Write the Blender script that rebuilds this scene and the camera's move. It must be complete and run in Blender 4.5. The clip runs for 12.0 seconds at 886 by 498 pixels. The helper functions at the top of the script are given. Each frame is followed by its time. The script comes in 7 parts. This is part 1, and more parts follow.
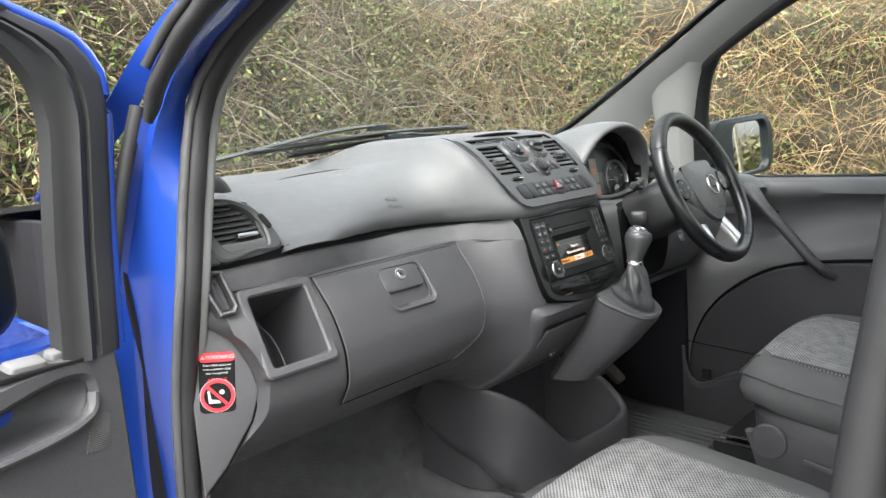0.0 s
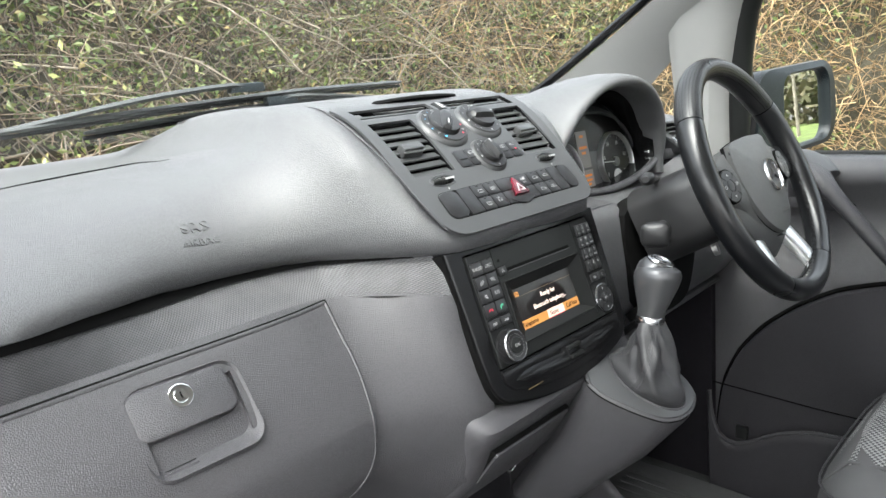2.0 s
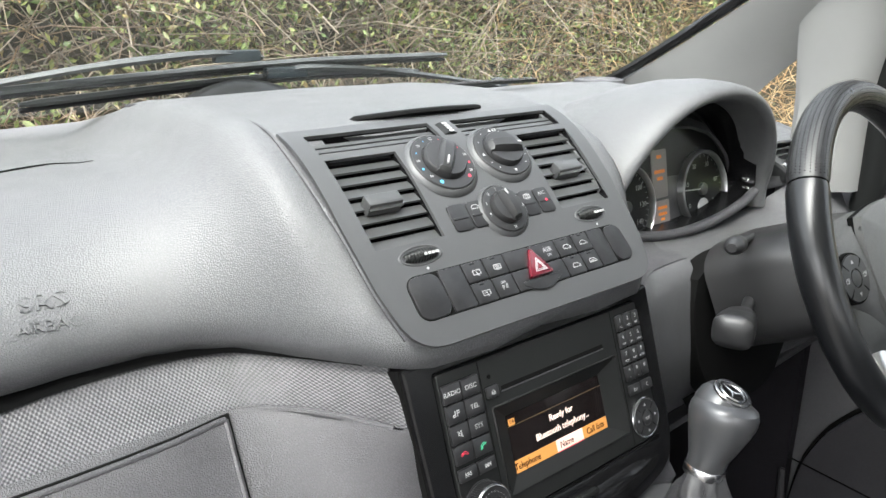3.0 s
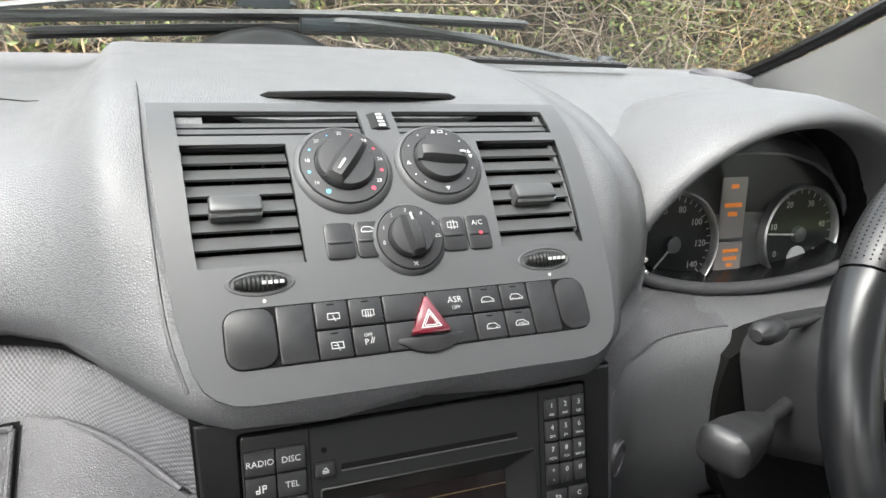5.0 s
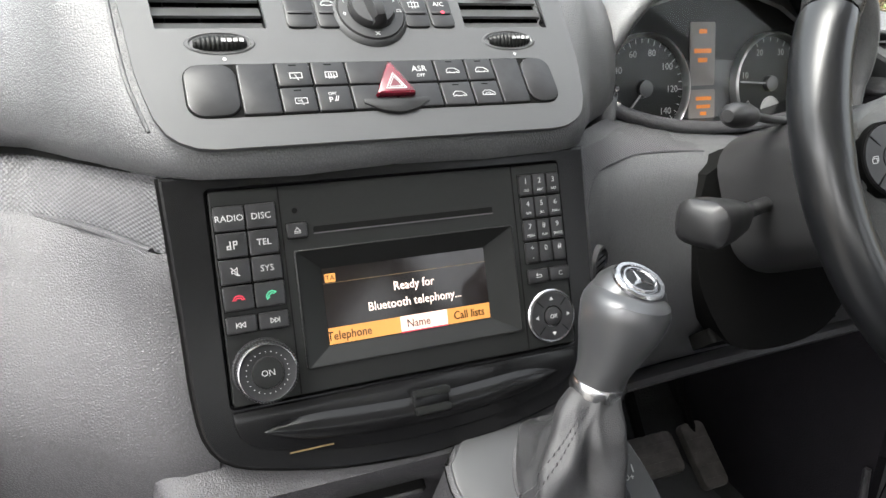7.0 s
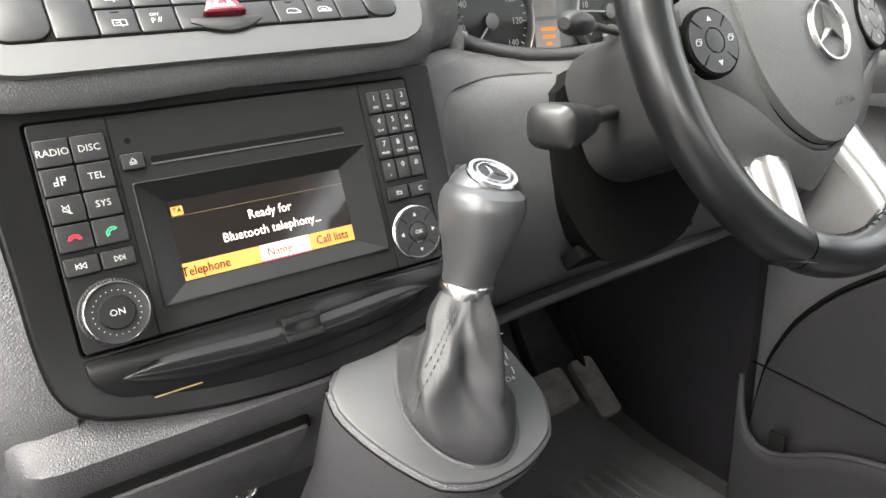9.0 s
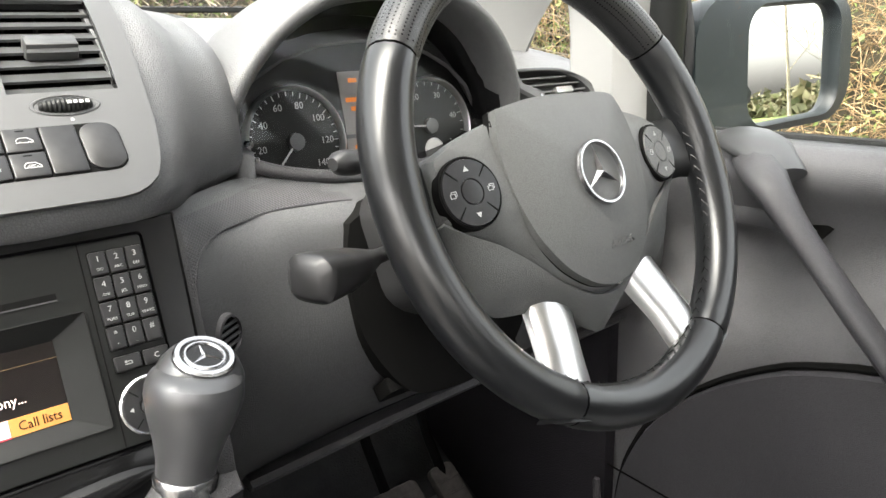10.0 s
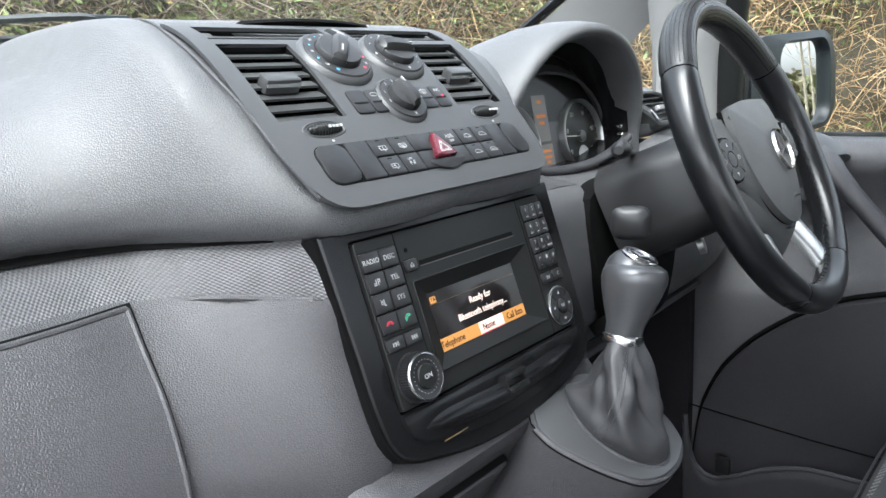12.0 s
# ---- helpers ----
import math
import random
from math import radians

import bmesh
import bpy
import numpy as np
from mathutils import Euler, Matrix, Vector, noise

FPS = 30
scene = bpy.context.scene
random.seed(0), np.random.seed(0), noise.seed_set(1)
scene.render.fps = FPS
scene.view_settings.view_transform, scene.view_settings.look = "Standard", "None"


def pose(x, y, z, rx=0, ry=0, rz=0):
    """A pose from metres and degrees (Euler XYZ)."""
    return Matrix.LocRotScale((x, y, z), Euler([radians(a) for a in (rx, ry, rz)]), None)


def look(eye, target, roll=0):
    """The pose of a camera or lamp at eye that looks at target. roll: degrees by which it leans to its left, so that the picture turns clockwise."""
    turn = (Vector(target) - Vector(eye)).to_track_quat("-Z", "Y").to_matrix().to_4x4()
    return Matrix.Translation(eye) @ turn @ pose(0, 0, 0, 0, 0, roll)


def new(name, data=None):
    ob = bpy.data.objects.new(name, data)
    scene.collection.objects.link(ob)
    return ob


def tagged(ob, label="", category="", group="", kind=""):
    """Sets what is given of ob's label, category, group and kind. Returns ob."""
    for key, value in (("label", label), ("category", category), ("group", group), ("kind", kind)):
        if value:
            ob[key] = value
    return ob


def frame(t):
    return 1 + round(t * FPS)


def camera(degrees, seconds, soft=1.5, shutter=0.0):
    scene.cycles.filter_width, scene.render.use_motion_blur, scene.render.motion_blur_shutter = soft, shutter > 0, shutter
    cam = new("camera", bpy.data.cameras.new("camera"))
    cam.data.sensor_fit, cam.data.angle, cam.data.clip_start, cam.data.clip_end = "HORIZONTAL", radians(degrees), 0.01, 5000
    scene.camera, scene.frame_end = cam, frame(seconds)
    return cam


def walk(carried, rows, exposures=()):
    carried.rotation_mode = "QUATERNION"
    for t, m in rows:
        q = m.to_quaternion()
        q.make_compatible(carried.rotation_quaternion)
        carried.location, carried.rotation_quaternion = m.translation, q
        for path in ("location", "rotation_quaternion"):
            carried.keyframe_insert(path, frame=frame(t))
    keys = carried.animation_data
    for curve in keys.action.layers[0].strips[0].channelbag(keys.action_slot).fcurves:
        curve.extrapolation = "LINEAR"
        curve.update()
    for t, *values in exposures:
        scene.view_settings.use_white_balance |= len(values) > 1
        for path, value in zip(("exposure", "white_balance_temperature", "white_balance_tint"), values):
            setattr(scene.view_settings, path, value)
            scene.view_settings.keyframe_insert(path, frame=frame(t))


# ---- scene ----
cam = camera(62.8, 12.0)
PATH = [
    (0, (-1.2, -0.836, 1.404), (0.208, 0.548, 1.081), -4.2),
    (0.5, (-1.098, -0.705, 1.412), (0.325, 0.662, 1.085), -5.0),
    (1, (-0.962, -0.623, 1.402), (0.473, 0.725, 1.051), -5.6),
    (1.5, (-0.786, -0.55, 1.402), (0.645, 0.794, 1.023), -5.7),
    (2, (-0.651, -0.501, 1.402), (0.742, 0.864, 0.958), -4.9),
    (2.5, (-0.516, -0.412, 1.442), (0.812, 0.997, 0.938), -3.1),
    (3, (-0.397, -0.372, 1.47), (0.786, 1.118, 0.855), -0.1),
    (5, (-0.15, -0.354, 1.486), (0.59, 1.346, 0.736), 5.0),
    (5.5, (-0.147, -0.361, 1.472), (0.589, 1.345, 0.731), 4.5),
    (6, (-0.144, -0.376, 1.436), (0.595, 1.338, 0.718), 3.1),
    (6.5, (-0.147, -0.395, 1.381), (0.597, 1.328, 0.69), 1.8),
    (8.5, (-0.15, -0.441, 1.288), (0.739, 1.199, 0.566), -1.6),
    (9, (-0.137, -0.432, 1.287), (0.882, 1.139, 0.584), -2.5),
    (9.5, (-0.071, -0.445, 1.34), (1.053, 1.086, 0.71), -2.7),
    (10, (-0.014, -0.454, 1.333), (1.204, 1.031, 0.778), -1.6),
    (10.5, (0.003, -0.457, 1.356), (1.274, 1.015, 0.889), -1.3),
    (11, (-0.077, -0.424, 1.387), (1.251, 1.009, 0.958), -2.0),
    (11.5, (-0.257, -0.366, 1.38), (1.159, 0.976, 0.939), -2.8),
    (12, (-0.436, -0.377, 1.33), (1.017, 0.92, 0.88), -3.1),
]
walk(cam, [(t, look(eye, target, roll)) for t, eye, target, roll in PATH], exposures=[(0.0, 2.55, 6450, 7), (1.0, 2.74, 6250, 7), (2.0, 2.7, 6350, 7), (3.0, 2.7, 6400, 8), (5.0, 2.75, 6500, 9), (6.5, 2.85, 6500, 9), (8.5, 3.5, 6750, 9), (9.0, 3.6, 6800, 9), (9.5, 3.52, 6850, 9), (10.5, 3.12, 6800, 9), (11.0, 2.93, 5850, 8), (11.5, 2.75, 5750, 8), (12.0, 2.65, 6000, 8)])

from mathutils.bvhtree import BVHTree

# ---- world and light ----
world = bpy.data.worlds.new("sky")
scene.world = world
world.use_nodes = True
wn = world.node_tree.nodes
sky = wn.new("ShaderNodeTexSky")
sky.sky_type = 'NISHITA'
sky.sun_disc = False
sky.sun_elevation = radians(57)
sky.sun_rotation = radians(237)
sky.air_density, sky.dust_density, sky.ozone_density = 1.0, 6.0, 1.0
soft_cloud = wn.new("ShaderNodeHueSaturation")
soft_cloud.inputs["Saturation"].default_value = 0.25
world.node_tree.links.new(sky.outputs[0], soft_cloud.inputs["Color"])
world.node_tree.links.new(soft_cloud.outputs[0], wn["Background"].inputs[0])
wn["Background"].inputs[1].default_value = 0.15
sun = new("sun", bpy.data.lights.new("sun", 'SUN'))
sun.data.energy, sun.data.angle, sun.data.color = 1.2, radians(60), (1.0, 0.97, 0.94)
sun.matrix_world = look((-4.2, -2.6, 8.5), (0, 0, 1))

# ---- helpers for shapes ----


def material(name, colour, rough=0.5, metal=0.0, grain=0.0, scale=900.0, vary=0.12, bump=0.15, spec=0.5, coat=0.0, kind='VORONOI', big=6.0, emit=None):
    m = bpy.data.materials.new(name)
    m.use_nodes = True
    nt = m.node_tree
    b = nt.nodes["Principled BSDF"]
    b.inputs["Base Color"].default_value = (*colour, 1)
    b.inputs["Roughness"].default_value = rough
    b.inputs["Metallic"].default_value = metal
    b.inputs["Specular IOR Level"].default_value = spec
    b.inputs["Coat Weight"].default_value = coat
    if emit:
        b.inputs["Emission Color"].default_value = (*emit[:3], 1)
        b.inputs["Emission Strength"].default_value = emit[3]
    co = nt.nodes.new("ShaderNodeTexCoord")
    if vary:
        n = nt.nodes.new("ShaderNodeTexNoise")
        n.inputs["Scale"].default_value, n.inputs["Detail"].default_value, n.inputs["Roughness"].default_value = big, 6, 0.65
        nt.links.new(co.outputs["Object"], n.inputs["Vector"])
        r = nt.nodes.new("ShaderNodeValToRGB")
        lo, hi = 1 - vary, 1 + vary
        r.color_ramp.elements[0].position, r.color_ramp.elements[1].position = 0.3, 0.7
        r.color_ramp.elements[0].color = (*[c * lo for c in colour], 1)
        r.color_ramp.elements[1].color = (*[min(1, c * hi) for c in colour], 1)
        nt.links.new(n.outputs["Fac"], r.inputs["Fac"])
        nt.links.new(r.outputs["Color"], b.inputs["Base Color"])
        q = nt.nodes.new("ShaderNodeMapRange")
        q.inputs["To Min"].default_value, q.inputs["To Max"].default_value = max(0.02, rough - 0.07), min(1, rough + 0.07)
        n2 = nt.nodes.new("ShaderNodeTexNoise")
        n2.inputs["Scale"].default_value, n2.inputs["Detail"].default_value = big * 7, 8
        nt.links.new(co.outputs["Object"], n2.inputs["Vector"])
        nt.links.new(n2.outputs["Fac"], q.inputs["Value"])
        nt.links.new(q.outputs["Result"], b.inputs["Roughness"])
    if grain:
        if kind == 'VORONOI':
            v = nt.nodes.new("ShaderNodeTexVoronoi")
            v.feature = 'DISTANCE_TO_EDGE'
            out = v.outputs["Distance"]
            w = nt.nodes.new("ShaderNodeTexNoise")
            w.inputs["Scale"].default_value, w.inputs["Detail"].default_value = scale * 0.35, 4
            mx = nt.nodes.new("ShaderNodeMixRGB")
            mx.inputs["Fac"].default_value = 0.0012
            nt.links.new(co.outputs["Object"], w.inputs["Vector"])
            nt.links.new(co.outputs["Object"], mx.inputs["Color1"])
            nt.links.new(w.outputs["Color"], mx.inputs["Color2"])
            nt.links.new(mx.outputs["Color"], v.inputs["Vector"])
        else:
            v = nt.nodes.new("ShaderNodeTexNoise")
            v.inputs["Detail"].default_value = 6
            out = v.outputs["Fac"]
            nt.links.new(co.outputs["Object"], v.inputs["Vector"])
        v.inputs["Scale"].default_value = scale
        bp = nt.nodes.new("ShaderNodeBump")
        bp.inputs["Strength"].default_value, bp.inputs["Distance"].default_value = bump, grain
        if kind == 'VORONOI':
            groove = nt.nodes.new("ShaderNodeMapRange")
            groove.interpolation_type = 'SMOOTHSTEP'
            groove.inputs["From Max"].default_value = 0.30
            groove.inputs["To Max"].default_value = 0.34
            nt.links.new(out, groove.inputs["Value"])
            nt.links.new(groove.outputs["Result"], bp.inputs["Height"])
        else:
            nt.links.new(out, bp.inputs["Height"])
        nt.links.new(bp.outputs["Normal"], b.inputs["Normal"])
        if kind == 'VORONOI' and vary:
            cr = nt.nodes.new("ShaderNodeMapRange")
            cr.inputs["From Max"].default_value = 0.22
            cr.inputs["To Min"].default_value, cr.inputs["To Max"].default_value = 0.78, 1.05
            nt.links.new(out, cr.inputs["Value"])
            mu = nt.nodes.new("ShaderNodeMixRGB")
            mu.blend_type = 'MULTIPLY'
            mu.inputs["Fac"].default_value = 1.0
            nt.links.new(r.outputs["Color"], mu.inputs["Color1"])
            nt.links.new(cr.outputs["Result"], mu.inputs["Color2"])
            nt.links.new(mu.outputs["Color"], b.inputs["Base Color"])
    return m


def woven(name, light, dark, scale, weave=0.5, bump=0.6, depth=0.0006, axes=(0, 1)):
    """Two crossed waves: woven cloth, ribbed or dimpled plastic."""
    m = bpy.data.materials.new(name)
    m.use_nodes = True
    nt = m.node_tree
    b = nt.nodes["Principled BSDF"]
    b.inputs["Roughness"].default_value = 0.75 if weave else 0.5
    co = nt.nodes.new("ShaderNodeTexCoord")
    sp = nt.nodes.new("ShaderNodeSeparateXYZ")
    nt.links.new(co.outputs["Object"], sp.inputs[0])
    waves = []
    for n, a in enumerate(axes):
        mu = nt.nodes.new("ShaderNodeMath")
        mu.operation = 'MULTIPLY'
        mu.inputs[1].default_value = scale * (1.0 if n else 0.8)
        nt.links.new(sp.outputs[a], mu.inputs[0])
        si = nt.nodes.new("ShaderNodeMath")
        si.operation = 'SINE'
        nt.links.new(mu.outputs[0], si.inputs[0])
        waves.append(si)
    pr = nt.nodes.new("ShaderNodeMath")
    pr.operation = 'MULTIPLY'
    nt.links.new(waves[0].outputs[0], pr.inputs[0])
    nt.links.new(waves[1].outputs[0], pr.inputs[1])
    no = nt.nodes.new("ShaderNodeTexNoise")
    no.inputs["Scale"].default_value, no.inputs["Detail"].default_value = 40, 5
    nt.links.new(co.outputs["Object"], no.inputs["Vector"])
    ad = nt.nodes.new("ShaderNodeMath")
    ad.operation = 'MULTIPLY_ADD'
    ad.inputs[1].default_value = 0.9 if weave else 0.5
    nt.links.new(pr.outputs[0], ad.inputs[0])
    nt.links.new(no.outputs["Fac"], ad.inputs[2])
    ra = nt.nodes.new("ShaderNodeValToRGB")
    ra.color_ramp.elements[0].position, ra.color_ramp.elements[1].position = 0.4, 0.62
    ra.color_ramp.elements[0].color, ra.color_ramp.elements[1].color = (*dark, 1), (*light, 1)
    nt.links.new(ad.outputs[0], ra.inputs["Fac"])
    nt.links.new(ra.outputs["Color"], b.inputs["Base Color"])
    bp = nt.nodes.new("ShaderNodeBump")
    bp.inputs["Strength"].default_value, bp.inputs["Distance"].default_value = bump, depth
    nt.links.new(pr.outputs[0], bp.inputs["Height"])
    nt.links.new(bp.outputs["Normal"], b.inputs["Normal"])
    return m


def pane(name, tint, gloss=0.04, rough=0.0, veil=0.0):
    m = bpy.data.materials.new(name)
    m.use_nodes = True
    nt = m.node_tree
    nt.nodes.remove(nt.nodes["Principled BSDF"])
    t = nt.nodes.new("ShaderNodeBsdfTransparent")
    t.inputs["Color"].default_value = (*tint, 1)
    g = nt.nodes.new("ShaderNodeBsdfGlossy")
    g.inputs["Roughness"].default_value = rough
    f = nt.nodes.new("ShaderNodeLayerWeight")
    p = nt.nodes.new("ShaderNodeMath")
    p.operation = 'POWER'
    p.inputs[1].default_value = 4.0
    q = nt.nodes.new("ShaderNodeMath")
    q.operation = 'MULTIPLY_ADD'
    q.inputs[1].default_value, q.inputs[2].default_value = gloss * 10, gloss
    nt.links.new(f.outputs["Facing"], p.inputs[0])
    nt.links.new(p.outputs[0], q.inputs[0])
    x = nt.nodes.new("ShaderNodeMixShader")
    nt.links.new(q.outputs[0], x.inputs[0])
    nt.links.new(t.outputs[0], x.inputs[1])
    nt.links.new(g.outputs[0], x.inputs[2])
    # pale patchy film: faint dirt, and reflected haze put into the glass colour
    if veil:
        film = nt.nodes.new("ShaderNodeBsdfDiffuse")
        film.inputs["Color"].default_value = (.7, .7, .7, 1)
        co = nt.nodes.new("ShaderNodeTexCoord")
        no = nt.nodes.new("ShaderNodeTexNoise")
        no.inputs["Scale"].default_value, no.inputs["Detail"].default_value = 5.0, 7
        nt.links.new(co.outputs["Object"], no.inputs["Vector"])
        am = nt.nodes.new("ShaderNodeMapRange")
        am.inputs["From Min"].default_value, am.inputs["From Max"].default_value = .3, .75
        am.inputs["To Min"].default_value, am.inputs["To Max"].default_value = veil * .5, veil * 2
        nt.links.new(no.outputs["Fac"], am.inputs["Value"])
        y = nt.nodes.new("ShaderNodeMixShader")
        nt.links.new(am.outputs["Result"], y.inputs[0])
        nt.links.new(x.outputs[0], y.inputs[1])
        nt.links.new(film.outputs[0], y.inputs[2])
        x = y
    nt.links.new(x.outputs[0], nt.nodes["Material Output"].inputs["Surface"])
    return m


def link(name, verts, faces, mat, parent=None, label="", sharp=38.0, thick=0.0, side=-1.0):
    me = bpy.data.meshes.new(name)
    me.from_pydata([tuple(map(float, v)) for v in verts], [], faces)
    bm = bmesh.new()
    bm.from_mesh(me)
    bmesh.ops.remove_doubles(bm, verts=bm.verts, dist=1e-6)
    bmesh.ops.recalc_face_normals(bm, faces=bm.faces)
    bm.to_mesh(me)
    bm.free()
    if sharp:
        me.polygons.foreach_set("use_smooth", [True] * len(me.polygons))
        me.set_sharp_from_angle(angle=radians(sharp))
        if thick:
            rim_count = {}
            for p in me.polygons:
                for k in p.edge_keys:
                    rim_count[k] = rim_count.get(k, 0) + 1
            for e in me.edges:
                if rim_count.get(e.key, 0) == 1:
                    e.use_edge_sharp = True
    me.materials.append(mat)
    ob = new(name, me)
    if parent:
        ob.parent = parent
        ob.matrix_parent_inverse = parent.matrix_basis.inverted()
    if label:
        tagged(ob, label)
    if thick:
        so = ob.modifiers.new("thickness", 'SOLIDIFY')
        so.thickness, so.offset, so.use_even_offset = thick, side, False
    return ob


def thing(name, at, label, category, group="", kind=""):
    ob = new(name)
    ob.empty_display_size = 0.05
    ob.matrix_basis = pose(*at)
    return tagged(ob, label, category, group, kind)


def sheet(rows, closed=False, skip=()):
    """Vertices and faces of a surface from rows of points."""
    n = len(rows[0])
    verts = [p for r in rows for p in r]
    faces = []
    for i in range(len(rows) - 1):
        for j in range(n if closed else n - 1):
            if (i, j) not in skip:
                k = (j + 1) % n
                faces.append((i * n + j, i * n + k, (i + 1) * n + k, (i + 1) * n + j))
    return verts, faces


def spread(keys, xs):
    """Rows between keyed rows (x, points), on smooth curves, at each x."""
    kx = np.array([k[0] for k in keys], float)
    kp = np.array([k[1] for k in keys], float)
    d = np.gradient(kp, kx, axis=0)
    out = []
    for x in xs:
        i = int(np.clip(np.searchsorted(kx, x) - 1, 0, len(kx) - 2))
        h = kx[i + 1] - kx[i]
        s = (x - kx[i]) / h
        a, b, c, e = 2 * s**3 - 3 * s**2 + 1, s**3 - 2 * s**2 + s, -2 * s**3 + 3 * s**2, s**3 - s**2
        out.append(a * kp[i] + b * h * d[i] * 0.75 + c * kp[i + 1] + e * h * d[i + 1] * 0.75)
    return out


def along(points, n):
    """n points on a smooth curve through the given ones."""
    p = np.array(points, float)
    s = np.r_[0, np.cumsum(np.linalg.norm(np.diff(p, axis=0), axis=1))]
    return np.array(spread([(a, b) for a, b in zip(s, p)], np.linspace(0, s[-1], n)))


def rrect(w, h, r, cx=0.0, cy=0.0, n=4):
    r = min(r, w / 2 - 1e-5, h / 2 - 1e-5)
    out = []
    for k, (sx, sy) in enumerate(((1, 1), (-1, 1), (-1, -1), (1, -1))):
        for j in range(n + 1):
            a = radians(90 * k + 90 * j / n)
            out.append((cx + sx * (w / 2 - r) + r * math.cos(a), cy + sy * (h / 2 - r) + r * math.sin(a)))
    return out


def disc(r, n=32, cx=0.0, cy=0.0, ry=None):
    return [(cx + r * math.cos(2 * math.pi * k / n), cy + (ry or r) * math.sin(2 * math.pi * k / n)) for k in range(n)]


def inset(poly, d):
    p = np.array(poly, float)
    a = (p[:, 0] * np.roll(p[:, 1], -1) - p[:, 1] * np.roll(p[:, 0], -1)).sum()
    e = np.roll(p, -1, 0) - p
    e /= np.maximum(np.linalg.norm(e, axis=1, keepdims=True), 1e-9)
    nrm = np.stack([-e[:, 1], e[:, 0]], 1) * (1 if a > 0 else -1)
    m = nrm + np.roll(nrm, 1, 0)
    m /= np.maximum((m * m).sum(1, keepdims=True) / 2, 0.35)
    return p + d * m


def on(m, pts):
    return [m @ Vector((p[0], p[1], p[2] if len(p) > 2 else 0)) for p in pts]


def prism(m, outline, z0, z1, bevel=0.0, base=False):
    """A plate with the outline in m's plane, from height z0 to z1, with rounded upper edge."""
    rings = [[(x, y, z0) for x, y in outline]]
    if bevel:
        rings.append([(x, y, z1 - bevel) for x, y in outline])
        rings.append([(x, y, z1 - bevel * 0.3) for x, y in inset(outline, bevel * 0.3)])
        rings.append([(x, y, z1) for x, y in inset(outline, bevel)])
    else:
        rings.append([(x, y, z1) for x, y in outline])
    v, f = sheet([on(m, r) for r in rings], closed=True)
    n = len(outline)
    f.append(tuple(range((len(rings) - 1) * n, len(rings) * n)))
    if base:
        f.append(tuple(range(n))[::-1])
    return v, f


def ringplate(m, outer, inner, z0, z1, bevel=0.0, deep=None):
    """A frame between two outlines of equal count; inner walls go down to deep."""
    deep = z0 if deep is None else deep
    rings = [[(x, y, z0) for x, y in outer], [(x, y, z1 - bevel) for x, y in outer], [(x, y, z1) for x, y in inset(outer, bevel)] if bevel else None,
             [(x, y, z1) for x, y in inset(inner, -bevel)] if bevel else None, [(x, y, z1 - bevel) for x, y in inner], [(x, y, deep) for x, y in inner]]
    return sheet([on(m, r) for r in rings if r], closed=True)


def polar(poly, angles, c=(0.0, 0.0)):
    """The outline's points in the given directions from c."""
    out = []
    p = [(x - c[0], y - c[1]) for x, y in poly]
    for a in angles:
        dx, dy = math.cos(a), math.sin(a)
        best = 1e9
        for (x0, y0), (x1, y1) in zip(p, p[1:] + p[:1]):
            ex, ey = x1 - x0, y1 - y0
            den = dx * ey - dy * ex
            if abs(den) > 1e-12:
                t, k = (x0 * ey - y0 * ex) / den, (x0 * dy - y0 * dx) / den
                if t > 0 and -1e-6 <= k <= 1 + 1e-6:
                    best = min(best, t)
        out.append((c[0] + best * dx, c[1] + best * dy))
    return out


def holed(m, outer, hole, z0, z1, bevel=0.0):
    """A plate with a hole through it."""
    cx_, cy_ = sum(x for x, y in hole) / len(hole), sum(y for x, y in hole) / len(hole)
    an = sorted({round(math.atan2(y - cy_, x - cx_), 5) for x, y in list(outer) + list(hole)} | {round(-math.pi + k * math.pi / 24, 5) for k in range(48)})
    return ringplate(m, polar(outer, an, (cx_, cy_)), polar(hole, an, (cx_, cy_)), z0, z1, bevel)


def lathe(m, profile, n=32, cap=True):
    v, f = sheet([on(m, [(r * math.cos(2 * math.pi * k / n), r * math.sin(2 * math.pi * k / n), z) for k in range(n)]) for r, z in profile], closed=True)
    if cap and profile[-1][0] > 1e-6:
        f.append(tuple(range((len(profile) - 1) * n, len(profile) * n)))
    return v, f


def tube(points, r, n=10, flat=1.0, up=(0, 0, 1)):
    """A rod along points; r one radius or one for each point; flat: its thickness over its width."""
    p = [Vector(q) for q in points]
    rr = [float(q) for q in r] if hasattr(r, "__len__") else [float(r)] * len(p)
    rows = []
    for i, q in enumerate(p):
        t = (p[min(i + 1, len(p) - 1)] - p[max(i - 1, 0)]).normalized()
        a = t.cross(Vector(up))
        a = a.normalized() if a.length > 1e-4 else Vector((1, 0, 0))
        b = a.cross(t)
        rows.append([q + rr[i] * (math.cos(k * 2 * math.pi / n) * a + flat * math.sin(k * 2 * math.pi / n) * b) for k in range(n)])
    v, f = sheet(rows, closed=True)
    return v, f + [tuple(range(n))[::-1], tuple(range((len(p) - 1) * n, len(p) * n))]


def join(*some):
    v, f = [], []
    for a, b in some:
        f += [tuple(i + len(v) for i in q) for q in b]
        v += list(a)
    return v, f


def box(m, x0, x1, y0, y1, z0, z1, bevel=0.0):
    return prism(m, [(x0, y0), (x1, y0), (x1, y1), (x0, y1)] if bevel < 1e-5 else rrect(x1 - x0, y1 - y0, bevel, (x0 + x1) / 2, (y0 + y1) / 2, 2), z0, z1, bevel, base=True)


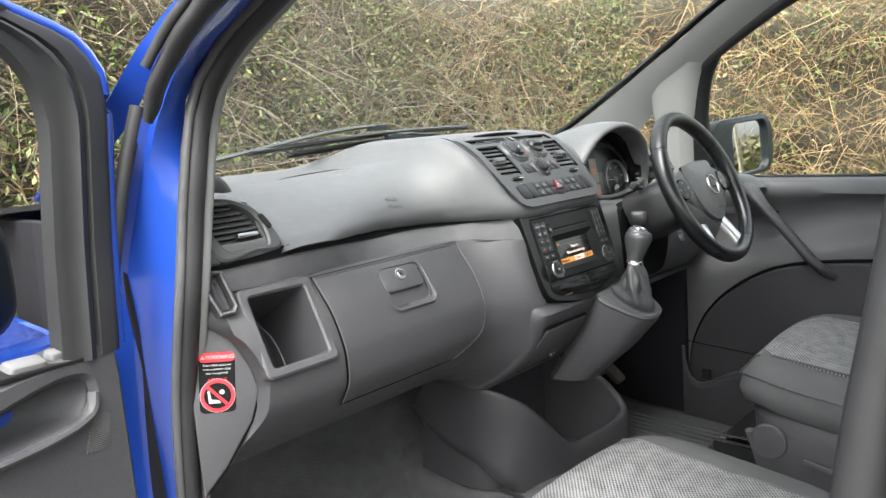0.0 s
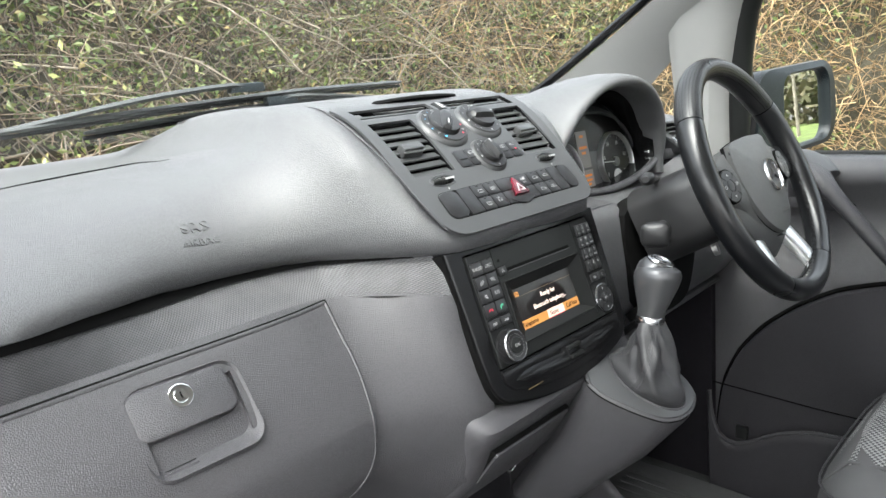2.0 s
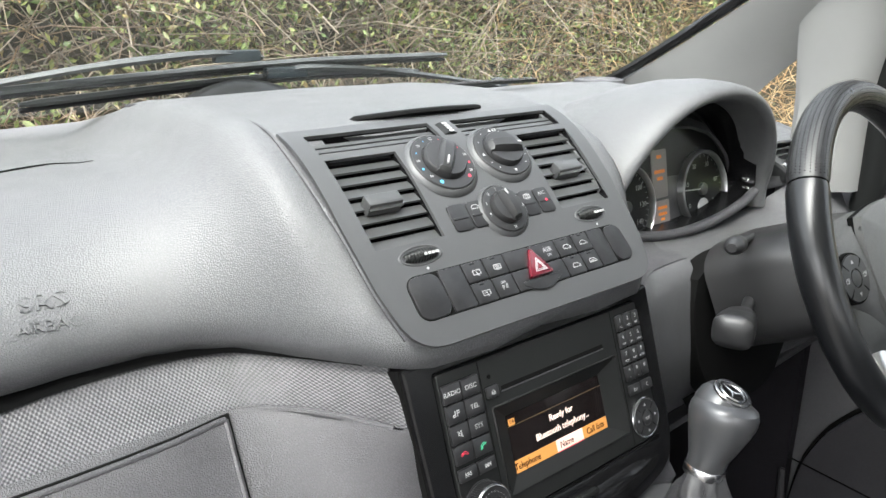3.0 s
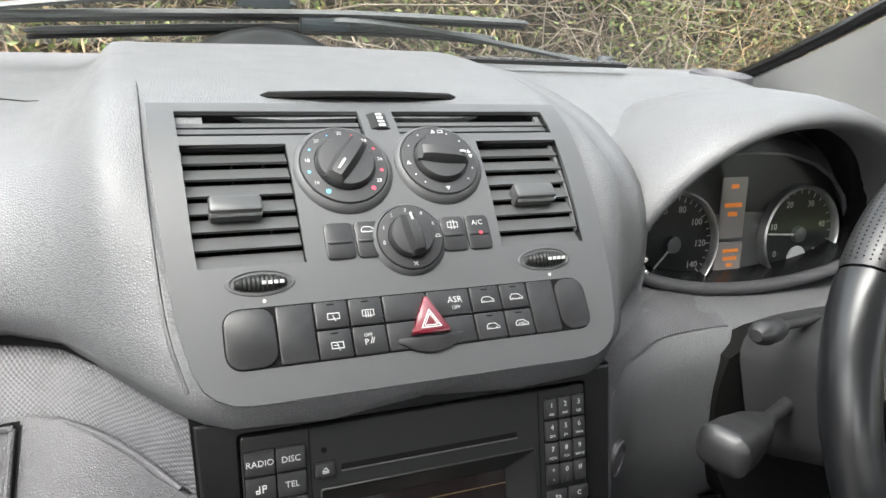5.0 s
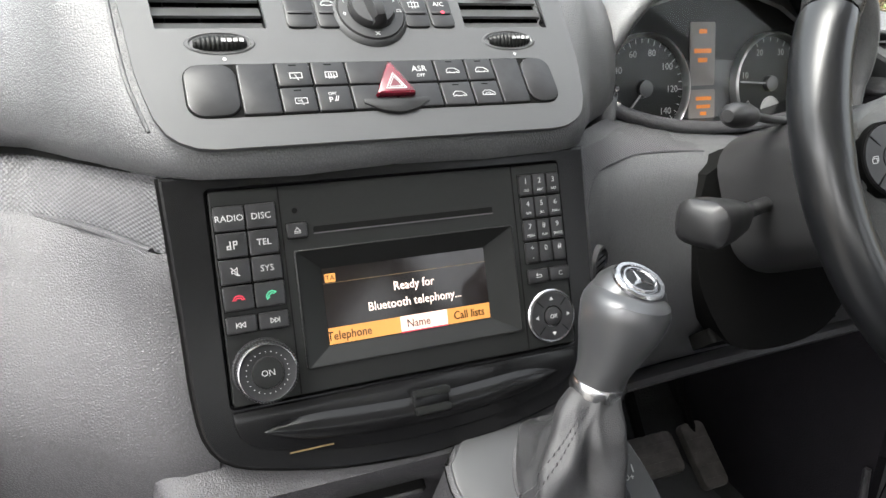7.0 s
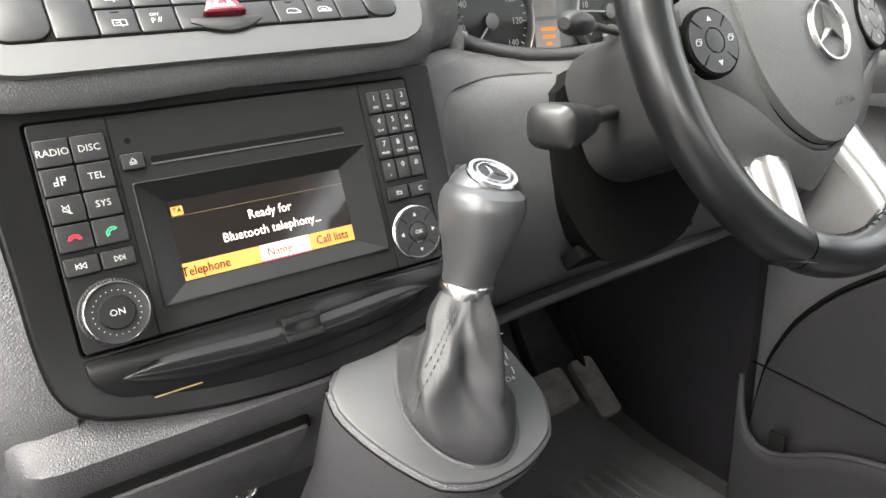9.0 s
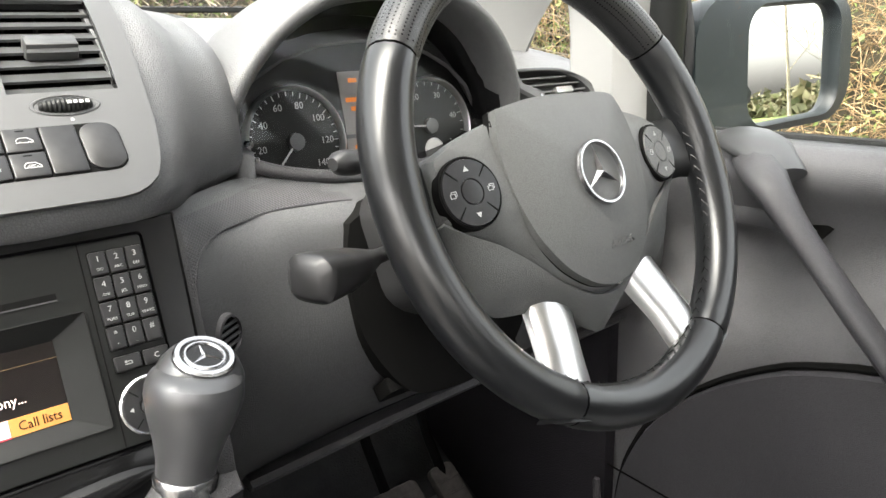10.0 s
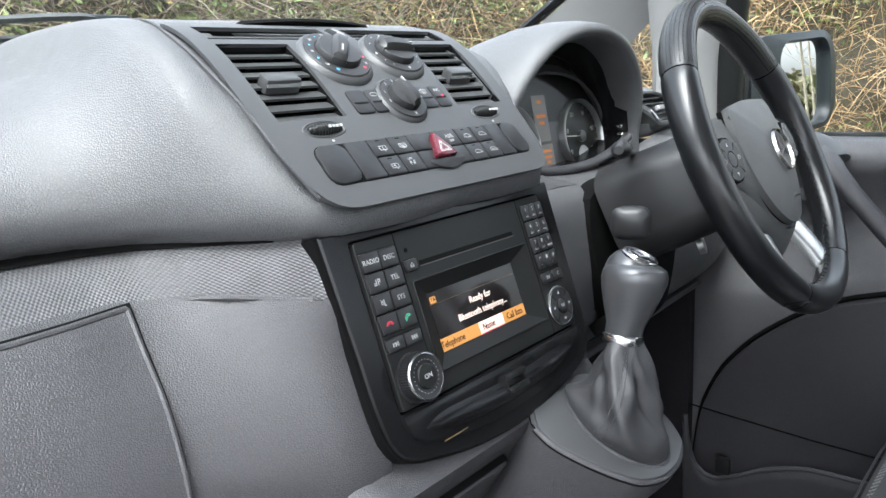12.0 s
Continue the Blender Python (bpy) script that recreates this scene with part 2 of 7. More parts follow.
def lettering(text, size, m, mat, parent, name="lettering", wide=1.0, ext=0.00012):
    """Raised letters of the built-in font, centred on m's origin in its plane."""
    cu = bpy.data.curves.new(name, 'FONT')
    cu.body, cu.size, cu.align_x, cu.align_y, cu.extrude, cu.resolution_u = text, size, 'CENTER', 'CENTER', ext, 2
    tmp = bpy.data.objects.new("tmp", cu)
    scene.collection.objects.link(tmp)
    me = bpy.data.meshes.new_from_object(tmp)
    bpy.data.objects.remove(tmp)
    me.transform(m @ Matrix.Diagonal((wide, 1, 1, 1)))
    me.materials.clear()
    me.materials.append(mat)
    ob = new(name, me)
    ob.parent = parent
    ob.matrix_parent_inverse = parent.matrix_basis.inverted()
    return ob


def strokes(lines, r, m, mat, parent, name="symbol"):
    """A small printed symbol out of thin flat bars."""
    out = []
    for ln in lines:
        for a, b in zip(ln[:-1], ln[1:]):
            d = Vector((b[0] - a[0], b[1] - a[1]))
            if d.length < 1e-7:
                continue
            q = Vector((-d.y, d.x)).normalized() * r * .8
            e = d.normalized() * r * 0.6
            pts = [(a[0] - e.x + q.x, a[1] - e.y + q.y), (a[0] - e.x - q.x, a[1] - e.y - q.y), (b[0] + e.x - q.x, b[1] + e.y - q.y), (b[0] + e.x + q.x, b[1] + e.y + q.y)]
            out.append(prism(m, pts, -0.0001, 0.00018))
    return link(name, *join(*out), mat, parent, sharp=0)


ID = Matrix.Identity(4)
PF = pose(.001, 0.037, 1.2955, 47)        # centre panel: x across, y up the slope, z out of it
RF = pose(.001, -0.0165, 1.168, 71)      # radio face
WF = pose(.401, -.1094, 1.2356, 65, 0, 2.4)  # steering wheel

# ---- materials ----
PAD = material("soft dash foam", (0.086, 0.087, 0.091), 0.44, grain=0.0013, scale=520, bump=0.5, vary=0.06)
PANEL = material("grained grey plastic", (0.049, 0.048, 0.052), 0.45, grain=0.0013, scale=540, bump=0.55, vary=0.08)
HUB = material("fine grained wheel hub plastic", (0.095, 0.097, 0.097), 0.46, grain=0.0010, scale=800, bump=0.5, vary=0.06)
DOORSKIN = material("grained door lining", (0.088, 0.087, 0.092), 0.46, grain=0.0013, scale=560, bump=0.5, vary=0.08)
FASCIA = material("fine matt grey plastic", (0.045, 0.046, 0.048), 0.44, grain=0.0003, scale=1500, bump=0.12, vary=0.06, kind='NOISE')
STRIP = woven("diamond pattern trim", (0.074, 0.073, 0.078), (0.040, 0.040, 0.043), 2500, weave=0, bump=0.6, depth=0.0005, axes=(0, 2))
BLACK = material("black gloss plastic", (0.006, 0.006, 0.0065), 0.22, grain=0.0002, scale=1500, bump=0.02, kind='NOISE', vary=0.05, spec=0.25)
SATIN = material("satin black plastic", (0.012, 0.0125, 0.0125), 0.36, grain=0.0002, scale=1800, bump=0.08, kind='NOISE', spec=0.16)
KEYPLASTIC = material("rubbed switch plastic", (0.015, 0.015, 0.016), 0.36, grain=0.0003, scale=220, bump=0.2, kind='NOISE', vary=0.35, big=60, spec=0.35)
# near-black for small black parts, and for shade painted into gaps and cavities
DARK = material("flat black, also for shaded gaps", (0.004, 0.004, 0.004), 0.8, vary=0, spec=0.08)
STALK = material("dark grey stalk plastic", (0.020, 0.020, 0.021), 0.40, grain=0.0003, scale=1500, bump=0.1, kind='NOISE')
SLAT = material("dark grey vent plastic", (0.040, 0.041, 0.042), 0.38, grain=0.0002, scale=1500, bump=0.08, kind='NOISE')
DIALGREY = material("charcoal dial plastic", (0.020, 0.020, 0.021), 0.34, grain=0.0002, scale=1500, bump=0.08, kind='NOISE', spec=0.4)
LOWBLACK = material("dull black plastic", (0.036, 0.035, 0.040), 0.55, grain=0.0006, scale=700, bump=0.25, kind='NOISE', spec=0.3)
DOORLOW = material("dark grained door plastic", (0.034, 0.033, 0.037), 0.5, grain=0.0012, scale=600, bump=0.4, spec=0.4)
BINPLASTIC = material("charcoal bin plastic", (0.030, 0.029, 0.032), 0.5, grain=0.0012, scale=560, bump=0.5, spec=0.4)
FOOTBLACK = material("black footwell lining", (0.016, 0.015, 0.018), 0.8, grain=0.002, scale=400, bump=0.4, kind='NOISE', spec=0.15)
RUBBER = material("rubber weather seal", (0.02, 0.02, 0.021), 0.6, grain=0.001, scale=120, bump=0.2, kind='NOISE', vary=0.3, spec=0.3)
# kept pale so roof and rear walls bounce light onto the wheel hub
LINING = material("pale cloth for bounced light", (0.68, 0.68, 0.66), 0.9, grain=0.001, scale=700, bump=0.3, kind='NOISE', vary=0.05)
SEALLIP = material("faded rubber lip", (0.055, 0.055, 0.056), 0.6, grain=0.0006, scale=300, bump=0.2, kind='NOISE', vary=0.3, spec=0.3)
TRIM = material("light grey pillar trim", (0.185, 0.185, 0.183), 0.6, grain=0.0005, scale=900, bump=0.15, kind='NOISE', vary=0.05)
PAINT = material("blue body paint", (0.014, 0.05, 0.30), 0.22, coat=0.8, vary=0.12, big=3)
CHROME = material("bright chrome", (0.8, 0.8, 0.8), 0.1, metal=1.0, vary=0)
SILVER = material("brushed silver", (0.62, 0.62, 0.62), 0.32, metal=1.0, vary=0.08, big=30)
GUNMETAL = material("dark satin metal paint", (0.085, 0.086, 0.09), 0.30, metal=0.5, vary=0)
RINGMETAL = material("dull bright ring metal", (0.42, 0.42, 0.43), 0.22, metal=1.0, vary=0.05, big=40)
LEATHER = material("black leather", (0.028, 0.028, 0.030), 0.36, grain=0.0009, scale=620, bump=0.4, vary=0.2, big=15)
GAITER = material("soft black gaiter leather", (0.034, 0.034, 0.036), 0.42, grain=0.0006, scale=900, bump=0.4, vary=0.25, big=25)
WORN = material("smooth worn leather", (0.008, 0.0085, 0.0095), 0.28, grain=0.0003, scale=300, bump=0.03, vary=0, kind='NOISE', spec=0.6)
AMBERPRINT = material("worn gold print", (0.17, 0.115, 0.05), 0.5, vary=0.3, big=400)
WHITE = material("white print", (0.36, 0.36, 0.36), 0.5, vary=0)
DIMWHITE = material("faded white print", (0.4, 0.4, 0.4), 0.5, vary=0)
REDP = material("red print", (0.55, 0.03, 0.06), 0.45, vary=0)
BLUEP = material("blue print", (0.08, 0.4, 0.7), 0.45, vary=0)
GREENP = material("green print", (0.06, 0.4, 0.22), 0.45, vary=0)
HAZARD = material("red hazard lens", (0.085, 0.003, 0.010), 0.25, coat=0.6, vary=0.15, big=80)
AMBER = material("amber screen glow", (0.46, 0.21, 0.055), 0.4, vary=0, emit=(1.0, 0.38, 0.08, 0.03))
PALE = material("pale screen key", (0.9, 0.6, 0.5), 0.4, vary=0, emit=(1.0, 0.55, 0.45, 0.05))
INK = material("screen black", (0.008, 0.006, 0.006), 0.10, vary=0)
GLOWTXT = material("screen letters", (1, 0.8, 0.7), 0.5, vary=0, emit=(1.0, 0.75, 0.62, 0.05))
CLOTH = woven("dimpled seat cloth", (0.27, 0.27, 0.27), (0.05, 0.05, 0.053), 900, bump=0.6, depth=0.0010)
SEATGREY = material("plain grey seat cloth", (0.075, 0.075, 0.077), 0.85, grain=0.0006, scale=1100, bump=0.5, kind='NOISE')
CARPET = material("ribbed floor carpet", (0.045, 0.045, 0.047), 0.9, grain=0.004, scale=260, bump=0.6, kind='NOISE', vary=0.25, big=20, spec=0.35)
MAT = material("rubber floor mat", (0.068, 0.070, 0.071), 0.6, grain=0.002, scale=90, bump=0.3, kind='NOISE', vary=0.3, spec=0.3)
DUSTY = material("dusty black wiper paint", (0.035, 0.038, 0.038), 0.42, grain=0.0004, scale=600, bump=0.15, kind='NOISE', vary=0.3, big=20)
PEDAL = material("worn pedal rubber", (0.075, 0.068, 0.062), 0.6, grain=0.001, scale=200, bump=0.3, kind='NOISE', vary=0.4, big=40)
MIRROR = material("mirror silver", (0.95, 0.95, 0.95), 0.01, metal=1.0, vary=0)
SHELL = material("black mirror shell", (0.010, 0.014, 0.016), 0.42, grain=0.0006, scale=700, bump=0.2, kind='NOISE', spec=0.3)
GLASS = pane("clear windscreen glass", (0.84, 0.86, 0.84), 0.03)
SCREENGLASS = pane("veiled and dusty windscreen glass", (0.90, 0.92, 0.90), 0.03, veil=0.03)
COVER = pane("dial cover glass", (0.92, 0.92, 0.92), 0.02)

# ---- ground and van shell ----
EARTH = material("road edge gravel", (0.065, 0.06, 0.052), 0.95, grain=0.03, scale=6, bump=0.6, kind='NOISE', vary=0.4, big=2)
ground = link("ground", *sheet([[(x, y, 0) for x in np.linspace(-400, 400, 41)] for y in np.linspace(-400, 400, 41)]), EARTH)
tagged(ground, "pale gravel and earth at the roadside", "ground", kind="structure")

SEAL_L = [(-.785, .125, .50), (-.784, .12, .75), (-.782, .112, .92), (-.78, .088, 1.08), (-.775, .05, 1.215), (-.75, .05, 1.352), (-.725, .058, 1.443), (-.71, .05, 1.487),
          (-.69, .02, 1.53), (-.675, -.045, 1.568), (-.64, -.22, 1.655), (-.62, -.42, 1.70), (-.62, -.60, 1.70), (-.65, -.712, 1.60), (-.71, -.748, 1.42), (-.755, -.729, 1.2), (-.775, -.710, .95), (-.78, -.685, .5)]


def flip(pts):
    return [(-x, y, z) for x, y, z in pts]


# left door opening: rubber seal, its inner trim edge and the painted jamb
lp = along(SEAL_L, 70)
link("door_seal_left", *tube(lp, 0.016, 10), RUBBER, sharp=60)
link("seal_lip", *tube([(x - .016, y - .007, z + (.004 if z > 1.3 else 0)) for x, y, z in lp[:40]], .0065, 8), SEALLIP, bpy.data.objects["door_seal_left"], "lighter grey outer lip", sharp=60)
tagged(bpy.data.objects["door_seal_left"], "black rubber seal round the open passenger doorway", "door seal", kind="structure")
inner = link("trim_left", *tube([(x + 0.022, y + 0.006, z) for x, y, z in lp[6:34]], 0.010, 8), TRIM, sharp=60)
tagged(inner, "light grey pillar trim edge beside the door seal", "trim", kind="structure")
jamb_in = along([(x - 0.008, y + 0.02, z) for x, y, z in SEAL_L[:12]], 48)
jamb_mid = along([(-.834, .18, .50), (-.805, .18, .798), (-.799, .175, .932), (-.801, .17, 1.029), (-.801, .165, 1.114), (-.798, .155, 1.197), (-.795, .135, 1.277), (-.79, .115, 1.33), (-.785, .095, 1.381), (-.783, .06, 1.437), (-.769, .03, 1.489), (-.759, -.02, 1.53), (-.735, -.10, 1.58), (-.70, -.24, 1.66), (-.675, -.42, 1.715)], 48)
jamb_out = along([(-.87, .20, .50), (-.875, .22, .81), (-.872, .22, .937), (-.868, .21, 1.033), (-.862, .20, 1.119), (-.852, .185, 1.201), (-.826, .155, 1.279), (-.809, .13, 1.332), (-.801, .11, 1.383), (-.794, .08, 1.439), (-.785, .05, 1.485), (-.783, .0, 1.519), (-.765, -.09, 1.57), (-.715, -.26, 1.665), (-.67, -.43, 1.735)], 48)
jamb = link("wall_left_front_pillar", *sheet([jamb_in, jamb_in * .35 + jamb_mid * .65 + np.array((.002, -.006, 0)), jamb_mid, jamb_mid * .8 + jamb_out * .2 + np.array((0, .010, 0)), jamb_out]), PAINT, thick=0.003)
tagged(jamb, "glossy blue painted windscreen pillar and door jamb", "pillar", kind="structure")
gut = along([(-.66, -.42, 1.745), (-.715, -.27, 1.665), (-.768, -.15, 1.591), (-.781, -.10, 1.560), (-.80, -.08, 1.532), (-.812, -.06, 1.505), (-.825, -.045, 1.476), (-.829, -.035, 1.452), (-.834, -.03, 1.436)], 30)
link("trim_rain_channel", *tube(gut, list(np.interp(range(30), [0, 18, 24, 27, 28, 29], [.022, .022, .017, .014, .0125, .008])), 12, flat=.6), RUBBER, sharp=60)
tagged(link("trim_rain_channel_edge", *tube([(x - .017, y - .001, z + .008) for x, y, z in gut[:-3]], .006, 8), RUBBER, sharp=60), "worn rubber edge of the rain channel", "trim", kind="structure")
tagged(bpy.data.objects["trim_rain_channel"], "thick black rubber rain channel on the blue pillar", "trim", kind="structure")
for s, nm in ((1, "right"), (-1, "left")):
    for yy in (-.95, -2.1, -3.3):
        tagged(link(f"wall_{nm}_pillar", *tube([(s * .85, yy, 1.1), (s * .80, yy, 1.5), (s * .70, yy, 1.80)], .06, 8), TRIM, sharp=60), "grey window pillar behind the front seats", "pillar", kind="structure")
chan = along([(-.786, .10, 1.461), (-.806, .10, 1.405), (-.824, .10, 1.349), (-.840, .10, 1.286), (-.852, .10, 1.235)], 14)
link("trim_quarter_window", *tube(chan, 0.010, 8), RUBBER, sharp=60)
tagged(bpy.data.objects["trim_quarter_window"], "worn black channel of the small quarter window", "trim", kind="structure")
o1 = along([(-.66, -.30, 1.72), (-.731, -.06, 1.608), (-.742, 0, 1.579), (-.76, .06, 1.527), (-.771, .14, 1.46), (-.794, .20, 1.409), (-.823, .26, 1.355)], 30)
o2 = along([(-.68, -.27, 1.72), (-.741, -.04, 1.610), (-.751, .02, 1.582), (-.779, .08, 1.536), (-.807, .16, 1.466), (-.837, .22, 1.411), (-.87, .28, 1.352)], 30)
outer = link("wall_left_outer_pillar", *sheet([o1, o2]), PAINT, thick=0.01)
tagged(outer, "blue outer windscreen pillar", "pillar", kind="structure")
wing = link("wall_left_wing", *sheet([[(-.885, y, z) for y in (.24, .45, .8, 1.2)] for z in (.4, .8, 1.05, 1.16)]), PAINT, thick=0.01)
tagged(wing, "blue front wing of the van", "wing", kind="structure")

# right side of the shell
SEAL_R = flip(SEAL_L)
rp = along(SEAL_R, 70)
link("door_seal_right", *tube([(x + 0.012, y, z) for x, y, z in rp], 0.017, 10), RUBBER, sharp=60)
tagged(bpy.data.objects["door_seal_right"], "black rubber seal round the driver's door window", "door seal", kind="structure")


def pillar_inner(s):
    """The inner trim between windscreen edge and door seal, s: +1 right, -1 left."""
    front = along([(s * .685, .50, 1.345), (s * .675, .44, 1.372), (s * .655, .25, 1.475), (s * .635, .07, 1.58), (s * .61, -.09, 1.67), (s * .58, -.25, 1.75)], 22)
    ridge = along([(s * .70, .42, 1.335), (s * .685, .37, 1.362), (s * .668, .19, 1.468), (s * .648, .02, 1.57), (s * .625, -.13, 1.655), (s * .60, -.28, 1.735)], 22)
    back = along([(s * .735, .30, 1.25), (s * .73, .24, 1.35), (s * .71, .10, 1.47), (s * .69, -.01, 1.545), (s * .665, -.14, 1.615), (s * .64, -.28, 1.69)], 22)
    return front, ridge, back


for s, nm in ((1, "right"), (-1, "left")):
    a, b, c = pillar_inner(s)
    tagged(link(f"wall_{nm}_windscreen_pillar", *sheet([a, b, c] if s > 0 else [a, b]), TRIM, thick=0.012, side=0), "light grey inner windscreen pillar trim", "pillar", kind="structure")
    e = along([tuple(q) for q in pillar_inner(s)[0]], 22)
    tagged(link(f"trim_windscreen_{nm}", *tube([(x - s * .004, y + .012, z + .004) for x, y, z in e], 0.009, 6), BLACK, sharp=60), "black printed edge of the windscreen", "trim", kind="structure")
# vertical grey post between quarter window and door window
post = sheet([along([(x0, y0, 1.22), (x0 - .002, y0, 1.34), (x1, y1, 1.50), (x1 - .022, y1 - .05, 1.585)], 12) for x0, y0, x1, y1 in ((.715, .160, .68, .155), (.705, .150, .675, .13), (.706, .095, .68, .07), (.722, .078, .696, .042), (.742, .074, .714, .032))])
tagged(link("wall_right_window_post", *post, TRIM, thick=0.008), "light grey post beside the driver's quarter window", "pillar", kind="structure")
bar = tube(along([(.757, .062, 1.19), (.750, .056, 1.30), (.738, .048, 1.42), (.722, .030, 1.495), (.700, -.010, 1.560)], 14), 0.022, 10)
tagged(link("window_frame_right", *bar, SATIN, sharp=60), "black upright bar of the driver's door window", "window frame", kind="structure")

for s, nm in ((1, "right"), (-1, "left")):
    front = .735 if s > 0 else .80
    tagged(link(f"wall_{nm}_footwell", *sheet([[(s * float(np.interp(z, (.38, 1.03, 1.09, 1.22), (front, front - .006, .79, .80))), y, z) for y in (.098 if s > 0 else .16, .16, .4, .74)] for z in np.linspace(.38, 1.21 if s > 0 else 1.30, 15)]), FOOTBLACK, thick=0.02, side=0), "dark footwell side trim", "wall", kind="structure")
# roof lining, floor, bulkhead, rear wall, outer skins
roof = sheet([[(x, y, 1.82 - 0.06 * (x / .7)**2 - 0.10 * max(0, (y + .35)) ** 2 * 3) for x in np.linspace(-.70, .70, 9)] for y in np.linspace(-3.35, -.24, 12)])
tagged(link("ceiling", *roof, LINING, thick=0.03, side=1), "light grey cloth roof lining", "roof lining", kind="structure")
# out of view; pale lining added here as a reflector for the dashboard
rear = sheet([[(x, -3.3, z) for x in np.linspace(-.85, .85, 6)] for z in np.linspace(.4, 1.05, 6)])
tagged(link("wall_rear", *rear, LINING, thick=0.02), "unseen tailgate panel, made pale to bounce light forward", "wall", kind="structure")
FLOORPROF = [(-3.35, .53), (-1.6, .53), (-.6, .53), (-.1, .53), (.25, .533), (.36, .55), (.48, .62), (.60, .73), (.68, .82), (.72, 1.0), (.72, 1.25)]
fl = sheet([[(x, y, z + (0.05 if abs(x) < .12 else 0)) for y, z in FLOORPROF] for x in np.linspace(-.84, .84, 29)])
tagged(link("floor", *fl, CARPET, thick=0.02), "dark grey ribbed carpet on the van floor", "floor", kind="structure")
for s, nm in ((1, "right"), (-1, "left")):
    # rear side walls, also unseen, pale to throw light forward
    tagged(link(f"wall_{nm}_rear", *sheet([[(s * (.86 - .10 * max(0, z - 1.2) / .5), y, z) for y in ((-3.35, -2, -1.2, -.80) if s > 0 else (-3.35, -2.9, -2.5, -2.1))] for z in (.4, .8, 1.05)]), LINING, thick=0.05, side=0), "unseen side wall behind the door, made pale to bounce light", "wall", kind="structure")
    tagged(link(f"wall_{nm}_sill", *box(ID, s * .80 - .06, s * .80 + .06, -.72, .2, .38, .47, .01), PANEL), "door sill with dark tread plate", "sill", kind="structure")
bp = sheet([along([(x, y, .45), (x + .005, y - .012, .95), (x + .01, y - .028, 1.3), (x + .06, y - .03, 1.5), (x + .12, y + .0, 1.68)], 12) for x, y in ((-.74, -.755), (-.765, -.735), (-.80, -.735), (-.83, -.76))])
tagged(link("wall_left_door_pillar", *bp, PANEL, thick=0.01), "grey plastic trim of the rear door pillar", "pillar", kind="structure")

# windscreen and side glass
wa, wb2 = pillar_inner(-1)[0], pillar_inner(1)[0]
ws = sheet([[Vector(a).lerp(Vector(b), k / 12) + Vector((0, 0.13 * (1 - (k / 6 - 1)**2) * (1 - i / 30), 0.01)) for k in range(13)] for i, (a, b) in enumerate(zip(wa, wb2))])
screen = link("window_1", *ws, SCREENGLASS)
tagged(screen, "clear raked windscreen with a faint smear and painted reflection veil", "windscreen", kind="structure")
sg = link("window_2", *sheet([[(.772, .04, 1.21), (.79, -.75, 1.215)], [(.755, .01, 1.47), (.75, -.75, 1.55)], [(.72, -.14, 1.60), (.70, -.75, 1.68)]]), GLASS)
sg.visible_shadow = False
tagged(sg, "clear glass of the driver's door window", "side window", kind="structure")
qg = link("window_3", *sheet([[(.75, .07, 1.22), (.75, .33, 1.25)], [(.725, .06, 1.49), (.725, .12, 1.46)]]), GLASS)
qg.visible_shadow = False
tagged(qg, "small triangular quarter window", "quarter window", kind="structure")
cowl = sheet([[(x, y, z) for y, z in ((.60, 1.325), (.70, 1.315), (.80, 1.295), (.88, 1.26), (.95, 1.22))] for x in np.linspace(-.86, .86, 10)])
tagged(link("wall_front_scuttle", *cowl, BLACK, thick=0.01), "black scuttle panel below the windscreen", "scuttle", kind="structure")

# outer skins of the van
rs = sheet([[(x, y, 1.865 - 0.09 * (x / .74)**2 - 0.30 * max(0, (y + .35)) ** 2) for x in np.linspace(-.74, .74, 11)] for y in np.linspace(-3.38, -.26, 12)])
tagged(link("wall_roof_skin", *rs, PAINT, thick=0.004, side=1), "glossy blue painted van roof", "van roof", kind="structure")
for s, nm, y1 in ((1, "right", .20), (-1, "left", -2.1)):
    tagged(link(f"wall_{nm}_outer_skin", *sheet([[(s * (.905 - .03 * abs(z - .8)), y, z) for y in np.linspace(-3.36, y1, 8)] for z in (.34, .6, .8, 1.0, 1.16)]), PAINT, thick=0.004), "glossy blue painted van side", "van side", kind="structure")
    if s > 0:
        tagged(link("wall_right_wing", *sheet([[(.90, y, z) for y in (.20, .45, .8, 1.2)] for z in (.4, .8, 1.05, 1.16)]), PAINT, thick=0.01), "blue front wing of the van", "wing", kind="structure")
tagged(link("wall_tailgate_skin", *sheet([[(x, -3.37, z) for x in np.linspace(-.90, .90, 6)] for z in (.34, .8, 1.16)]), PAINT, thick=0.004), "glossy blue painted tailgate", "tailgate", kind="structure")
bn = sheet([[(x, y, z - .05 * (abs(x) / .9)**3) for y, z in ((.86, 1.262), (.97, 1.235), (1.1, 1.185), (1.24, 1.10), (1.32, .98), (1.35, .78), (1.36, .45))] for x in np.linspace(-.88, .88, 13)])
tagged(link("wall_front_bonnet", *bn, PAINT, thick=0.006), "glossy blue van bonnet and nose", "bonnet", kind="structure")

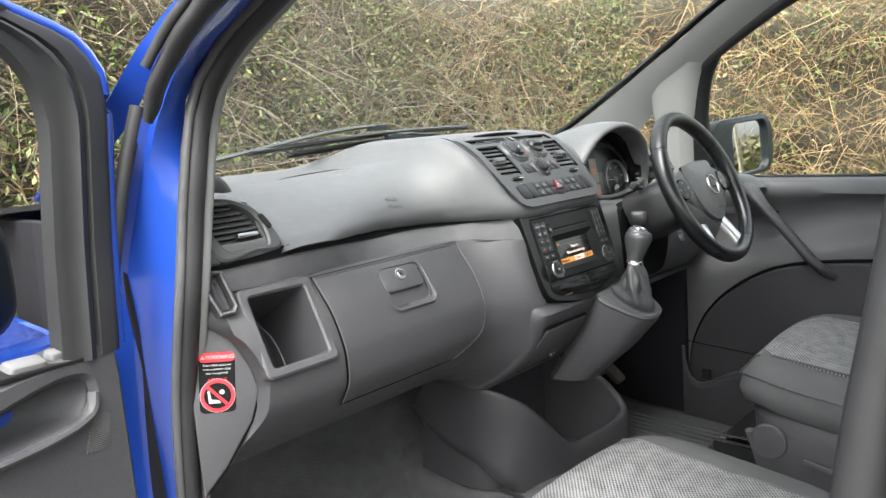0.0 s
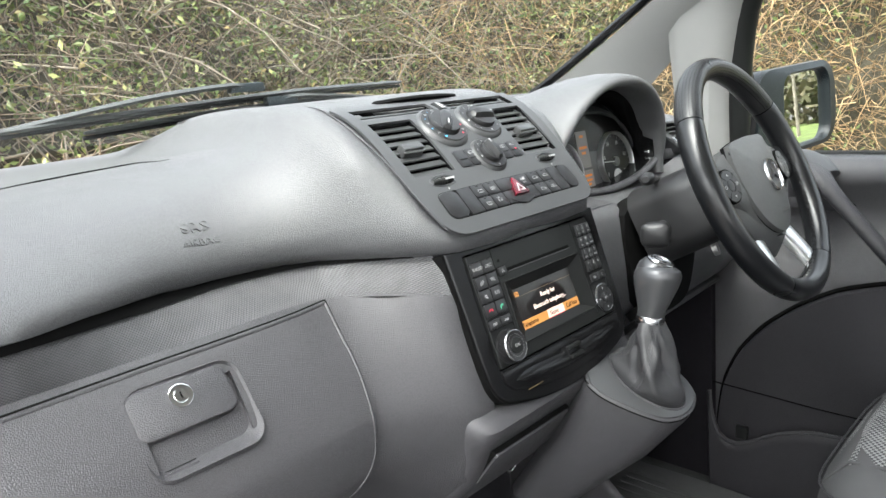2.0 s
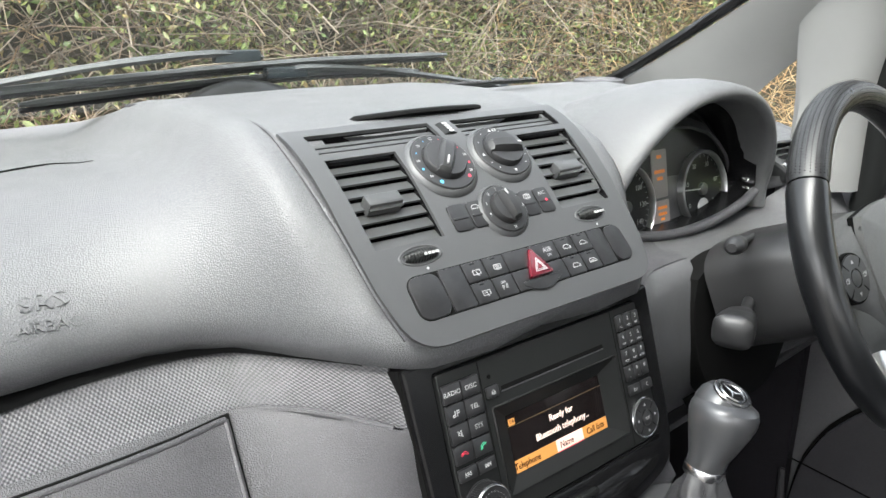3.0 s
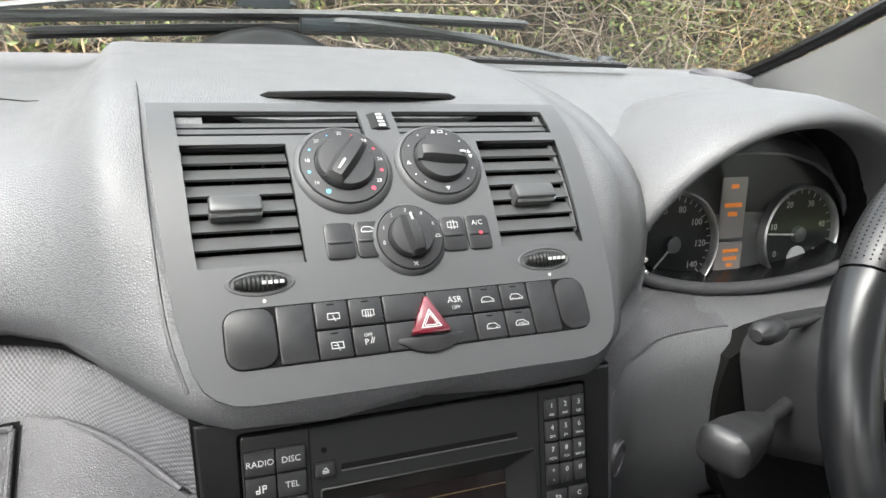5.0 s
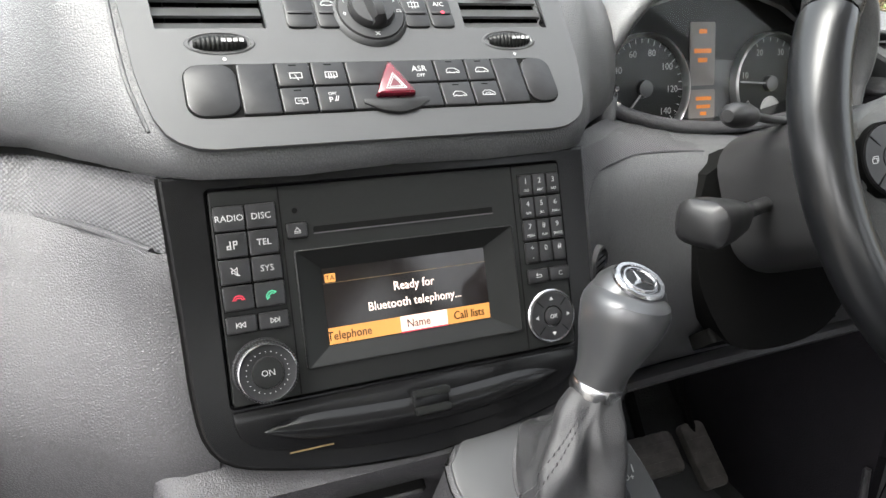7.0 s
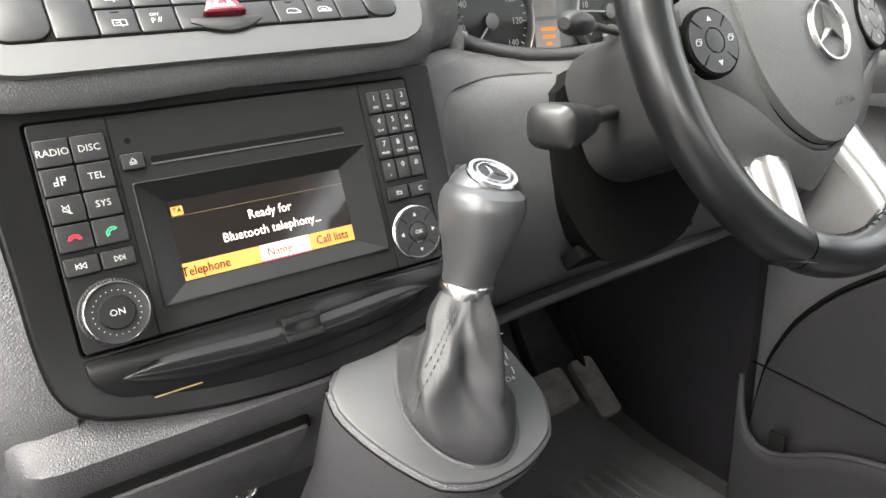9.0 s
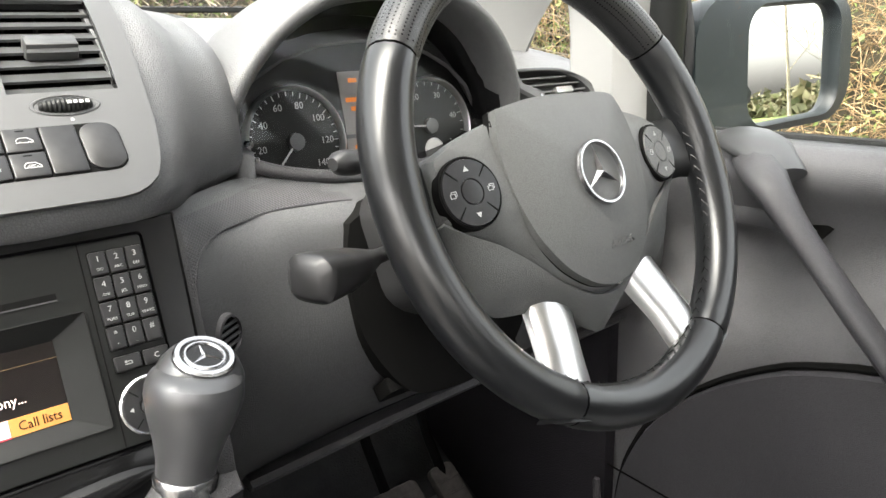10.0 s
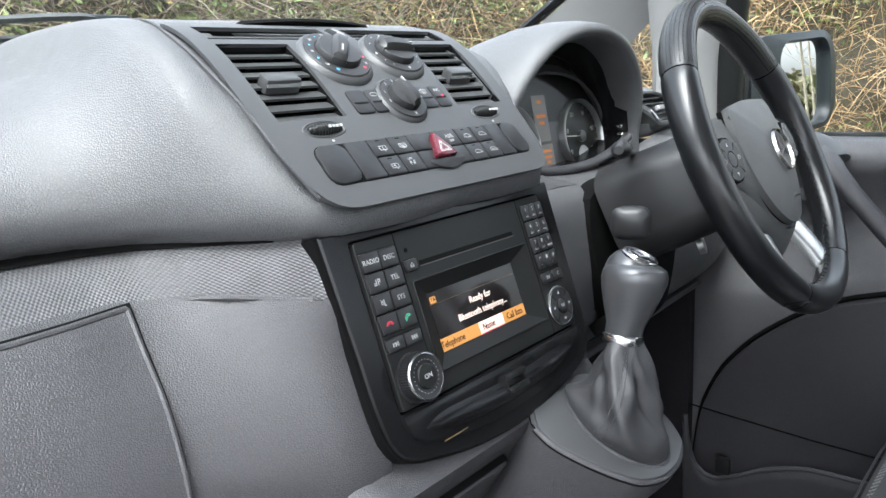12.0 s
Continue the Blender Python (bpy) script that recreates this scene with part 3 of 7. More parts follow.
# ---- dashboard ----
dash = thing("dashboard", (0, 0.3, 0.9), "dark grey grained plastic dashboard across the van", "dashboard")
UP = [
    (-.76, [(.12, 1.235), (.085, 1.239), (.064, 1.244), (.064, 1.253), (.074, 1.273), (.085, 1.295), (.097, 1.318), (.122, 1.331), (.19, 1.337), (.30, 1.340), (.42, 1.341), (.5, 1.339), (.66, 1.334)]),
    (-.64, [(.12, 1.236), (.085, 1.240), (.064, 1.245), (.064, 1.253), (.074, 1.272), (.085, 1.292), (.097, 1.312), (.125, 1.326), (.19, 1.334), (.30, 1.340), (.42, 1.341), (.5, 1.339), (.66, 1.334)]),
    (-.6, [(.1, 1.24), (.075, 1.243), (.06, 1.249), (.064, 1.257), (.085, 1.266), (.1025, 1.2735), (.12, 1.281), (.17, 1.3), (.24, 1.322), (.32, 1.337), (.42, 1.341), (.5, 1.34), (.66, 1.336)]),
    (-.5, [(.11, 1.239), (.085, 1.242), (.07, 1.248), (.072, 1.258), (.09, 1.27), (.106, 1.278), (.122, 1.286), (.17, 1.306), (.24, 1.326), (.32, 1.338), (.42, 1.341), (.5, 1.34), (.66, 1.336)]),
    (-.38, [(.15, 1.234), (.128, 1.236), (.116, 1.243), (.115, 1.256), (.123, 1.274), (.1315, 1.283), (.14, 1.292), (.178, 1.313), (.24, 1.330), (.32, 1.337), (.42, 1.337), (.5, 1.337), (.66, 1.336)]),
    (-.27, [(.18, 1.227), (.15, 1.229), (.132, 1.237), (.128, 1.25), (.133, 1.27), (.1405, 1.281), (.148, 1.292), (.183, 1.317), (.24, 1.335), (.32, 1.340), (.42, 1.337), (.5, 1.337), (.66, 1.337)]),
    (-.21, [(.16, 1.226), (.128, 1.228), (.108, 1.235), (.101, 1.25), (.103, 1.275), (.11, 1.29), (.117, 1.305), (.15, 1.335), (.215, 1.350), (.31, 1.348), (.42, 1.339), (.5, 1.338), (.66, 1.338)]),
    (-.172, [(.1, 1.226), (.067, 1.229), (.05, 1.235), (.042, 1.247), (.045, 1.27), (.0555, 1.293), (.066, 1.316), (.1, 1.356), (.165, 1.384), (.3, 1.391), (.42, 1.384), (.497, 1.368), (.66, 1.339)]),
    (-.15, [(.06, 1.227), (.029, 1.2295), (.015, 1.235), (.007, 1.245), (.01, 1.26), (.035, 1.2897), (.06, 1.3195), (.105, 1.3565), (.152, 1.382), (.3, 1.392), (.42, 1.385), (.497, 1.37), (.66, 1.34)]),
    (-.13, [(.04, 1.227), (.006, 1.229), (-.004, 1.2325), (-.0105, 1.24), (-.01, 1.2485), (.008, 1.2665), (.058, 1.32), (.105, 1.3565), (.152, 1.382), (.3, 1.392), (.42, 1.385), (.497, 1.37), (.66, 1.34)]),
    (.0, [(.04, 1.226), (.006, 1.2285), (-.006, 1.2315), (-.0145, 1.2385), (-.0165, 1.247), (.008, 1.2665), (.056, 1.3205), (.105, 1.3565), (.152, 1.383), (.3, 1.393), (.42, 1.387), (.497, 1.373), (.66, 1.342)]),
    (.13, [(.04, 1.227), (.006, 1.229), (-.005, 1.2325), (-.0115, 1.24), (-.0105, 1.2485), (.008, 1.2665), (.058, 1.32), (.105, 1.3565), (.152, 1.382), (.3, 1.392), (.42, 1.385), (.497, 1.37), (.66, 1.34)]),
    (.15, [(.06, 1.227), (.018, 1.23), (.009, 1.235), (.003, 1.245), (.007, 1.26), (.0335, 1.2897), (.06, 1.3195), (.105, 1.3565), (.152, 1.382), (.3, 1.392), (.42, 1.385), (.497, 1.37), (.66, 1.34)]),
    (.172, [(.09, 1.224), (.06, 1.228), (.046, 1.234), (.038, 1.246), (.04, 1.268), (.05, 1.289), (.06, 1.31), (.09, 1.348), (.155, 1.374), (.3, 1.386), (.42, 1.382), (.497, 1.368), (.66, 1.34)]),
    (.2, [(.11, 1.222), (.09, 1.227), (.076, 1.234), (.07, 1.246), (.072, 1.268), (.077, 1.2815), (.082, 1.295), (.105, 1.328), (.17, 1.356), (.3, 1.372), (.42, 1.373), (.497, 1.362), (.66, 1.34)]),
    (.235, [(.135, 1.225), (.118, 1.23), (.106, 1.236), (.102, 1.246), (.102, 1.264), (.104, 1.276), (.106, 1.288), (.128, 1.322), (.19, 1.352), (.3, 1.368), (.42, 1.37), (.497, 1.36), (.66, 1.34)]),
]
xs = [-.76, -.70, -.67, -.65, -.64, -.63, -.62, -.61, -.60, -.58, -.55, -.50, -.44, -.38, -.32, -.27, -.24, -.21, -.19, -.18, -.172, -.161, -.150, -.143, -.137, -.130, -.115, -.06, 0, .06, .115, .130, .137, .143, .150, .161, .172, .185, .20, .22, .235]
def lip_back(x, y, z):
    """Sets the centre of the pad's front lip back."""
    k = min(1, max(0, (.205 - abs(x)) / .055)) * min(1, max(0, (1.335 - z) / .07))
    return x, y + .009 * k, z - .002 * k


rows = [[lip_back(x, *p) for p in along(r, 34)] for x, r in zip(xs, spread(UP, xs))]
# driver's side: the hood over the instruments, then the end of the dash
cx, half = .396, .160


def hood(t):
    """The inner edge of the instrument hood at t from -1 to 1: x, z and the way outwards."""
    a = math.pi / 2 * (1 - t)
    q = []
    for b in (a, a + .01):
        c = math.cos(b)
        q.append((cx + half * c, 1.243 + .130 * max(0, 1 - abs(c) ** 2.2) ** .55))
    d = Vector((q[0][1] - q[1][1], q[1][0] - q[0][0])).normalized()
    return q[0][0], q[0][1], -d


for x in (.245, .26, .28, .31, .35, .396, .44, .48, .51, .535, .555, .575):
    k = max(0, 1 - abs((x - cx) / half) ** 2.2) ** .55
    low_z = 1.235 + .10 * k
    prof = [(.165, low_z), (.18, low_z + .012), (.20, min(1.338, low_z + .035)), (.235, 1.347), (.30, 1.356), (.42, 1.364), (.497, 1.358), (.66, 1.340)]
    rows.append([(x, *p) for p in along(prof, 34)])
END = [(.16, 1.225), (.135, 1.230), (.122, 1.237), (.12, 1.246), (.125, 1.258), (.135, 1.272), (.16, 1.287), (.22, 1.305), (.30, 1.320), (.42, 1.333), (.497, 1.338), (.66, 1.338)]
for x in (.605, .65, .70, .76):
    rows.append([(x, *p) for p in along(END, 34)])
pv_, pf_ = sheet(rows)
pf_ = [f for f in pf_ if not all(pv_[i][0] < -.634 and 1.254 < pv_[i][2] < 1.327 and pv_[i][1] < .120 for i in f)]
pf_ = [f for f in pf_ if not all(abs(pv_[i][0]) < .131 and .008 < pv_[i][1] < .142 and pv_[i][2] > 1.262 for i in f)]
link("upper_pad", pv_, pf_, PAD, dash, "soft grained upper dashboard pad", sharp=88, thick=0.004)

hood_rows = []
for o, y in ((-.005, .150), (-.002, .125), (0, .114), (.003, .107), (.0085, .103), (.0145, .105), (.0185, .113), (.0215, .130), (.0225, .16), (.019, .20), (.008, .25), (-.012, .31)):
    ring = []
    for t in np.linspace(-1, 1, 57):
        x, z, d = hood(t)
        ring.append((x + d.x * o, y + .016 - .030 * (1 - t * t), z + d.y * o))
    hood_rows.append([(ring[0][0], ring[0][1], ring[0][2] - .03)] + ring + [(ring[-1][0], ring[-1][1], ring[-1][2] - .03)])
link("instrument_hood", *sheet(hood_rows), PAD, dash, "arched hood with a rounded lip over the dials", sharp=88, thick=0.003)

# patterned strip under the pad
top = along([(-.76, .085, 1.244), (-.60, .075, 1.252), (-.50, .082, 1.25), (-.40, .125, 1.241), (-.30, .158, 1.236), (-.25, .152, 1.233), (-.21, .133, 1.231), (-.19, .104, 1.231), (-.17, .074, 1.231), (-.153, .048, 1.231), (-.137, .021, 1.231)], 60)
low = along([(-.76, .070, 1.206), (-.60, .067, 1.203), (-.50, .078, 1.202), (-.40, .083, 1.200), (-.30, .085, 1.198), (-.25, .091, 1.1965), (-.216, .088, 1.195), (-.188, .066, 1.194), (-.16, .030, 1.192), (-.148, .012, 1.1905), (-.137, -.004, 1.190)], 60)
mid = [(a + b) / 2 + np.array((0, -.004, .002)) for a, b in zip(top, low)]
link("trim_strip", *sheet([top, mid, low]), STRIP, dash, "grey trim strip with a fine diamond pattern", thick=0.003)
link("crease", *tube([p + np.array((-.001, -.0035, .0005)) for p in low if -.238 < p[0] < -.1425], .0024, 8), PANEL, dash)
# black sheet laid over the strip's top as the pad's shade
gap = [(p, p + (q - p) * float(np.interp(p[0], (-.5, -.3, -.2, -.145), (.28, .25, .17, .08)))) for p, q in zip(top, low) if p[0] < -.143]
link("pad_shade_sheet", *sheet([[p + np.array((0, -.008, .003)) for p, q in gap], [q + np.array((0, -.0060, .0014)) for p, q in gap], [q + np.array((0, .003, -.001)) for p, q in gap]]), DARK, dash, "black gap under the pad")

# lower dashboard with the open pocket
LP = [(.072, 1.203), (.062, 1.197), (.045, 1.178), (.022, 1.145), (.006, 1.093), (.012, 1.04), (.045, .995), (.090, .955), (.14, .925), (.22, .915)]
LP2 = [(.082, 1.203), (.076, 1.197), (.060, 1.178), (.034, 1.145), (.008, 1.093), (.012, 1.04), (.045, .995), (.090, .955), (.14, .925), (.22, .915)]
CP = [(-.004, 1.191), (-.008, 1.182), (-.013, 1.155), (-.026, 1.115), (-.038, 1.07), (-.033, 1.035), (-.020, .99), (.02, .945), (.06, .91), (.11, .875)]
MP = [(.068, 1.195), (.058, 1.188), (.036, 1.165), (.006, 1.13), (-.014, 1.085), (-.008, 1.04), (.020, .99), (.060, .948), (.105, .918), (.17, .895)]
LOW = [(-.77, LP), (-.60, LP), (-.42, [((a + c) / 2, b) for (a, b), (c, d) in zip(LP, LP2)]), (-.27, LP2), (-.24, [(y + .004 * (z > 1.17), z - .002) for y, z in LP2]), (-.19, MP), (-.142, CP), (-.118, [(y - .0005, z) for y, z in CP])]


def lower(x):
    """The lower dashboard's cross-section at x, as 28 points."""
    return along(spread(LOW, [x])[0], 28)


lx = [-.77, -.73, -.694, -.66, -.625, -.592, -.56, -.50, -.44, -.38, -.32, -.28, -.24, -.21, -.18, -.16, -.142, -.122]
lr = [[(x, *p) for p in lower(x)] for x in lx]
EDGE = ([.86, .94, .983, 1.037, 1.084, 1.139, 1.178, 1.195], [-.79, -.775, -.735, -.708, -.703, -.722, -.765, -.77])
lr[1] = [(max(-.73, float(np.interp(z, *EDGE)) + .006), y, z) for x, y, z in lr[1]]
lr[0] = [(float(np.interp(z, *EDGE)), y if z > 1.19 else max(y, .075), z) for x, y, z in lr[0]]
zz = [p[1] for p in lower(-.65)]
j0, j1 = min(range(28), key=lambda j: abs(zz[j] - 1.193)), min(range(28), key=lambda j: abs(zz[j] - 1.093))
skip = {(i, j) for i in (2, 3, 4) for j in range(j0, j1)}
link("lower_panel", *sheet(lr, skip=skip), PANEL, dash, "dark grey grained lower dashboard", thick=0.003, sharp=50)
pk = [Vector((x, *lower(x)[j])) for x, j in ((-.694, j0), (-.592, j0), (-.592, j1), (-.694, j1))]
PKX = (pk[1] - pk[0]).normalized()
PKY = ((pk[0] - pk[3]) - (pk[0] - pk[3]).dot(PKX) * PKX).normalized()
PK = Matrix.Translation((pk[0] + pk[1] + pk[2] + pk[3]) / 4) @ Matrix((PKX, PKY, PKX.cross(PKY))).transposed().to_4x4()
pw, phh = (pk[1] - pk[0]).length, (pk[0] - pk[3]).length
fr = link("storage_pocket", *ringplate(PK, rrect(pw + .020, phh + .020, .010, n=6), rrect(pw - .008, phh - .008, .006, n=6), -.010, .0075, .003, deep=-.15), PANEL, dash, "open storage pocket with a raised frame")
link("pocket_back", *prism(PK, rrect(pw, phh, .004), -.155, -.148), LOWBLACK, fr)
link("pocket_divider", *tube(along([PK @ Vector(p) for p in ((-.004, .045, -.088), (.012, .01, -.075), (.016, -.03, -.07), (.014, -.048, -.068))], 10), .0012, 6), PANEL, fr)

# glove box lid
GX, GZ = 62, 50
gsec = []
for j in range(GZ):
    t = j / (GZ - 1)
    zt = 1.1965 - t * (1.1965 - 1.000)
    xl = -.574 + .016 * t
    xr = -.237 - .014 * min(1, t / .6) - (0.055 * ((t - .6) / .4) ** 2.2 if t > .6 else 0)
    row = []
    for k in range(GX):
        x = xl + (xr - xl) * k / (GX - 1)
        c = np.array(lower(x)) if k % 6 == 0 or k == GX - 1 else None
        row.append(Vector((x, float(np.interp(-zt, -c[:, 1], c[:, 0])) if c is not None else 0, zt)))
    known = [k for k in range(GX) if k % 6 == 0 or k == GX - 1]
    for k in range(GX):
        row[k].y = float(np.interp(k, known, [row[q].y for q in known]))
    gsec.append(row)
gk = min(range(GX), key=lambda k: abs(gsec[0][k].x + .414))
gj = min(range(GZ), key=lambda j: abs(gsec[j][0].z - 1.166))
gy = (gsec[gj - 7][gk] - gsec[gj + 7][gk]).normalized()
gy = Vector((0, gy.y, gy.z)).normalized()
GH = Matrix.Translation(gsec[gj][gk] + Vector((0, -.0054, .0008))) @ Matrix(((1, 0, 0), gy, Vector((1, 0, 0)).cross(gy))).transposed().to_4x4()
GHI = GH.inverted()


def in_recess(j, k):
    c = GHI @ ((gsec[j][k] + gsec[j + 1][k + 1]) / 2)
    return abs(c.x - .006) < .044 and -.042 < c.y < .020


hole = {(j, k) for j in range(GZ - 1) for k in range(GX - 1) if in_recess(j, k)}
gn = Vector((0, -1, .15)).normalized()
# slightly larger black sheet under the lid, painting the shade in its gap
link("glovebox_seam", *sheet([[p + gn * .0010 + Vector(((k / (GX - 1) - .5) * .008, 0, (0.5 - j / (GZ - 1)) * .007)) for k, p in enumerate(r)] for j, r in enumerate(gsec)], skip=hole), DARK, dash)
gb = link("glovebox_lid", *sheet([[p + gn * .0055 for p in r] for r in gsec], skip=hole), PANEL, dash, "smooth grained glove box lid", thick=0.004)
link("lid_edge", *join(tube([p + gn * .0045 for p in gsec[0]], .0024, 8), tube([r[0] + gn * .0045 for r in gsec], .0020, 8), tube([r[-1] + gn * .0045 for r in gsec], .0020, 8)), PANEL, gb)
bowl = [rrect(.104, .082, .020, .006, -.011, n=6), rrect(.100, .078, .017, .006, -.011, n=6), rrect(.096, .074, .015, .006, -.0105, n=6), rrect(.086, .060, .012, .004, -.006, n=6), rrect(.080, .046, .010, .0, .0, n=6)]
bv, bf = sheet([on(GH, [(x, y, z) for x, y in r]) for r, z in zip(bowl, (-.003, .0006, -.0012, -.010, -.014))], closed=True)
link("handle_recess", bv, bf + [tuple(range(4 * 28, 5 * 28))], PANEL, gb, "rounded hollow behind the handle", sharp=60)
link("handle", *prism(GH, rrect(.086, .042, .010, 0, .004, n=6), -.006, .0035, .003), PANEL, gb, "flush grey glove box handle")
link("lock", *lathe(GH @ pose(0, .010, .0035), [(.010, 0), (.010, .0015), (.0085, .002), (.0055, .0012), (.0055, .002), (.003, .002)], 24), CHROME, gb, "round chrome lock")
link("keyhole", *box(GH @ pose(0, .010, .0056), -.0006, .0006, -.003, .003, 0, .0003), DARK, gb)

# end panel with the sticker
KP = pose(-.740, .060, 1.07, 86, 0, -30)
kick = [(-.040, -.150), (-.036, -.137), (-.008, -.1066), (.0335, -.0455), (.0483, -.0035), (.0388, .0343), (.020, .069), (-.007, .0928), (-.0335, .1058), (-.040, .106)]
# black outline plate for the shaded gap round the end panel
link("end_panel_seam", *prism(KP, [(x * 1.05 + .001, y * 1.03) for x, y in kick], -.05, .0005), DARK, dash)
link("end_panel", *prism(KP, kick, -.05, .003, .002), PANEL, dash, "smooth side panel with rounded edge")

# air outlets on the passenger side
VF = pose(-.73, .064, 1.243, 64, 0, 0)
vo = [(-.028, .100), (.02, .0985), (.056, .094), (.088, .077), (.107, .045), (.114, .021), (.112, .0125), (.07, .0085), (.012, .006), (-.002, .030), (-.028, .06)]
vi = [(-.016, .094), (.02, .0935), (.052, .089), (.079, .0725), (.0935, .0435), (.0920, .0185), (.063, .0168), (.028, .017), (.018, .035), (.008, .055), (-.016, .075)]
vo = [(p[0], p[1]) for p in along(vo + vo[:1], 61)[:-1]]
vi = [(p[0], p[1]) for p in along(vi + vi[:1], 61)[:-1]]
sv = link("side_vent", *ringplate(VF, vo, vi, -.03, .008, .003, deep=-.03), FASCIA, dash, "rounded grey side air vent")
# black back plate: the depth's shade put into its colour
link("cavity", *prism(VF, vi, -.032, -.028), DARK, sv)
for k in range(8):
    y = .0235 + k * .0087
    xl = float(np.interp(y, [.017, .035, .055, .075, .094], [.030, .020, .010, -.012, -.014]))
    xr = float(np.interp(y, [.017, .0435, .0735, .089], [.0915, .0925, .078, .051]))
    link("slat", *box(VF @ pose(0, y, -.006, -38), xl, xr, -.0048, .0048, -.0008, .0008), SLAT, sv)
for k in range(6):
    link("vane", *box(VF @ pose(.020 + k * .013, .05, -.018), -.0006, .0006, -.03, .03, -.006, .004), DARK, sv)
link("tab", *box(VF @ pose(.066, .036, .002, -8), -.017, .017, -.0035, .0035, -.004, .005, .0015), RINGMETAL, sv, "slim vent tab with a bright edge")
tw = link("thumb_wheel", *prism(VF @ pose(.0985, .052, .006, 0, 0, -66), rrect(.026, .009, .0042), 0, .0045, .002), SATIN, sv)
TV = pose(-.731, .050, 1.205, 68, 0, -4)
to = [(-.0205, .013), (-.007, .0365), (.010, .0345), (.0195, -.018), (.0125, -.0275), (-.0085, -.0275)]
ti = [tuple(p) for p in inset(to, .005)]
tv = link("window_vent", *ringplate(TV, to, ti, -.03, .006, .002, deep=-.02), PANEL, dash, "small angled window vent")
link("cavity", *prism(TV, ti, -.022, -.018), DARK, tv)
for k in range(2):
    link("slat", *box(TV @ pose(-.004 + k * .0075, .002 - k * .001, -.002, 0, 25, 11), -.0013, .0013, -.021 + k * .002, .020, -.006, .002), PANEL, tv)

# central body round the radio, shelf edge and flap below it
cb = []
for x in (-.124, -.10, .137, .145):
    cb.append([(x, y + (.003 if x < 0 else 0), z) for y, z in along([(.029, 1.232), (.013, 1.226), (-.001, 1.191), (-.012, 1.155), (-.025, 1.115), (-.037, 1.072), (-.037, 1.052), (-.025, 1.03)], 14)])
link("centre_body", *sheet(cb), PANEL, dash, thick=0.003)

# ---- lower centre: shelf edge, flap, gear console, bin ----
shelf = [(-.026, 1.070), (-.048, 1.062), (-.056, 1.052), (-.052, 1.040), (-.040, 1.026), (-.026, .999), (-.002, .962), (.036, .925), (.073, .898), (.105, .878)]
srows = [[(x, y + o, z) for y, z in along(shelf, 24)] for x, o in ((-.162, .048), (-.161, .032), (-.158, .018), (-.153, .009), (-.146, .003), (-.138, .0005), (-.13, 0), (-.06, 0), (.0, 0), (.03, 0), (.10, .0), (.145, .01), (.15, .03))]
link("console_lower", *sheet(srows), PANEL, dash, "lower console with rounded shelf edge", thick=0.003)
SF = pose(-.062, -.0135, .9825, 127.5, 0, 0)
# black plate a little wider than the flap, as shade in its gap
link("flap_seam", *prism(SF, rrect(.140, .094, .004), -.01, .0008), DARK, dash)
link("ashtray_flap", *prism(SF, rrect(.136, .090, .004), -.01, .0035, .0015), PANEL, dash, "flat grey ashtray flap")
# flat black plate, its colour standing for the slot's inner shade
link("open_slot", *prism(pose(-.062, .042, .924, 137), rrect(.11, .026, .004), -.004, .0022), DARK, dash)
link("power_socket", *lathe(pose(-.024, .030, .934, 110), [(.009, -.004), (.009, .004), (.0075, .005), (.0065, .004), (.0065, -.01)], 20), CHROME, dash, "round chrome power socket")

console = thing("gear_console", (.075, -.05, .86), "grey plastic gear lever console below the radio", "gear console")
GPF = pose(.076, -.098, 1.038, 26)
plate = [(-.066, .034), (-.068, .02), (-.050, -.030), (-.034, -.052), (-.012, -.062), (.022, -.062), (.050, -.050), (.064, -.026), (.066, .0), (.058, .040), (.03, .055), (-.045, .055)]
plate = [tuple(p) for p in along(plate + plate[:1], 49)[:-1]]
lowo = [(.07 + x * .8, .035 + y * .75, .86) for x, y in plate]
midp = [tuple(GPF @ Vector((x * 1.0, y * 1.0, -.012))) for x, y in plate]
body = sheet([on(GPF, [(x, y, 0) for x, y in inset(plate, .003)]), on(GPF, [(x, y, -.002) for x, y in plate]), midp, [tuple(Vector(a).lerp(Vector(b), .4) + Vector((0, -.008, 0))) for a, b in zip(midp, lowo)], lowo], closed=True)
link("side_wall", *body, PANEL, console)
link("top_plate", *prism(GPF, [tuple(p) for p in inset(plate, .0025)], -.004, .002, .002), FASCIA, console, "smooth sloping top plate")
link("seam", *tube(on(GPF, [(x, y, -.0035) for x, y in plate] + [plate[0]]), .0009, 5), DARK, console)
GM = GPF @ pose(.0555, .008, .0030, 0, 0, -104) @ Matrix.Diagonal((1.2, 1.2, 1, 1))
strokes([[(-.018, .004), (-.018, .0), (-.008, .0)], [(-.004, 0), (.0, 0)], [(.006, 0), (.010, 0)]], .0004, GM, WHITE, console, "shift_pattern")
for c, x in (("R", -.006), ("N", .003), ("D+", .0135)):
    lettering(c, .005, GM @ pose(x - .0, -.0035, 0, 0, 0, 96), WHITE, console)

lever = thing("gear_lever", (.092, -.105, 1.036), "gear lever with dark metal knob and black leather gaiter", "gear lever")
gz = Vector((.011, -.002, .062)).normalized()
gx = (Vector((1, 0, 0)) - gz.x * gz).normalized()
GK = Matrix.Translation((.093, -.103, 1.116)) @ Matrix((gx, gz.cross(gx), gz)).transposed().to_4x4()
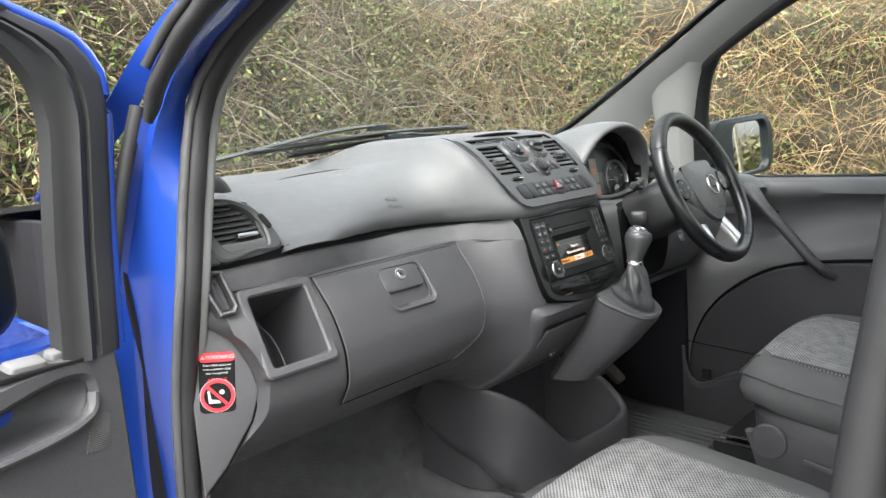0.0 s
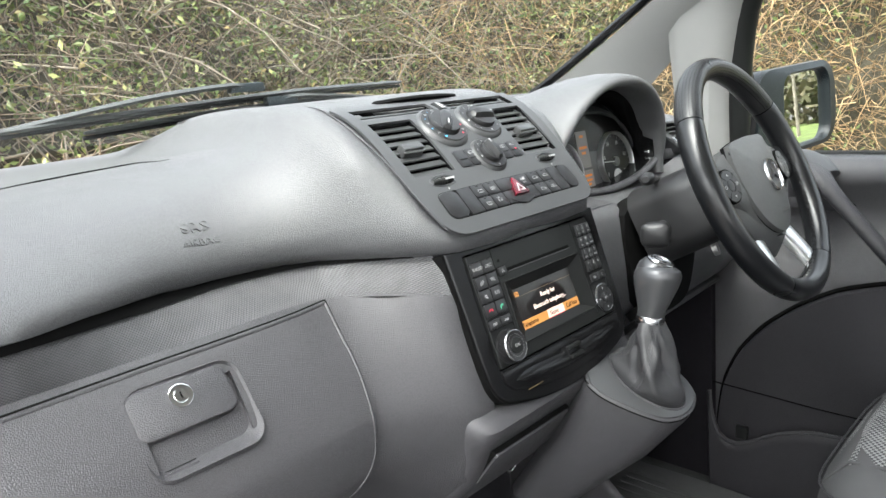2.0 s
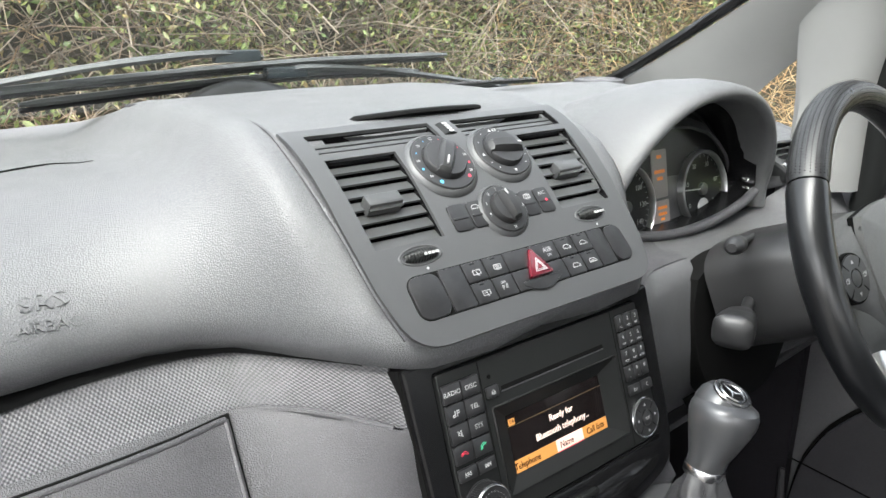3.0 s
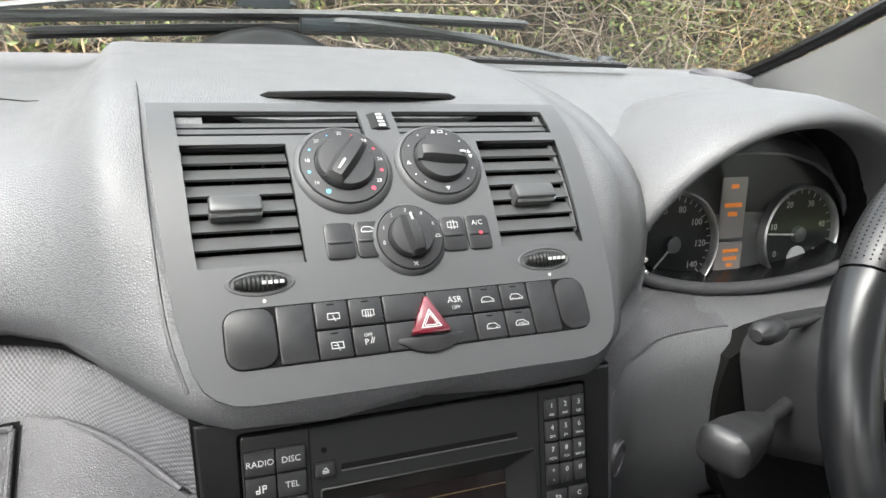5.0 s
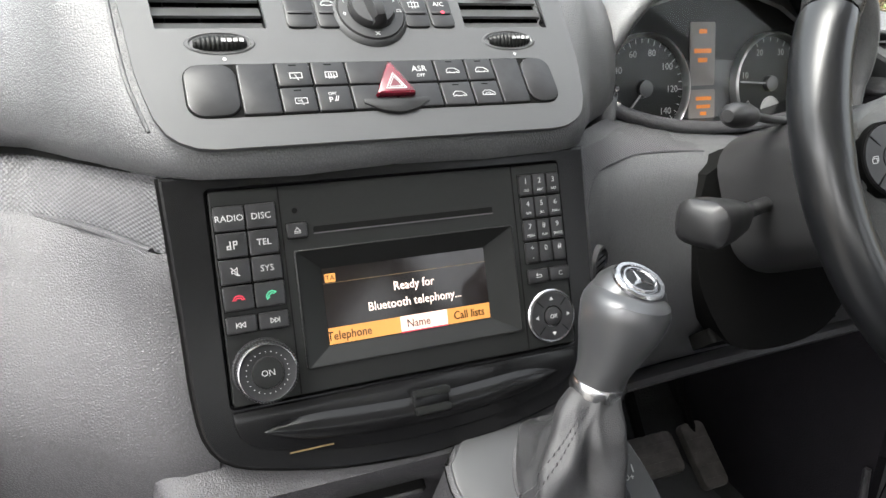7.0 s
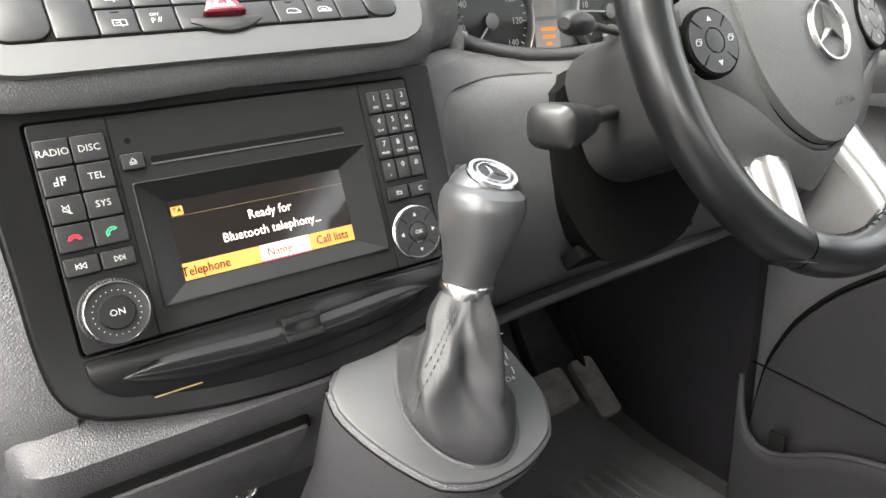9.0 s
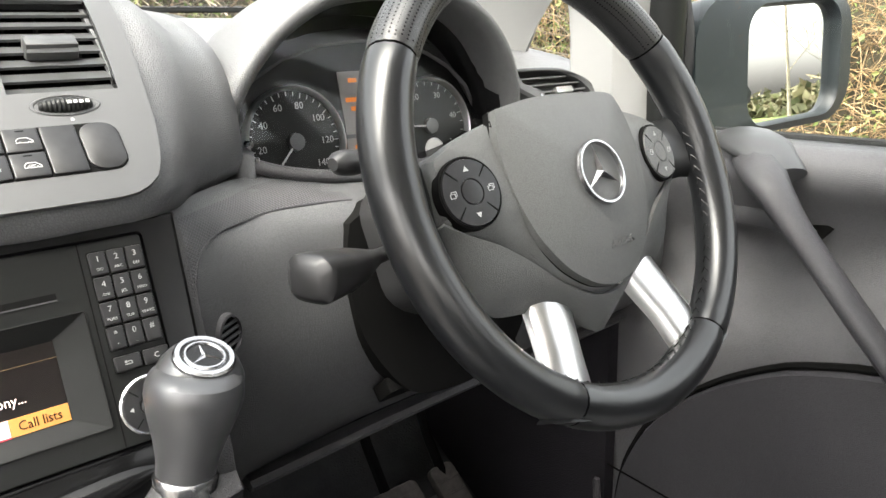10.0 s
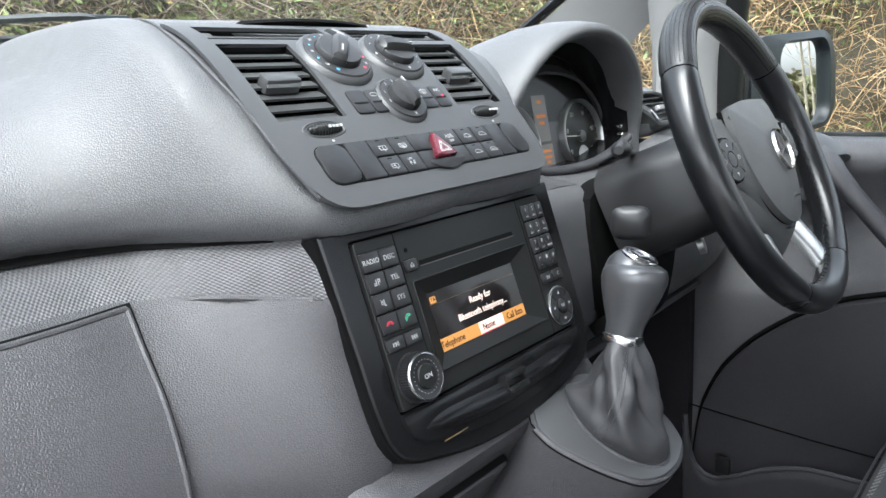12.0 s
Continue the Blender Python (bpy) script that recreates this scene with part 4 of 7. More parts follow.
prof = [(.0155, 0), (.0160, .008), (.0185, .021), (.0225, .035), (.0245, .045), (.0243, .051), (.0225, .056), (.018, .059), (.008, .060), (.0, .060)]
krows = []
for r, z in prof:
    krows.append(on(GK, [(r * 1.0 * math.cos(a), r * (1.12 if z > .02 else 1.0) * math.sin(a) - z * .08, z) for a in np.linspace(0, 2 * math.pi, 33)[:-1]]))
link("knob", *sheet(krows, closed=True), GUNMETAL, lever, "rounded dark satin metal knob")
BG = Matrix.Translation((.1075, -.1085, 1.1765)) @ pose(0, 0, 0, 22, 8, 0)
link("knob_crown", *lathe(BG, [(.0215, -.022), (.0232, -.014), (.0225, -.007), (.0195, -.001), (.0160, .0022), (.0155, .002)], 36), GUNMETAL, lever)
link("badge_ring", *lathe(BG, [(.0158, -.006), (.0158, .004), (.0148, .0052), (.0125, .0052), (.0122, .0042)], 32), RINGMETAL, lever, "chrome ring round the badge")
link("badge", *prism(BG, disc(.0124, 32), 0, .0044), BLACK, lever, "round black badge")


def star(m, r, mat, parent, ring=True, h=.0012, name="emblem"):
    """A plain three-armed mark in a ring."""
    v, f = [], []
    for k in range(3):
        a = math.pi / 2 + k * 2 * math.pi / 3
        b = len(v)
        w = r * .16
        pts = [(r * .95 * math.cos(a), r * .95 * math.sin(a), .0002), (w * math.cos(a + 1.05), w * math.sin(a + 1.05), .0002), (0, 0, h), (w * math.cos(a - 1.05), w * math.sin(a - 1.05), .0002)]
        v += on(m, pts)
        f += [(b, b + 1, b + 2), (b, b + 2, b + 3)]
    parts = [(v, f)]
    if ring:
        n = 40
        parts.append(sheet([on(m, [((r + dr) * math.cos(2 * math.pi * k / n), (r + dr) * math.sin(2 * math.pi * k / n), z) for k in range(n)]) for dr, z in ((-.0006 - r * .03, 0), (-.0004, h), (r * .05, h), (.0006 + r * .06, 0))], closed=True))
    return link(name, *join(*parts), mat, parent, sharp=20)


star(BG @ pose(0, 0, .0044), .0098, RINGMETAL, lever, h=.0010)
link("collar", *lathe(GK @ pose(0, 0, -.009), [(.0150, 0), (.0168, .001), (.0170, .007), (.0160, .009), (.0150, .009)], 32), RINGMETAL, lever, "polished metal collar")
# gaiter in folds
grow = []
for i in range(29):
    t = i / 28
    c = GK.translation.lerp(Vector((.080, -.104, 1.036)), t) + Vector((-.011 * math.sin(min(1, t * 1.02) * math.pi), -.006 * math.sin(t * math.pi), 0))
    r = .0150 + .0250 * max(0, t - .04) ** 1.15 + .004 * math.exp(-((t - .84) / .10) ** 2)
    if t > .93:
        r -= .0015
    ring = []
    for k in range(64):
        a = 2 * math.pi * k / 64
        swell = math.sin(math.pi * min(1, t * 1.03)) ** .8 if t < .97 else 0
        ridge = .5 - abs(math.sin(1.5 * (a - .9 - .9 * t)))
        crease = .5 - abs(math.sin(2 * (a + .3 + 1.2 * t)))
        fold = .0130 * ridge * swell + .0100 * crease * swell * (.3 + t * .7) + .0030 * (.5 - abs(math.sin(3.5 * a - 6 * t + 1))) * swell + .0020 * math.sin(14 * t + 2 * a) * swell * (1 - t)
        rx = (r + fold) * math.cos(a) * (1 - .10 * t)
        ry = (r + fold) * math.sin(a) * (1 + .26 * t)
        p = Vector((rx, ry, 0))
        if t > .3:
            p = Matrix.Rotation(radians(26 * (t - .3) / .7), 3, 'X') @ p
        ring.append(c + p)
    grow.append(ring)
link("gaiter", *sheet(grow, closed=True), GAITER, lever, "creased black leather gaiter with stitching", sharp=75)
link("gaiter_frame", *tube([p for p in grow[-1]] + [grow[-1][0]], .0026, 6), PANEL, lever)
st = []
for i in range(3, 26):
    for k in (39 - i * .32, 40.7 - i * .32):
        j = int(k)
        a, b = grow[i][j].lerp(grow[i][j + 1], k - j), grow[i + 1][j].lerp(grow[i + 1][j + 1], k - j)
        st.append(tube([a.lerp(b, .15) + (a - GK.translation).normalized() * .0006, a.lerp(b, .7) + (a - GK.translation).normalized() * .0006], .0005, 4))
link("stitching", *join(*st), PANEL, lever)

# storage bin under the console
bin_ = thing("storage_bin", (0, .05, .64), "open dark grey storage bin under the dashboard", "storage bin")
rim = along([(-.142, .30, .86), (-.142, .12, .872), (-.118, .085, .858), (-.080, .062, .830), (-.035, .048, .785), (.010, .040, .735), (.040, .036, .708), (.062, .033, .700), (.10, .026, .703), (.17, .014, .712), (.215, .006, .720), (.236, .012, .735), (.240, .05, .775), (.232, .12, .82), (.21, .25, .845), (.20, .30, .85)], 64)
foot = along([(-.137, .345, .785), (-.136, .284, .738), (-.135, .219, .711), (-.132, .142, .690), (-.120, .10, .66), (-.08, .07, .63), (-.03, .055, .60), (.05, .04, .57), (.14, .02, .56), (.225, .008, .56), (.242, .04, .57), (.236, .15, .60), (.22, .30, .62)], 64)
side_rows = []
for t, bulge in ((.05, .004), (.3, .007), (.6, .006), (.85, .003), (1, 0)):
    side_rows.append([tuple(np.array(a) * (1 - t) + b * t + np.array((0, -bulge, 0))) for a, b in zip(rim, foot)])
shell = sheet([[((x - .05) * .945 + .05, y + .012, z - .004) for x, y, z in rim], [((x - .05) * .955 + .05, y + .010, z + .001) for x, y, z in rim], [((x - .05) * .985 + .05, y + .003, z + .003) for x, y, z in rim], list(rim)] + side_rows + [[((x - .05) * .96 + .05, y + .012, z - .003) for x, y, z in foot]])
link("outer_wall", *shell, BINPLASTIC, bin_, "rounded bin wall", sharp=70)
inn = sheet([[((x - .05) * .945 + .05, y + .012, z - .004) for x, y, z in rim], [((x - .05) * .91 + .05, y + .022, z - .035) for x, y, z in rim], [((x - .05) * .86 + .05, y + .05, .625) for x, y, z in rim]])
link("inner_wall", *inn, BINPLASTIC, bin_)
link("base", *sheet([[(x, y, .628) for x in (-.10, .05, .21)] for y in (.05, .15, .34)]), LOWBLACK, bin_)
link("inner_back", *sheet([[(x, .22 + .02 * (z - .62), z) for x in (-.12, .05, .22)] for z in (.62, .75, .86)]), BINPLASTIC, bin_)
link("vent_holes", *join(*[prism(pose(-.1432, .165 + .006 * math.cos(k * .9), .845 + .012 * math.sin(k * .9), 90, 0, -90), disc(.0016, 8), 0, .002) for k in range(7)]), DARK, bin_)

# ---- climate panel ----
def sag(v):
    """How far the centre panel bows back at v, and its slope there."""
    v = max(0, v)
    return .15 * v**2 + 60 * v**4, .3 * v + 240 * v**3


def pv(u, v, w=0.0):
    """A place on the bowed centre panel, w above it."""
    d, s = sag(v)
    c = 1 / math.sqrt(1 + s * s)
    return PF @ Vector((u, v + w * s * c, -d + w * c))


def pm(u, v, w=0.0, turn=0.0):
    return Matrix.Translation(pv(u, v, w)) @ PF.to_3x3().to_4x4() @ pose(0, 0, 0, -math.degrees(math.atan(sag(v)[1]))) @ pose(0, 0, 0, 0, 0, turn)


panel = thing("climate_panel", (0, .03, 1.25), "grey centre panel with air vents, heater dials and switches", "control panel")
HW = ([-.0665, -.065, -.061, -.055, -.045, -.02, .03, .08, .137], [.104, .112, .119, .1245, .129, .134, .138, .140, .142])
HW2 = (HW[0], [.106, .116, .1245, .131, .136, .142, .1465, .1485, .150])
vs = [-.0665, -.065, -.061, -.055, -.045, -.03, -.015, 0, .0145, .035, .06, .08, .0975, .1045, .112, .120, .1275, .133, .137]
us = [-.142, -.1335, -.115, -.09, -.068, -.04, -.0125, 0, .0125, .04, .068, .09, .115, .1335, .142]
prow = [[pv(u / .142 * np.interp(v, *(HW2 if abs(u) > .14 else HW)), v, .0035) for u in us] for v in vs]
cut = set()
for i in range(len(vs) - 1):
    for j in range(len(us) - 1):
        vm, um = (vs[i] + vs[i + 1]) / 2, abs(us[j] + us[j + 1]) / 2
        if (.0145 < vm < .0975 and .068 < um < .1335) or (.1045 < vm < .1275 and .0125 < um < .1335):
            cut.add((i, j))
link("fascia", *sheet(prow, skip=cut), FASCIA, panel, "smooth grey panel face", thick=0.003, sharp=9)


def opening(u0, u1, v0, v1, depth):
    c = [(u0, v0), (u1, v0), (u1, v1), (u0, v1)]
    r = lambda u, v, w: pv(u / .142 * np.interp(v, *HW), v, w)  # noqa: E731
    v, f = sheet([[r(u, q, .0030) for u, q in c], [r(u, q, .001) for u, q in c], [r((u - (u0 + u1) / 2) * .94 + (u0 + u1) / 2, (q - (v0 + v1) / 2) * .94 + (v0 + v1) / 2, -depth) for u, q in c]], closed=True)
    return v, f + [(8, 9, 10, 11)]


for s in (-1, 1):
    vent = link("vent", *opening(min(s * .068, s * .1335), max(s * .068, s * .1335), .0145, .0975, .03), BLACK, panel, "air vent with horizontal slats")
    # black plates behind slats and slots stand in for the shade inside
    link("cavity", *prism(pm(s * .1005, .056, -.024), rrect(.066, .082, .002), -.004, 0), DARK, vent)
    for k in range(7):
        v = .0205 + k * .0118
        hw = np.interp(v, *HW) / .142
        a, b = sorted((s * .0685 * hw, s * .133 * hw))
        link("slat", *box(pm((a + b) / 2, v, -.0035) @ pose(0, 0, 0, -22), -(b - a) / 2, (b - a) / 2, -.0056, .0044, -.0009, .0009), SLAT, vent)
    tab = link("tab", *box(pm(s * .1015 - .002, .054, .004) @ pose(0, 0, 0, -12), -.0155, .0155, -.0065, .0055, -.008, .0035, .0018), SLAT, vent, "sliding vent tab with chrome edge")
    link("chrome_edge", *box(pm(s * .1015 - .002, .0475, .003) @ pose(0, 0, 0, -12), -.015, .015, -.0009, .0006, 0, .0032), CHROME, tab)
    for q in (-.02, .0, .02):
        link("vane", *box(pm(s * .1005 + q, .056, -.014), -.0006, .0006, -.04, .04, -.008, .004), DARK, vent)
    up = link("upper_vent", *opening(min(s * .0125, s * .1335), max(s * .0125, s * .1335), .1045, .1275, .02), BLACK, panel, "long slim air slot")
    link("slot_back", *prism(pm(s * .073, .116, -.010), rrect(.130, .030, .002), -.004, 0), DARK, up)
    for v in (.1075, .1135, .1195):
        hw = np.interp(v, *HW) / .142
        a, b = sorted((s * .013 * hw, s * .133 * hw))
        link("slat", *box(pm((a + b) / 2, v, -.002) @ pose(0, 0, 0, -4), -(b - a) / 2, (b - a) / 2, -.0026, .0022, -.0006, .0006), SLAT, up)
    TW = pm(s * .0945, .0035, .003)
    wheel = link("thumb_wheel_well", *ringplate(TW, disc(.0205, 36, ry=.0085), disc(.0168, 36, ry=.0066), -.004, .0012, .0010, deep=-.006), FASCIA, panel)
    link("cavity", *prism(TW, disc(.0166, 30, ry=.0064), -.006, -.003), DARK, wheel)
    rbs = []
    for k in range(25):
        x = -.0152 + k * .0304 / 24
        rb = .0056 * math.sqrt(max(.05, 1 - (x / .0172) ** 2)) * (1 if k % 2 else .90)
        rbs.append(on(TW, [(x, rb * math.cos(q), rb * math.sin(q) * 1.05) for q in np.linspace(-.25, math.pi + .25, 14)]))
    link("thumb_wheel", *sheet(rbs), SATIN, wheel, "ribbed black thumb wheel", sharp=20)
    for k in range(4):
        link("mark", *box(TW @ pose(.0015 + k * .0034, -.0012, .0052, 14), -.0012, .0012, -.0010, .0010, 0, .0006), WHITE, wheel)
    link("dot", *prism(pm(s * .0945 + .001, -.0075, .0036), disc(.0011, 12), 0, .0003), WHITE, panel)
mid_w = link("upper_wheel", *lathe(pm(.0, .1165, -.007) @ pose(0, 0, 0, 90, 0, 0) @ pose(0, 0, -.009, 0, 0, 0), [(.010, 0), (.0125, .001), (.0125, .017), (.010, .018)], 36), SATIN, panel, "small ribbed wheel between the slots")
for k in range(4):
    link("mark", *box(pm(.001, .111 + k * .0035, .0056), -.0022, .0022, -.0011, .0011, 0, .0003), WHITE, mid_w)


def dial(u, v, r, name, label, turn, blade):
    """A round dial with a collar, printed face and a grip across it."""
    m = pm(u, v, .003)
    d = link(name, *lathe(m, [(r * 1.16, -.001), (r * 1.13, .0010), (r * 1.07, .0030), (r * 1.02, .0040), (r * 1.0, .0034)], 48), FASCIA, panel, label)
    link("face", *lathe(m, [(r * 1.005, .003), (r * .985, .0046), (r * .97, .0050), (r * .70, .0056), (r * .69, .0046), (r * .66, .0046)], 48), DIALGREY, d)
    link("cap", *lathe(m, [(r * .665, .003), (r * .665, .0085), (r * .62, .0105), (r * .40, .0110), (0, .0112)], 40), DIALGREY, d)
    g = m @ pose(0, 0, 0, 0, 0, turn)
    rows = []
    for t in np.linspace(-1, 1, 15):
        w = r * .20 * (1.15 - .25 * t * t)
        h = .0172 - .003 * abs(t) ** 3 if blade else .019
        y = t * r * .635
        e = 1 if abs(t) < .99 else .5
        rows.append(on(g, [(-w * 1.25, y, .008), (-w, y, .008 + (h - .008) * .6), (-w * .6 * e, y, h * e + .008 * (1 - e)), (w * .6 * e, y, h * e + .008 * (1 - e)), (w, y, .008 + (h - .008) * .6), (w * 1.25, y, .008)]))
    grip = link("grip", *sheet(rows), DIALGREY, d, "raised black grip")
    return d, m, g, grip


d1, m1, g1, _ = dial(-.033, .077, .0288, "temperature_dial", "round temperature dial with printed numbers", -37, True)
for k, (tx, a) in enumerate((("16", 213), ("18", 172), ("20", 131), ("22", 90), ("24", 49), ("26", 8), ("28", -33))):
    lettering(tx, .0036, m1 @ pose(.0243 * math.cos(radians(a)), .0243 * math.sin(radians(a)), .0056), WHITE, d1)
for a, mt, rr in ((235, BLUEP, .0016), (192, BLUEP, .0011), (151, BLUEP, .0007), (110, BLUEP, .0005), (70, REDP, .0005), (29, REDP, .0009), (-12, REDP, .0012), (-50, REDP, .0016)):
    link("dot", *prism(m1 @ pose(.0243 * math.cos(radians(a)), .0243 * math.sin(radians(a)), .0052), disc(rr, 12), 0, .0003), mt, d1)
link("pointer", *box(g1 @ pose(0, -.009, .0170), -.0007, .0007, -.0045, .0045, -.001, .0005), WHITE, d1)
d2, m2, g2, _ = dial(.0335, .079, .0275, "air_dial", "round air direction dial with white arrows", -97, True)
for a, q in ((90, 0), (15, 0), (5, 180), (270, 180), (185, 0)):
    link("arrow", *prism(m2 @ pose(.0232 * math.cos(radians(a)), .0232 * math.sin(radians(a)), .0053, 0, 0, q), [(-.0016, -.0013), (.0016, -.0013), (0, .0016)], 0, .0003), WHITE, d2)
for a in (65, 40, -20, -45, 230, 210, 150, 120):
    link("dot", *prism(m2 @ pose(.0232 * math.cos(radians(a)), .0232 * math.sin(radians(a)), .0053), disc(.0006, 8), 0, .0003), WHITE, d2)
strokes([[(-.002, -.001), (-.0015, .001), (.0015, .001), (.002, -.001), (-.002, -.001)]], .0003, m2 @ pose(.0055, .0232, .0055), WHITE, d2)
link("pointer", *box(g2 @ pose(0, .0125, .0164), -.0007, .0007, -.002, .002, -.001, .0005), WHITE, d2)
d3, m3, g3, _ = dial(.001, .0245, .0218, "fan_dial", "round fan speed dial numbered nought to five", 8, True)
for tx, a in (("0", 190), ("1", 158), ("2", 125), ("3", 92), ("4", 58), ("5", 25)):
    lettering(tx, .0036, m3 @ pose(.0183 * math.cos(radians(a)), .0183 * math.sin(radians(a)), .0056), WHITE, d3)
strokes([[(-.0016, -.0008), (-.001, .0009), (.001, .0009), (.0016, -.0008), (-.0016, -.0008)]], .0003, m3 @ pose(.0183, -.0005, .0055), WHITE, d3)
strokes([[(-.0012, -.0012), (.0012, .0012)], [(-.0012, .0012), (.0012, -.0012)]], .0003, m3 @ pose(0, -.0183, .0055), WHITE, d3)
link("pointer", *box(g3 @ pose(0, .009, .0168), -.0006, .0006, -.002, .003, -.001, .0005), WHITE, d3)


def key(u0, u1, v0, v1, parent=None, mat=None, h=.0050, r=.0012, name="button", hinge=False):
    m = pm((u0 + u1) / 2, (v0 + v1) / 2, .003)
    return link(name, *prism(m, rrect(u1 - u0 - .0006, v1 - v0 - .0006, r, n=7 if r > .004 else 2), -.002, h - .003, .0008), mat or KEYPLASTIC, parent or panel), m @ pose(0, 0, h - .003)


VAN = [[(-.0042, -.0012), (-.0042, .0006), (-.0026, .0022), (.0016, .0022), (.0036, .0006), (.0044, .0), (.0044, -.0012), (.0030, -.0012), (.0024, -.0005), (.0018, -.0012), (-.0018, -.0012), (-.0024, -.0005), (-.003, -.0012), (-.0042, -.0012)]]
GLASSY = [[(-.0035, -.0018), (-.0035, .0018), (.0035, .0018), (.0035, -.0018), (-.0035, -.0018)]]
for a, b in ((-.0534, -.0343), (-.0340, -.0145), (.0235, .0412), (.0415, .0588)):
    ob, m = key(a, b, .0138, .0385, r=.003)
    link("ridge", *prism(m @ pose(0, -.001, 0), rrect(abs(b - a) * .8, .0022, .001), -.001, .0009, .0005), KEYPLASTIC, ob)
    if a == -.0340:
        strokes(VAN, .00028, m @ pose(-.001, .006, 0), WHITE, ob)
    if a == .0235:
        strokes(GLASSY + [[(-.001, -.003), (-.001, .003)], [(.001, -.003), (.001, .003)]], .00028, m @ pose(0, .006, 0), WHITE, ob)
    if a == .0415:
        lettering("A/C", .0048, m @ pose(0, .0065, 0), WHITE, ob)
        link("lamp", *prism(m @ pose(.001, -.001, .0005), disc(.0013, 12), 0, .0007), REDP, ob, "small red lamp")
strip = link("switch_strip", *prism(pm(0, -.029, .003), rrect(.2375, .0365, .010), -.003, .0006, .0005), DARK, panel, "long black row of switches")
ob, m = key(-.118, -.0890, -.0465, -.0117, strip, h=.0052, r=.009)
ob, m = key(-.0886, -.0668, -.0465, -.0117, strip, h=.0052)
symb = {(-.0664, 0): GLASSY + [[(-.0005, .0005), (.001, -.003)]], (-.0664, 1): GLASSY + [[(-.002, 0), (-.001, .0), (0, 0)], [(.001, -.003), (0, .001)]], (-.0455, 0): GLASSY + [[(-.0015, -.0028), (-.0015, .0008)], [(0, -.0028), (0, .0008)], [(.0015, -.0028), (.0015, .0008)]],
        (.0338, 0): VAN, (.0338, 1): VAN, (.0553, 0): VAN, (.0553, 1): VAN}
for a, b in ((-.0664, -.0459), (-.0455, -.0246), (-.0242, .0042), (.0046, .0334), (.0338, .0549), (.0553, .0746)):
    for rw, (lo, hi) in enumerate(((-.0286, -.0117), (-.0465, -.0290))):
        ob, m = key(a, b, lo, hi, strip, h=.0052)
        if (a, rw) in symb:
            strokes(symb[(a, rw)], .00028, m @ pose(.001, -.001, 0), WHITE, ob)
            link("lamp_slot", *box(m @ pose(0, .0062, 0), -.0022, .0022, -.0004, .0004, -.001, .0001), DARK, ob)
        if a == .0046 and rw == 0:
            lettering("ASR", .0058, m @ pose(.004, .0015, 0), WHITE, ob)
            lettering("OFF", .0032, m @ pose(.004, -.0035, 0), WHITE, ob)
        if a == -.0455 and rw == 1:
            lettering("OFF", .003, m @ pose(-.001, .003, 0), WHITE, ob)
            lettering("P", .0052, m @ pose(-.0025, -.0012, 0), WHITE, ob)
            strokes([[(.0, -.002), (.0012, .0012)], [(.0012, -.002), (.0024, .0012)]], .0003, m, WHITE, ob)
        if a == .0553 and rw == 1:
            lettering("OFF", .0022, m @ pose(.0008, -.0010, 0), WHITE, ob)
ob, m = key(.0750, .0949, -.0465, -.0117, strip, h=.0052)
ob, m = key(.0953, .1180, -.0465, -.0117, strip, h=.0052, r=.009)
link("lower_bulge", *prism(pm(.003, -.0455, .003), [(x, y) for x, y in along([(-.021, .003), (-.012, -.002), (0, -.0045), (.012, -.002), (.021, .003)], 16)] + [(.021, .006), (-.021, .006)], -.002, .0030, .0008), KEYPLASTIC, strip)
hz = pm(.003, -.0285, .0045)
tri = [(-.0128, -.009), (-.0115, -.0102), (.0115, -.0102), (.0128, -.009), (.0012, .0132), (-.0012, .0132)]
hazard = link("hazard_switch", *prism(hz, tri, -.002, .0048, .0018), HAZARD, strip, "red triangular hazard switch")
for k, q in enumerate((.0072, .0048, .0024)):
    t3 = [(q * math.cos(radians(a)) * 1.0, q * math.sin(radians(a)) - .0025) for a in (90, 210, 330)]
    if k < 2:
        strokes([t3 + t3[:1]], .00045 if k == 0 else .0003, hz @ pose(0, -.0005, .0049), WHITE, hazard)

# groove and tray line behind the panel top
link("tray_lip", *tube(along([(-.075, .163, 1.3845), (-.03, .156, 1.387), (.0, .155, 1.3875), (.03, .156, 1.387), (.075, .163, 1.3845)], 20), [.001] + [.0055] * 18 + [.001], 8, flat=.55), DARK, dash)
link("pad_seam", *tube(along([(-.1385, -.006, 1.2595), (-.1455, .012, 1.2805), (-.1505, .056, 1.3235), (-.1525, .105, 1.3585), (-.153, .152, 1.383), (-.155, .25, 1.390), (-.166, .36, 1.3885), (-.178, .44, 1.379)], 40), .0013, 5), PANEL, dash)
# speaker dome and defrost grilles at the foot of the windscreen
dome_rows = [[(.0 - .012 + .085 * math.cos(a) * c, .53 - .06 * math.sin(a) * c, 1.366 + .026 * (1 - c * c) + .0) for a in np.linspace(0, math.pi, 17)] for c in np.linspace(1, .02, 8)]
link("speaker_dome", *sheet(dome_rows), SATIN, dash, "black domed sensor cover by the windscreen", thick=0.002)
gm = pose(.31, .435, 1.376, -2, 0, -2)
gr = link("defrost_grille", *prism(gm, rrect(.22, .018, .004), -.004, .0006), SATIN, dash, "slotted defroster outlet")
for k in range(14):
    link("slat", *box(gm @ pose((k - 6.5) * .0152, 0, .001, 0, 0, 20), -.003, .003, -.0085, .0085, 0, .0015), PANEL, gr)
